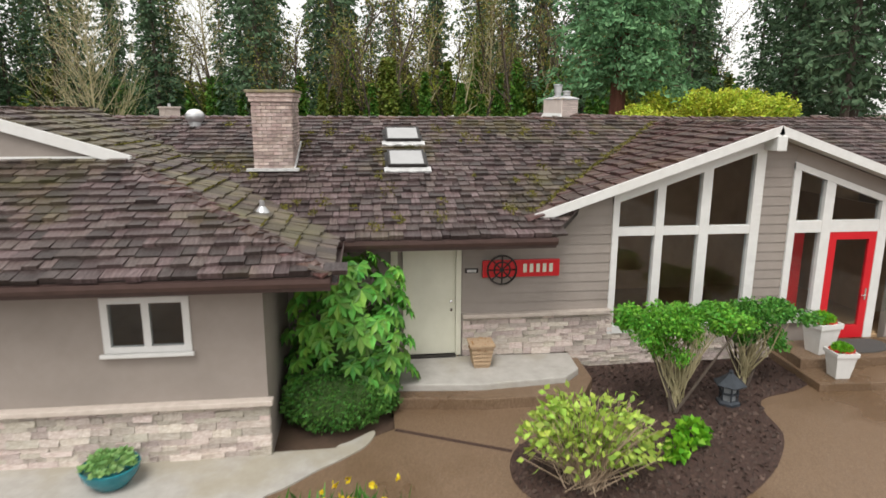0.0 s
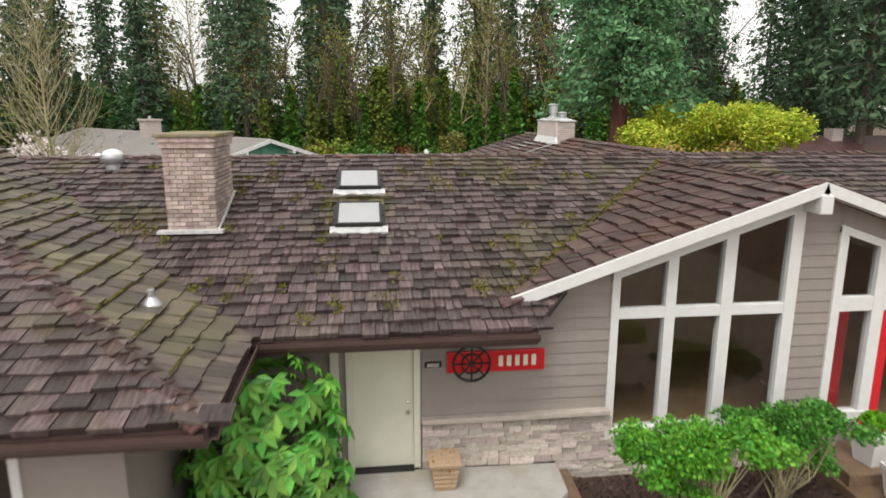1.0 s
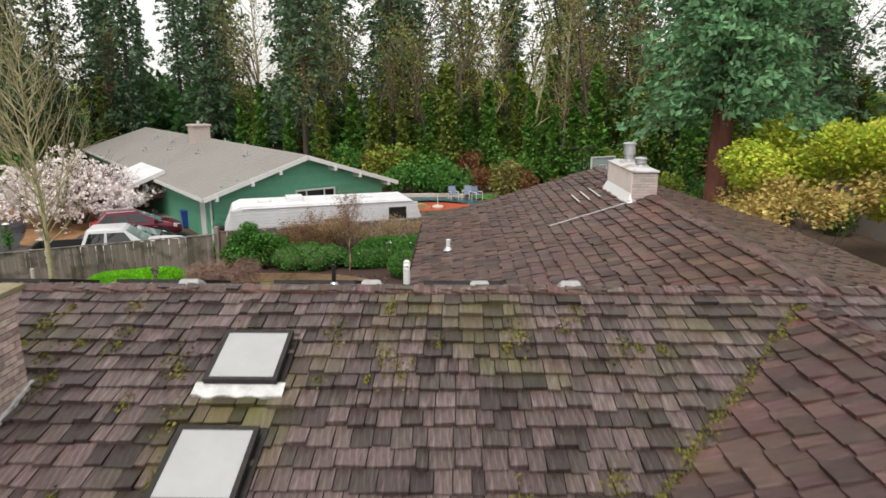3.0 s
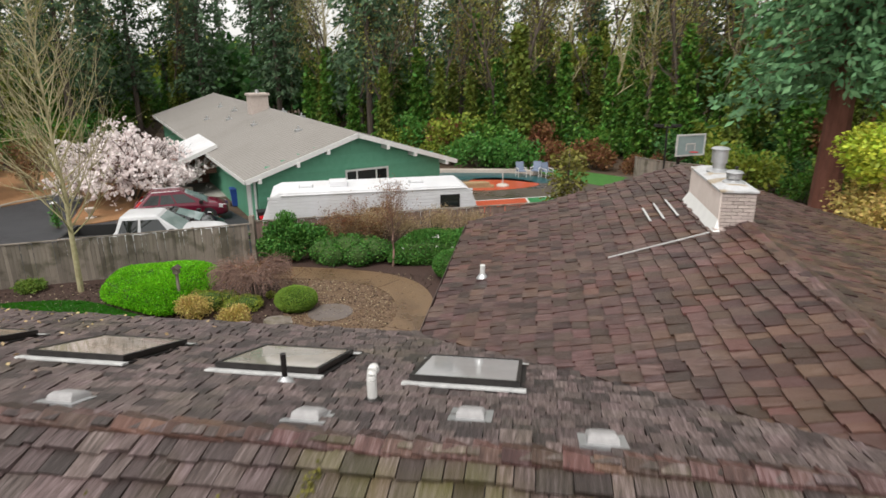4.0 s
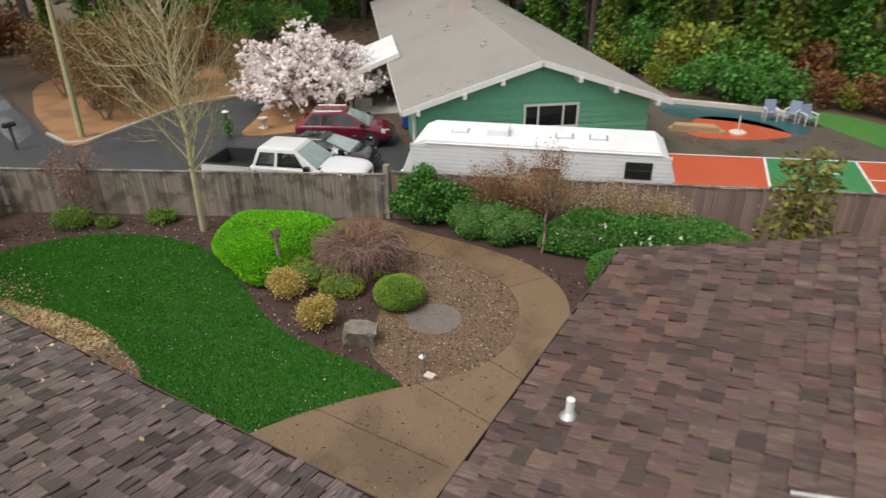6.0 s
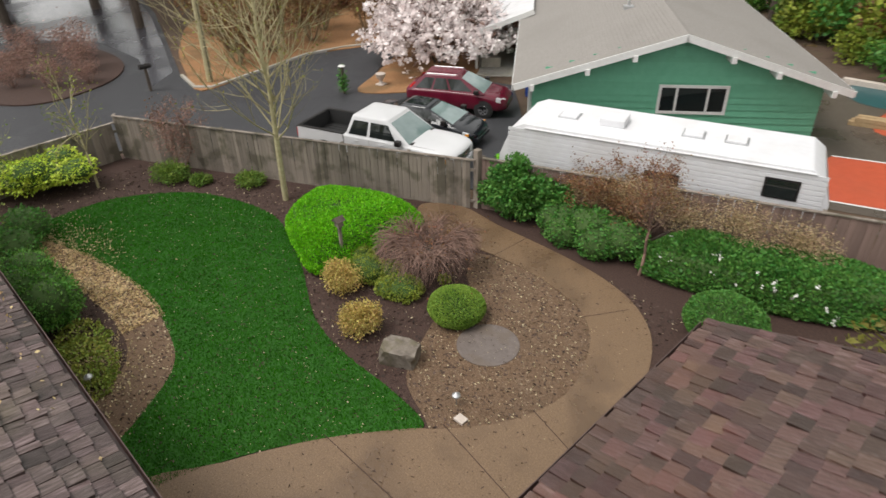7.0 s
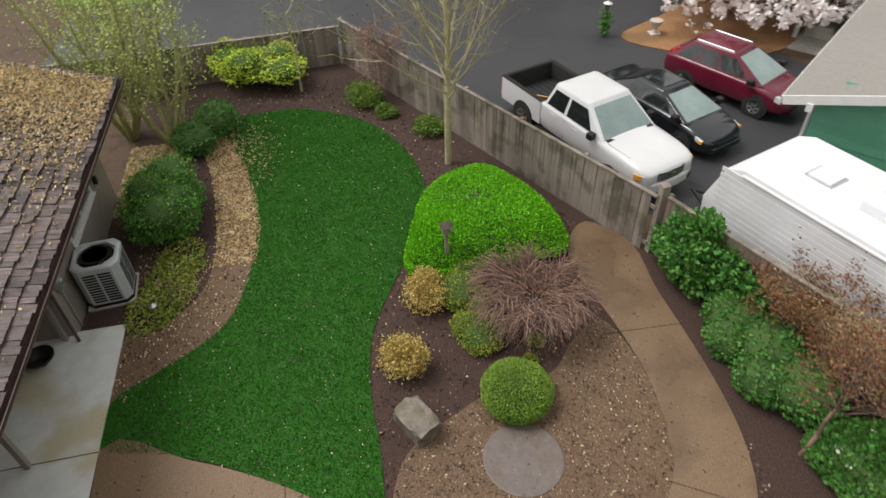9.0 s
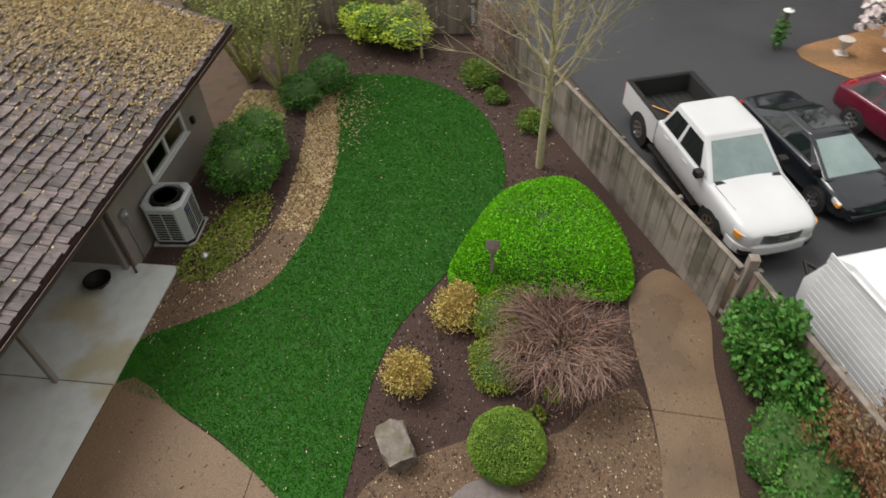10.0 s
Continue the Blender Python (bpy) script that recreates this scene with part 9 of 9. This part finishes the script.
for k, (x, y) in enumerate(((-1.4, 60.2), (0.3, 60.4), (1.4, 60.8))):
    under(x, y, 0, 3, 0.72)
for k, (x, y) in enumerate(((3.6, 61.4), (5.2, 61.2), (7.0, 60.4), (-3.6, 61.2), (9.4, 59.4), (-5.2, 62.4), (11.0, 58.8))):
    under(x, y, 0, (1, 2, 1, 0)[k % 4], 0.62)
for k, (x, y) in enumerate(((12.5, 58.5), (14.5, 57), (16.5, 55.2), (18.6, 53.4), (20.4, 51), (17.6, 50.2), (22.0, 48.2), (15.2, 53.0), (24, 45.5))):
    under(x, y, 0, (4, 2, 0)[k % 3], 0.9)
for k, (x, y) in enumerate(((16, 59), (19, 57), (13, 61), (21.5, 54))):
    ivy(x, y, k)
tall = ascending("alder_tree", "tall bare lichen-covered tree at the wood's edge", -25, 83, 19, 0.2, 171, palebark, 30, 0, 0.3, (leaf_spring, 1, 0.16, 0.3), "bare woodland trees", 1, 0.25)
for x, y, q in ((-19.5, 79, 1.15), (-12, 76, 1.0), (11.5, 66, 0.85)):
    copy_thing(tall, Matrix.LocRotScale((x, y, 0), Euler((0, 0, x * 1.7)), (q, q, q)))
REDWOOD = conifer_parts(610, 27, 5.6, 0.29, 0.19, 250, leaf_cedar, redbark, 2.6, 0.4, 0.7)
plant(REDWOOD, ("trunk", "crown"), "redwood_tree", "massive redwood with dense blue-green foliage and red trunk", 15.6, 42.6, 0.95, 0.3, "redwoods")
SMALL = conifer_parts(620, 5.3, 1.9, 0.04, 0.07, 130, leafmat("golden_cypress", [(0.10, 0.10, 0.018), (0.22, 0.2, 0.045)], 0.4), bark, 3.0, 0.9, 0.07)
plant(SMALL, ("trunk", "crown"), "cypress_tree", "small golden-green conifer behind the garden wing", 3.9, 34.7, 1.4, 0, "small conifers", sz=1.0)
rng = np.random.default_rng(79)
sh = [(rng.normal() * 2.4 + 1.0, rng.normal() * 1.8, 3.0 + rng.random() * 2.9, 1.2, 1.2, 1.0) for _ in range(17)]
shrub("bamboo_thicket", "tall yellow-green arching bamboo thicket beyond the roof", 18.6, 37.6, sh, 34000, 0.12, leaf_bam, seed=630, dark=False, fill=0.4)
sh = [(rng.normal() * 2.0, rng.normal() * 1.6, 2.6 + rng.random() * 1.2, 1.3, 1.3, 1.0) for _ in range(6)]
shrub("maple_shrub", "rust-tinged bare maple under the bamboo", 16.6, 36.2, sh, 5000, 0.12, leaf_gold, seed=631, dark=False, fill=0.3)


# ---- brown-roofed neighbour beyond the right side ----
t = thing("brown_house", "low house with brown shake roof beyond the bamboo", "house", pose(34, 44, -0.1, 0, 0, 4))
part("wall", Geo().box(-9, 9, -4, 4, 0, 2.8), taupe, t)
for s in (-1, 1):
    part("roof", Geo().loft([[(-9.8, 0, 4.7), (-9.8, s * 5, 2.9), (-9.8, s * 5, 2.75), (-9.8, 0, 4.55)], [(9.8, 0, 4.7), (9.8, s * 5, 2.9), (9.8, s * 5, 2.75), (9.8, 0, 4.55)]]), shake_red, t, "brown shake roof slope")
part("chimney", Geo().box(-3.4, -2.6, -0.9, -0.1, 4.0, 5.2), brickp, t)
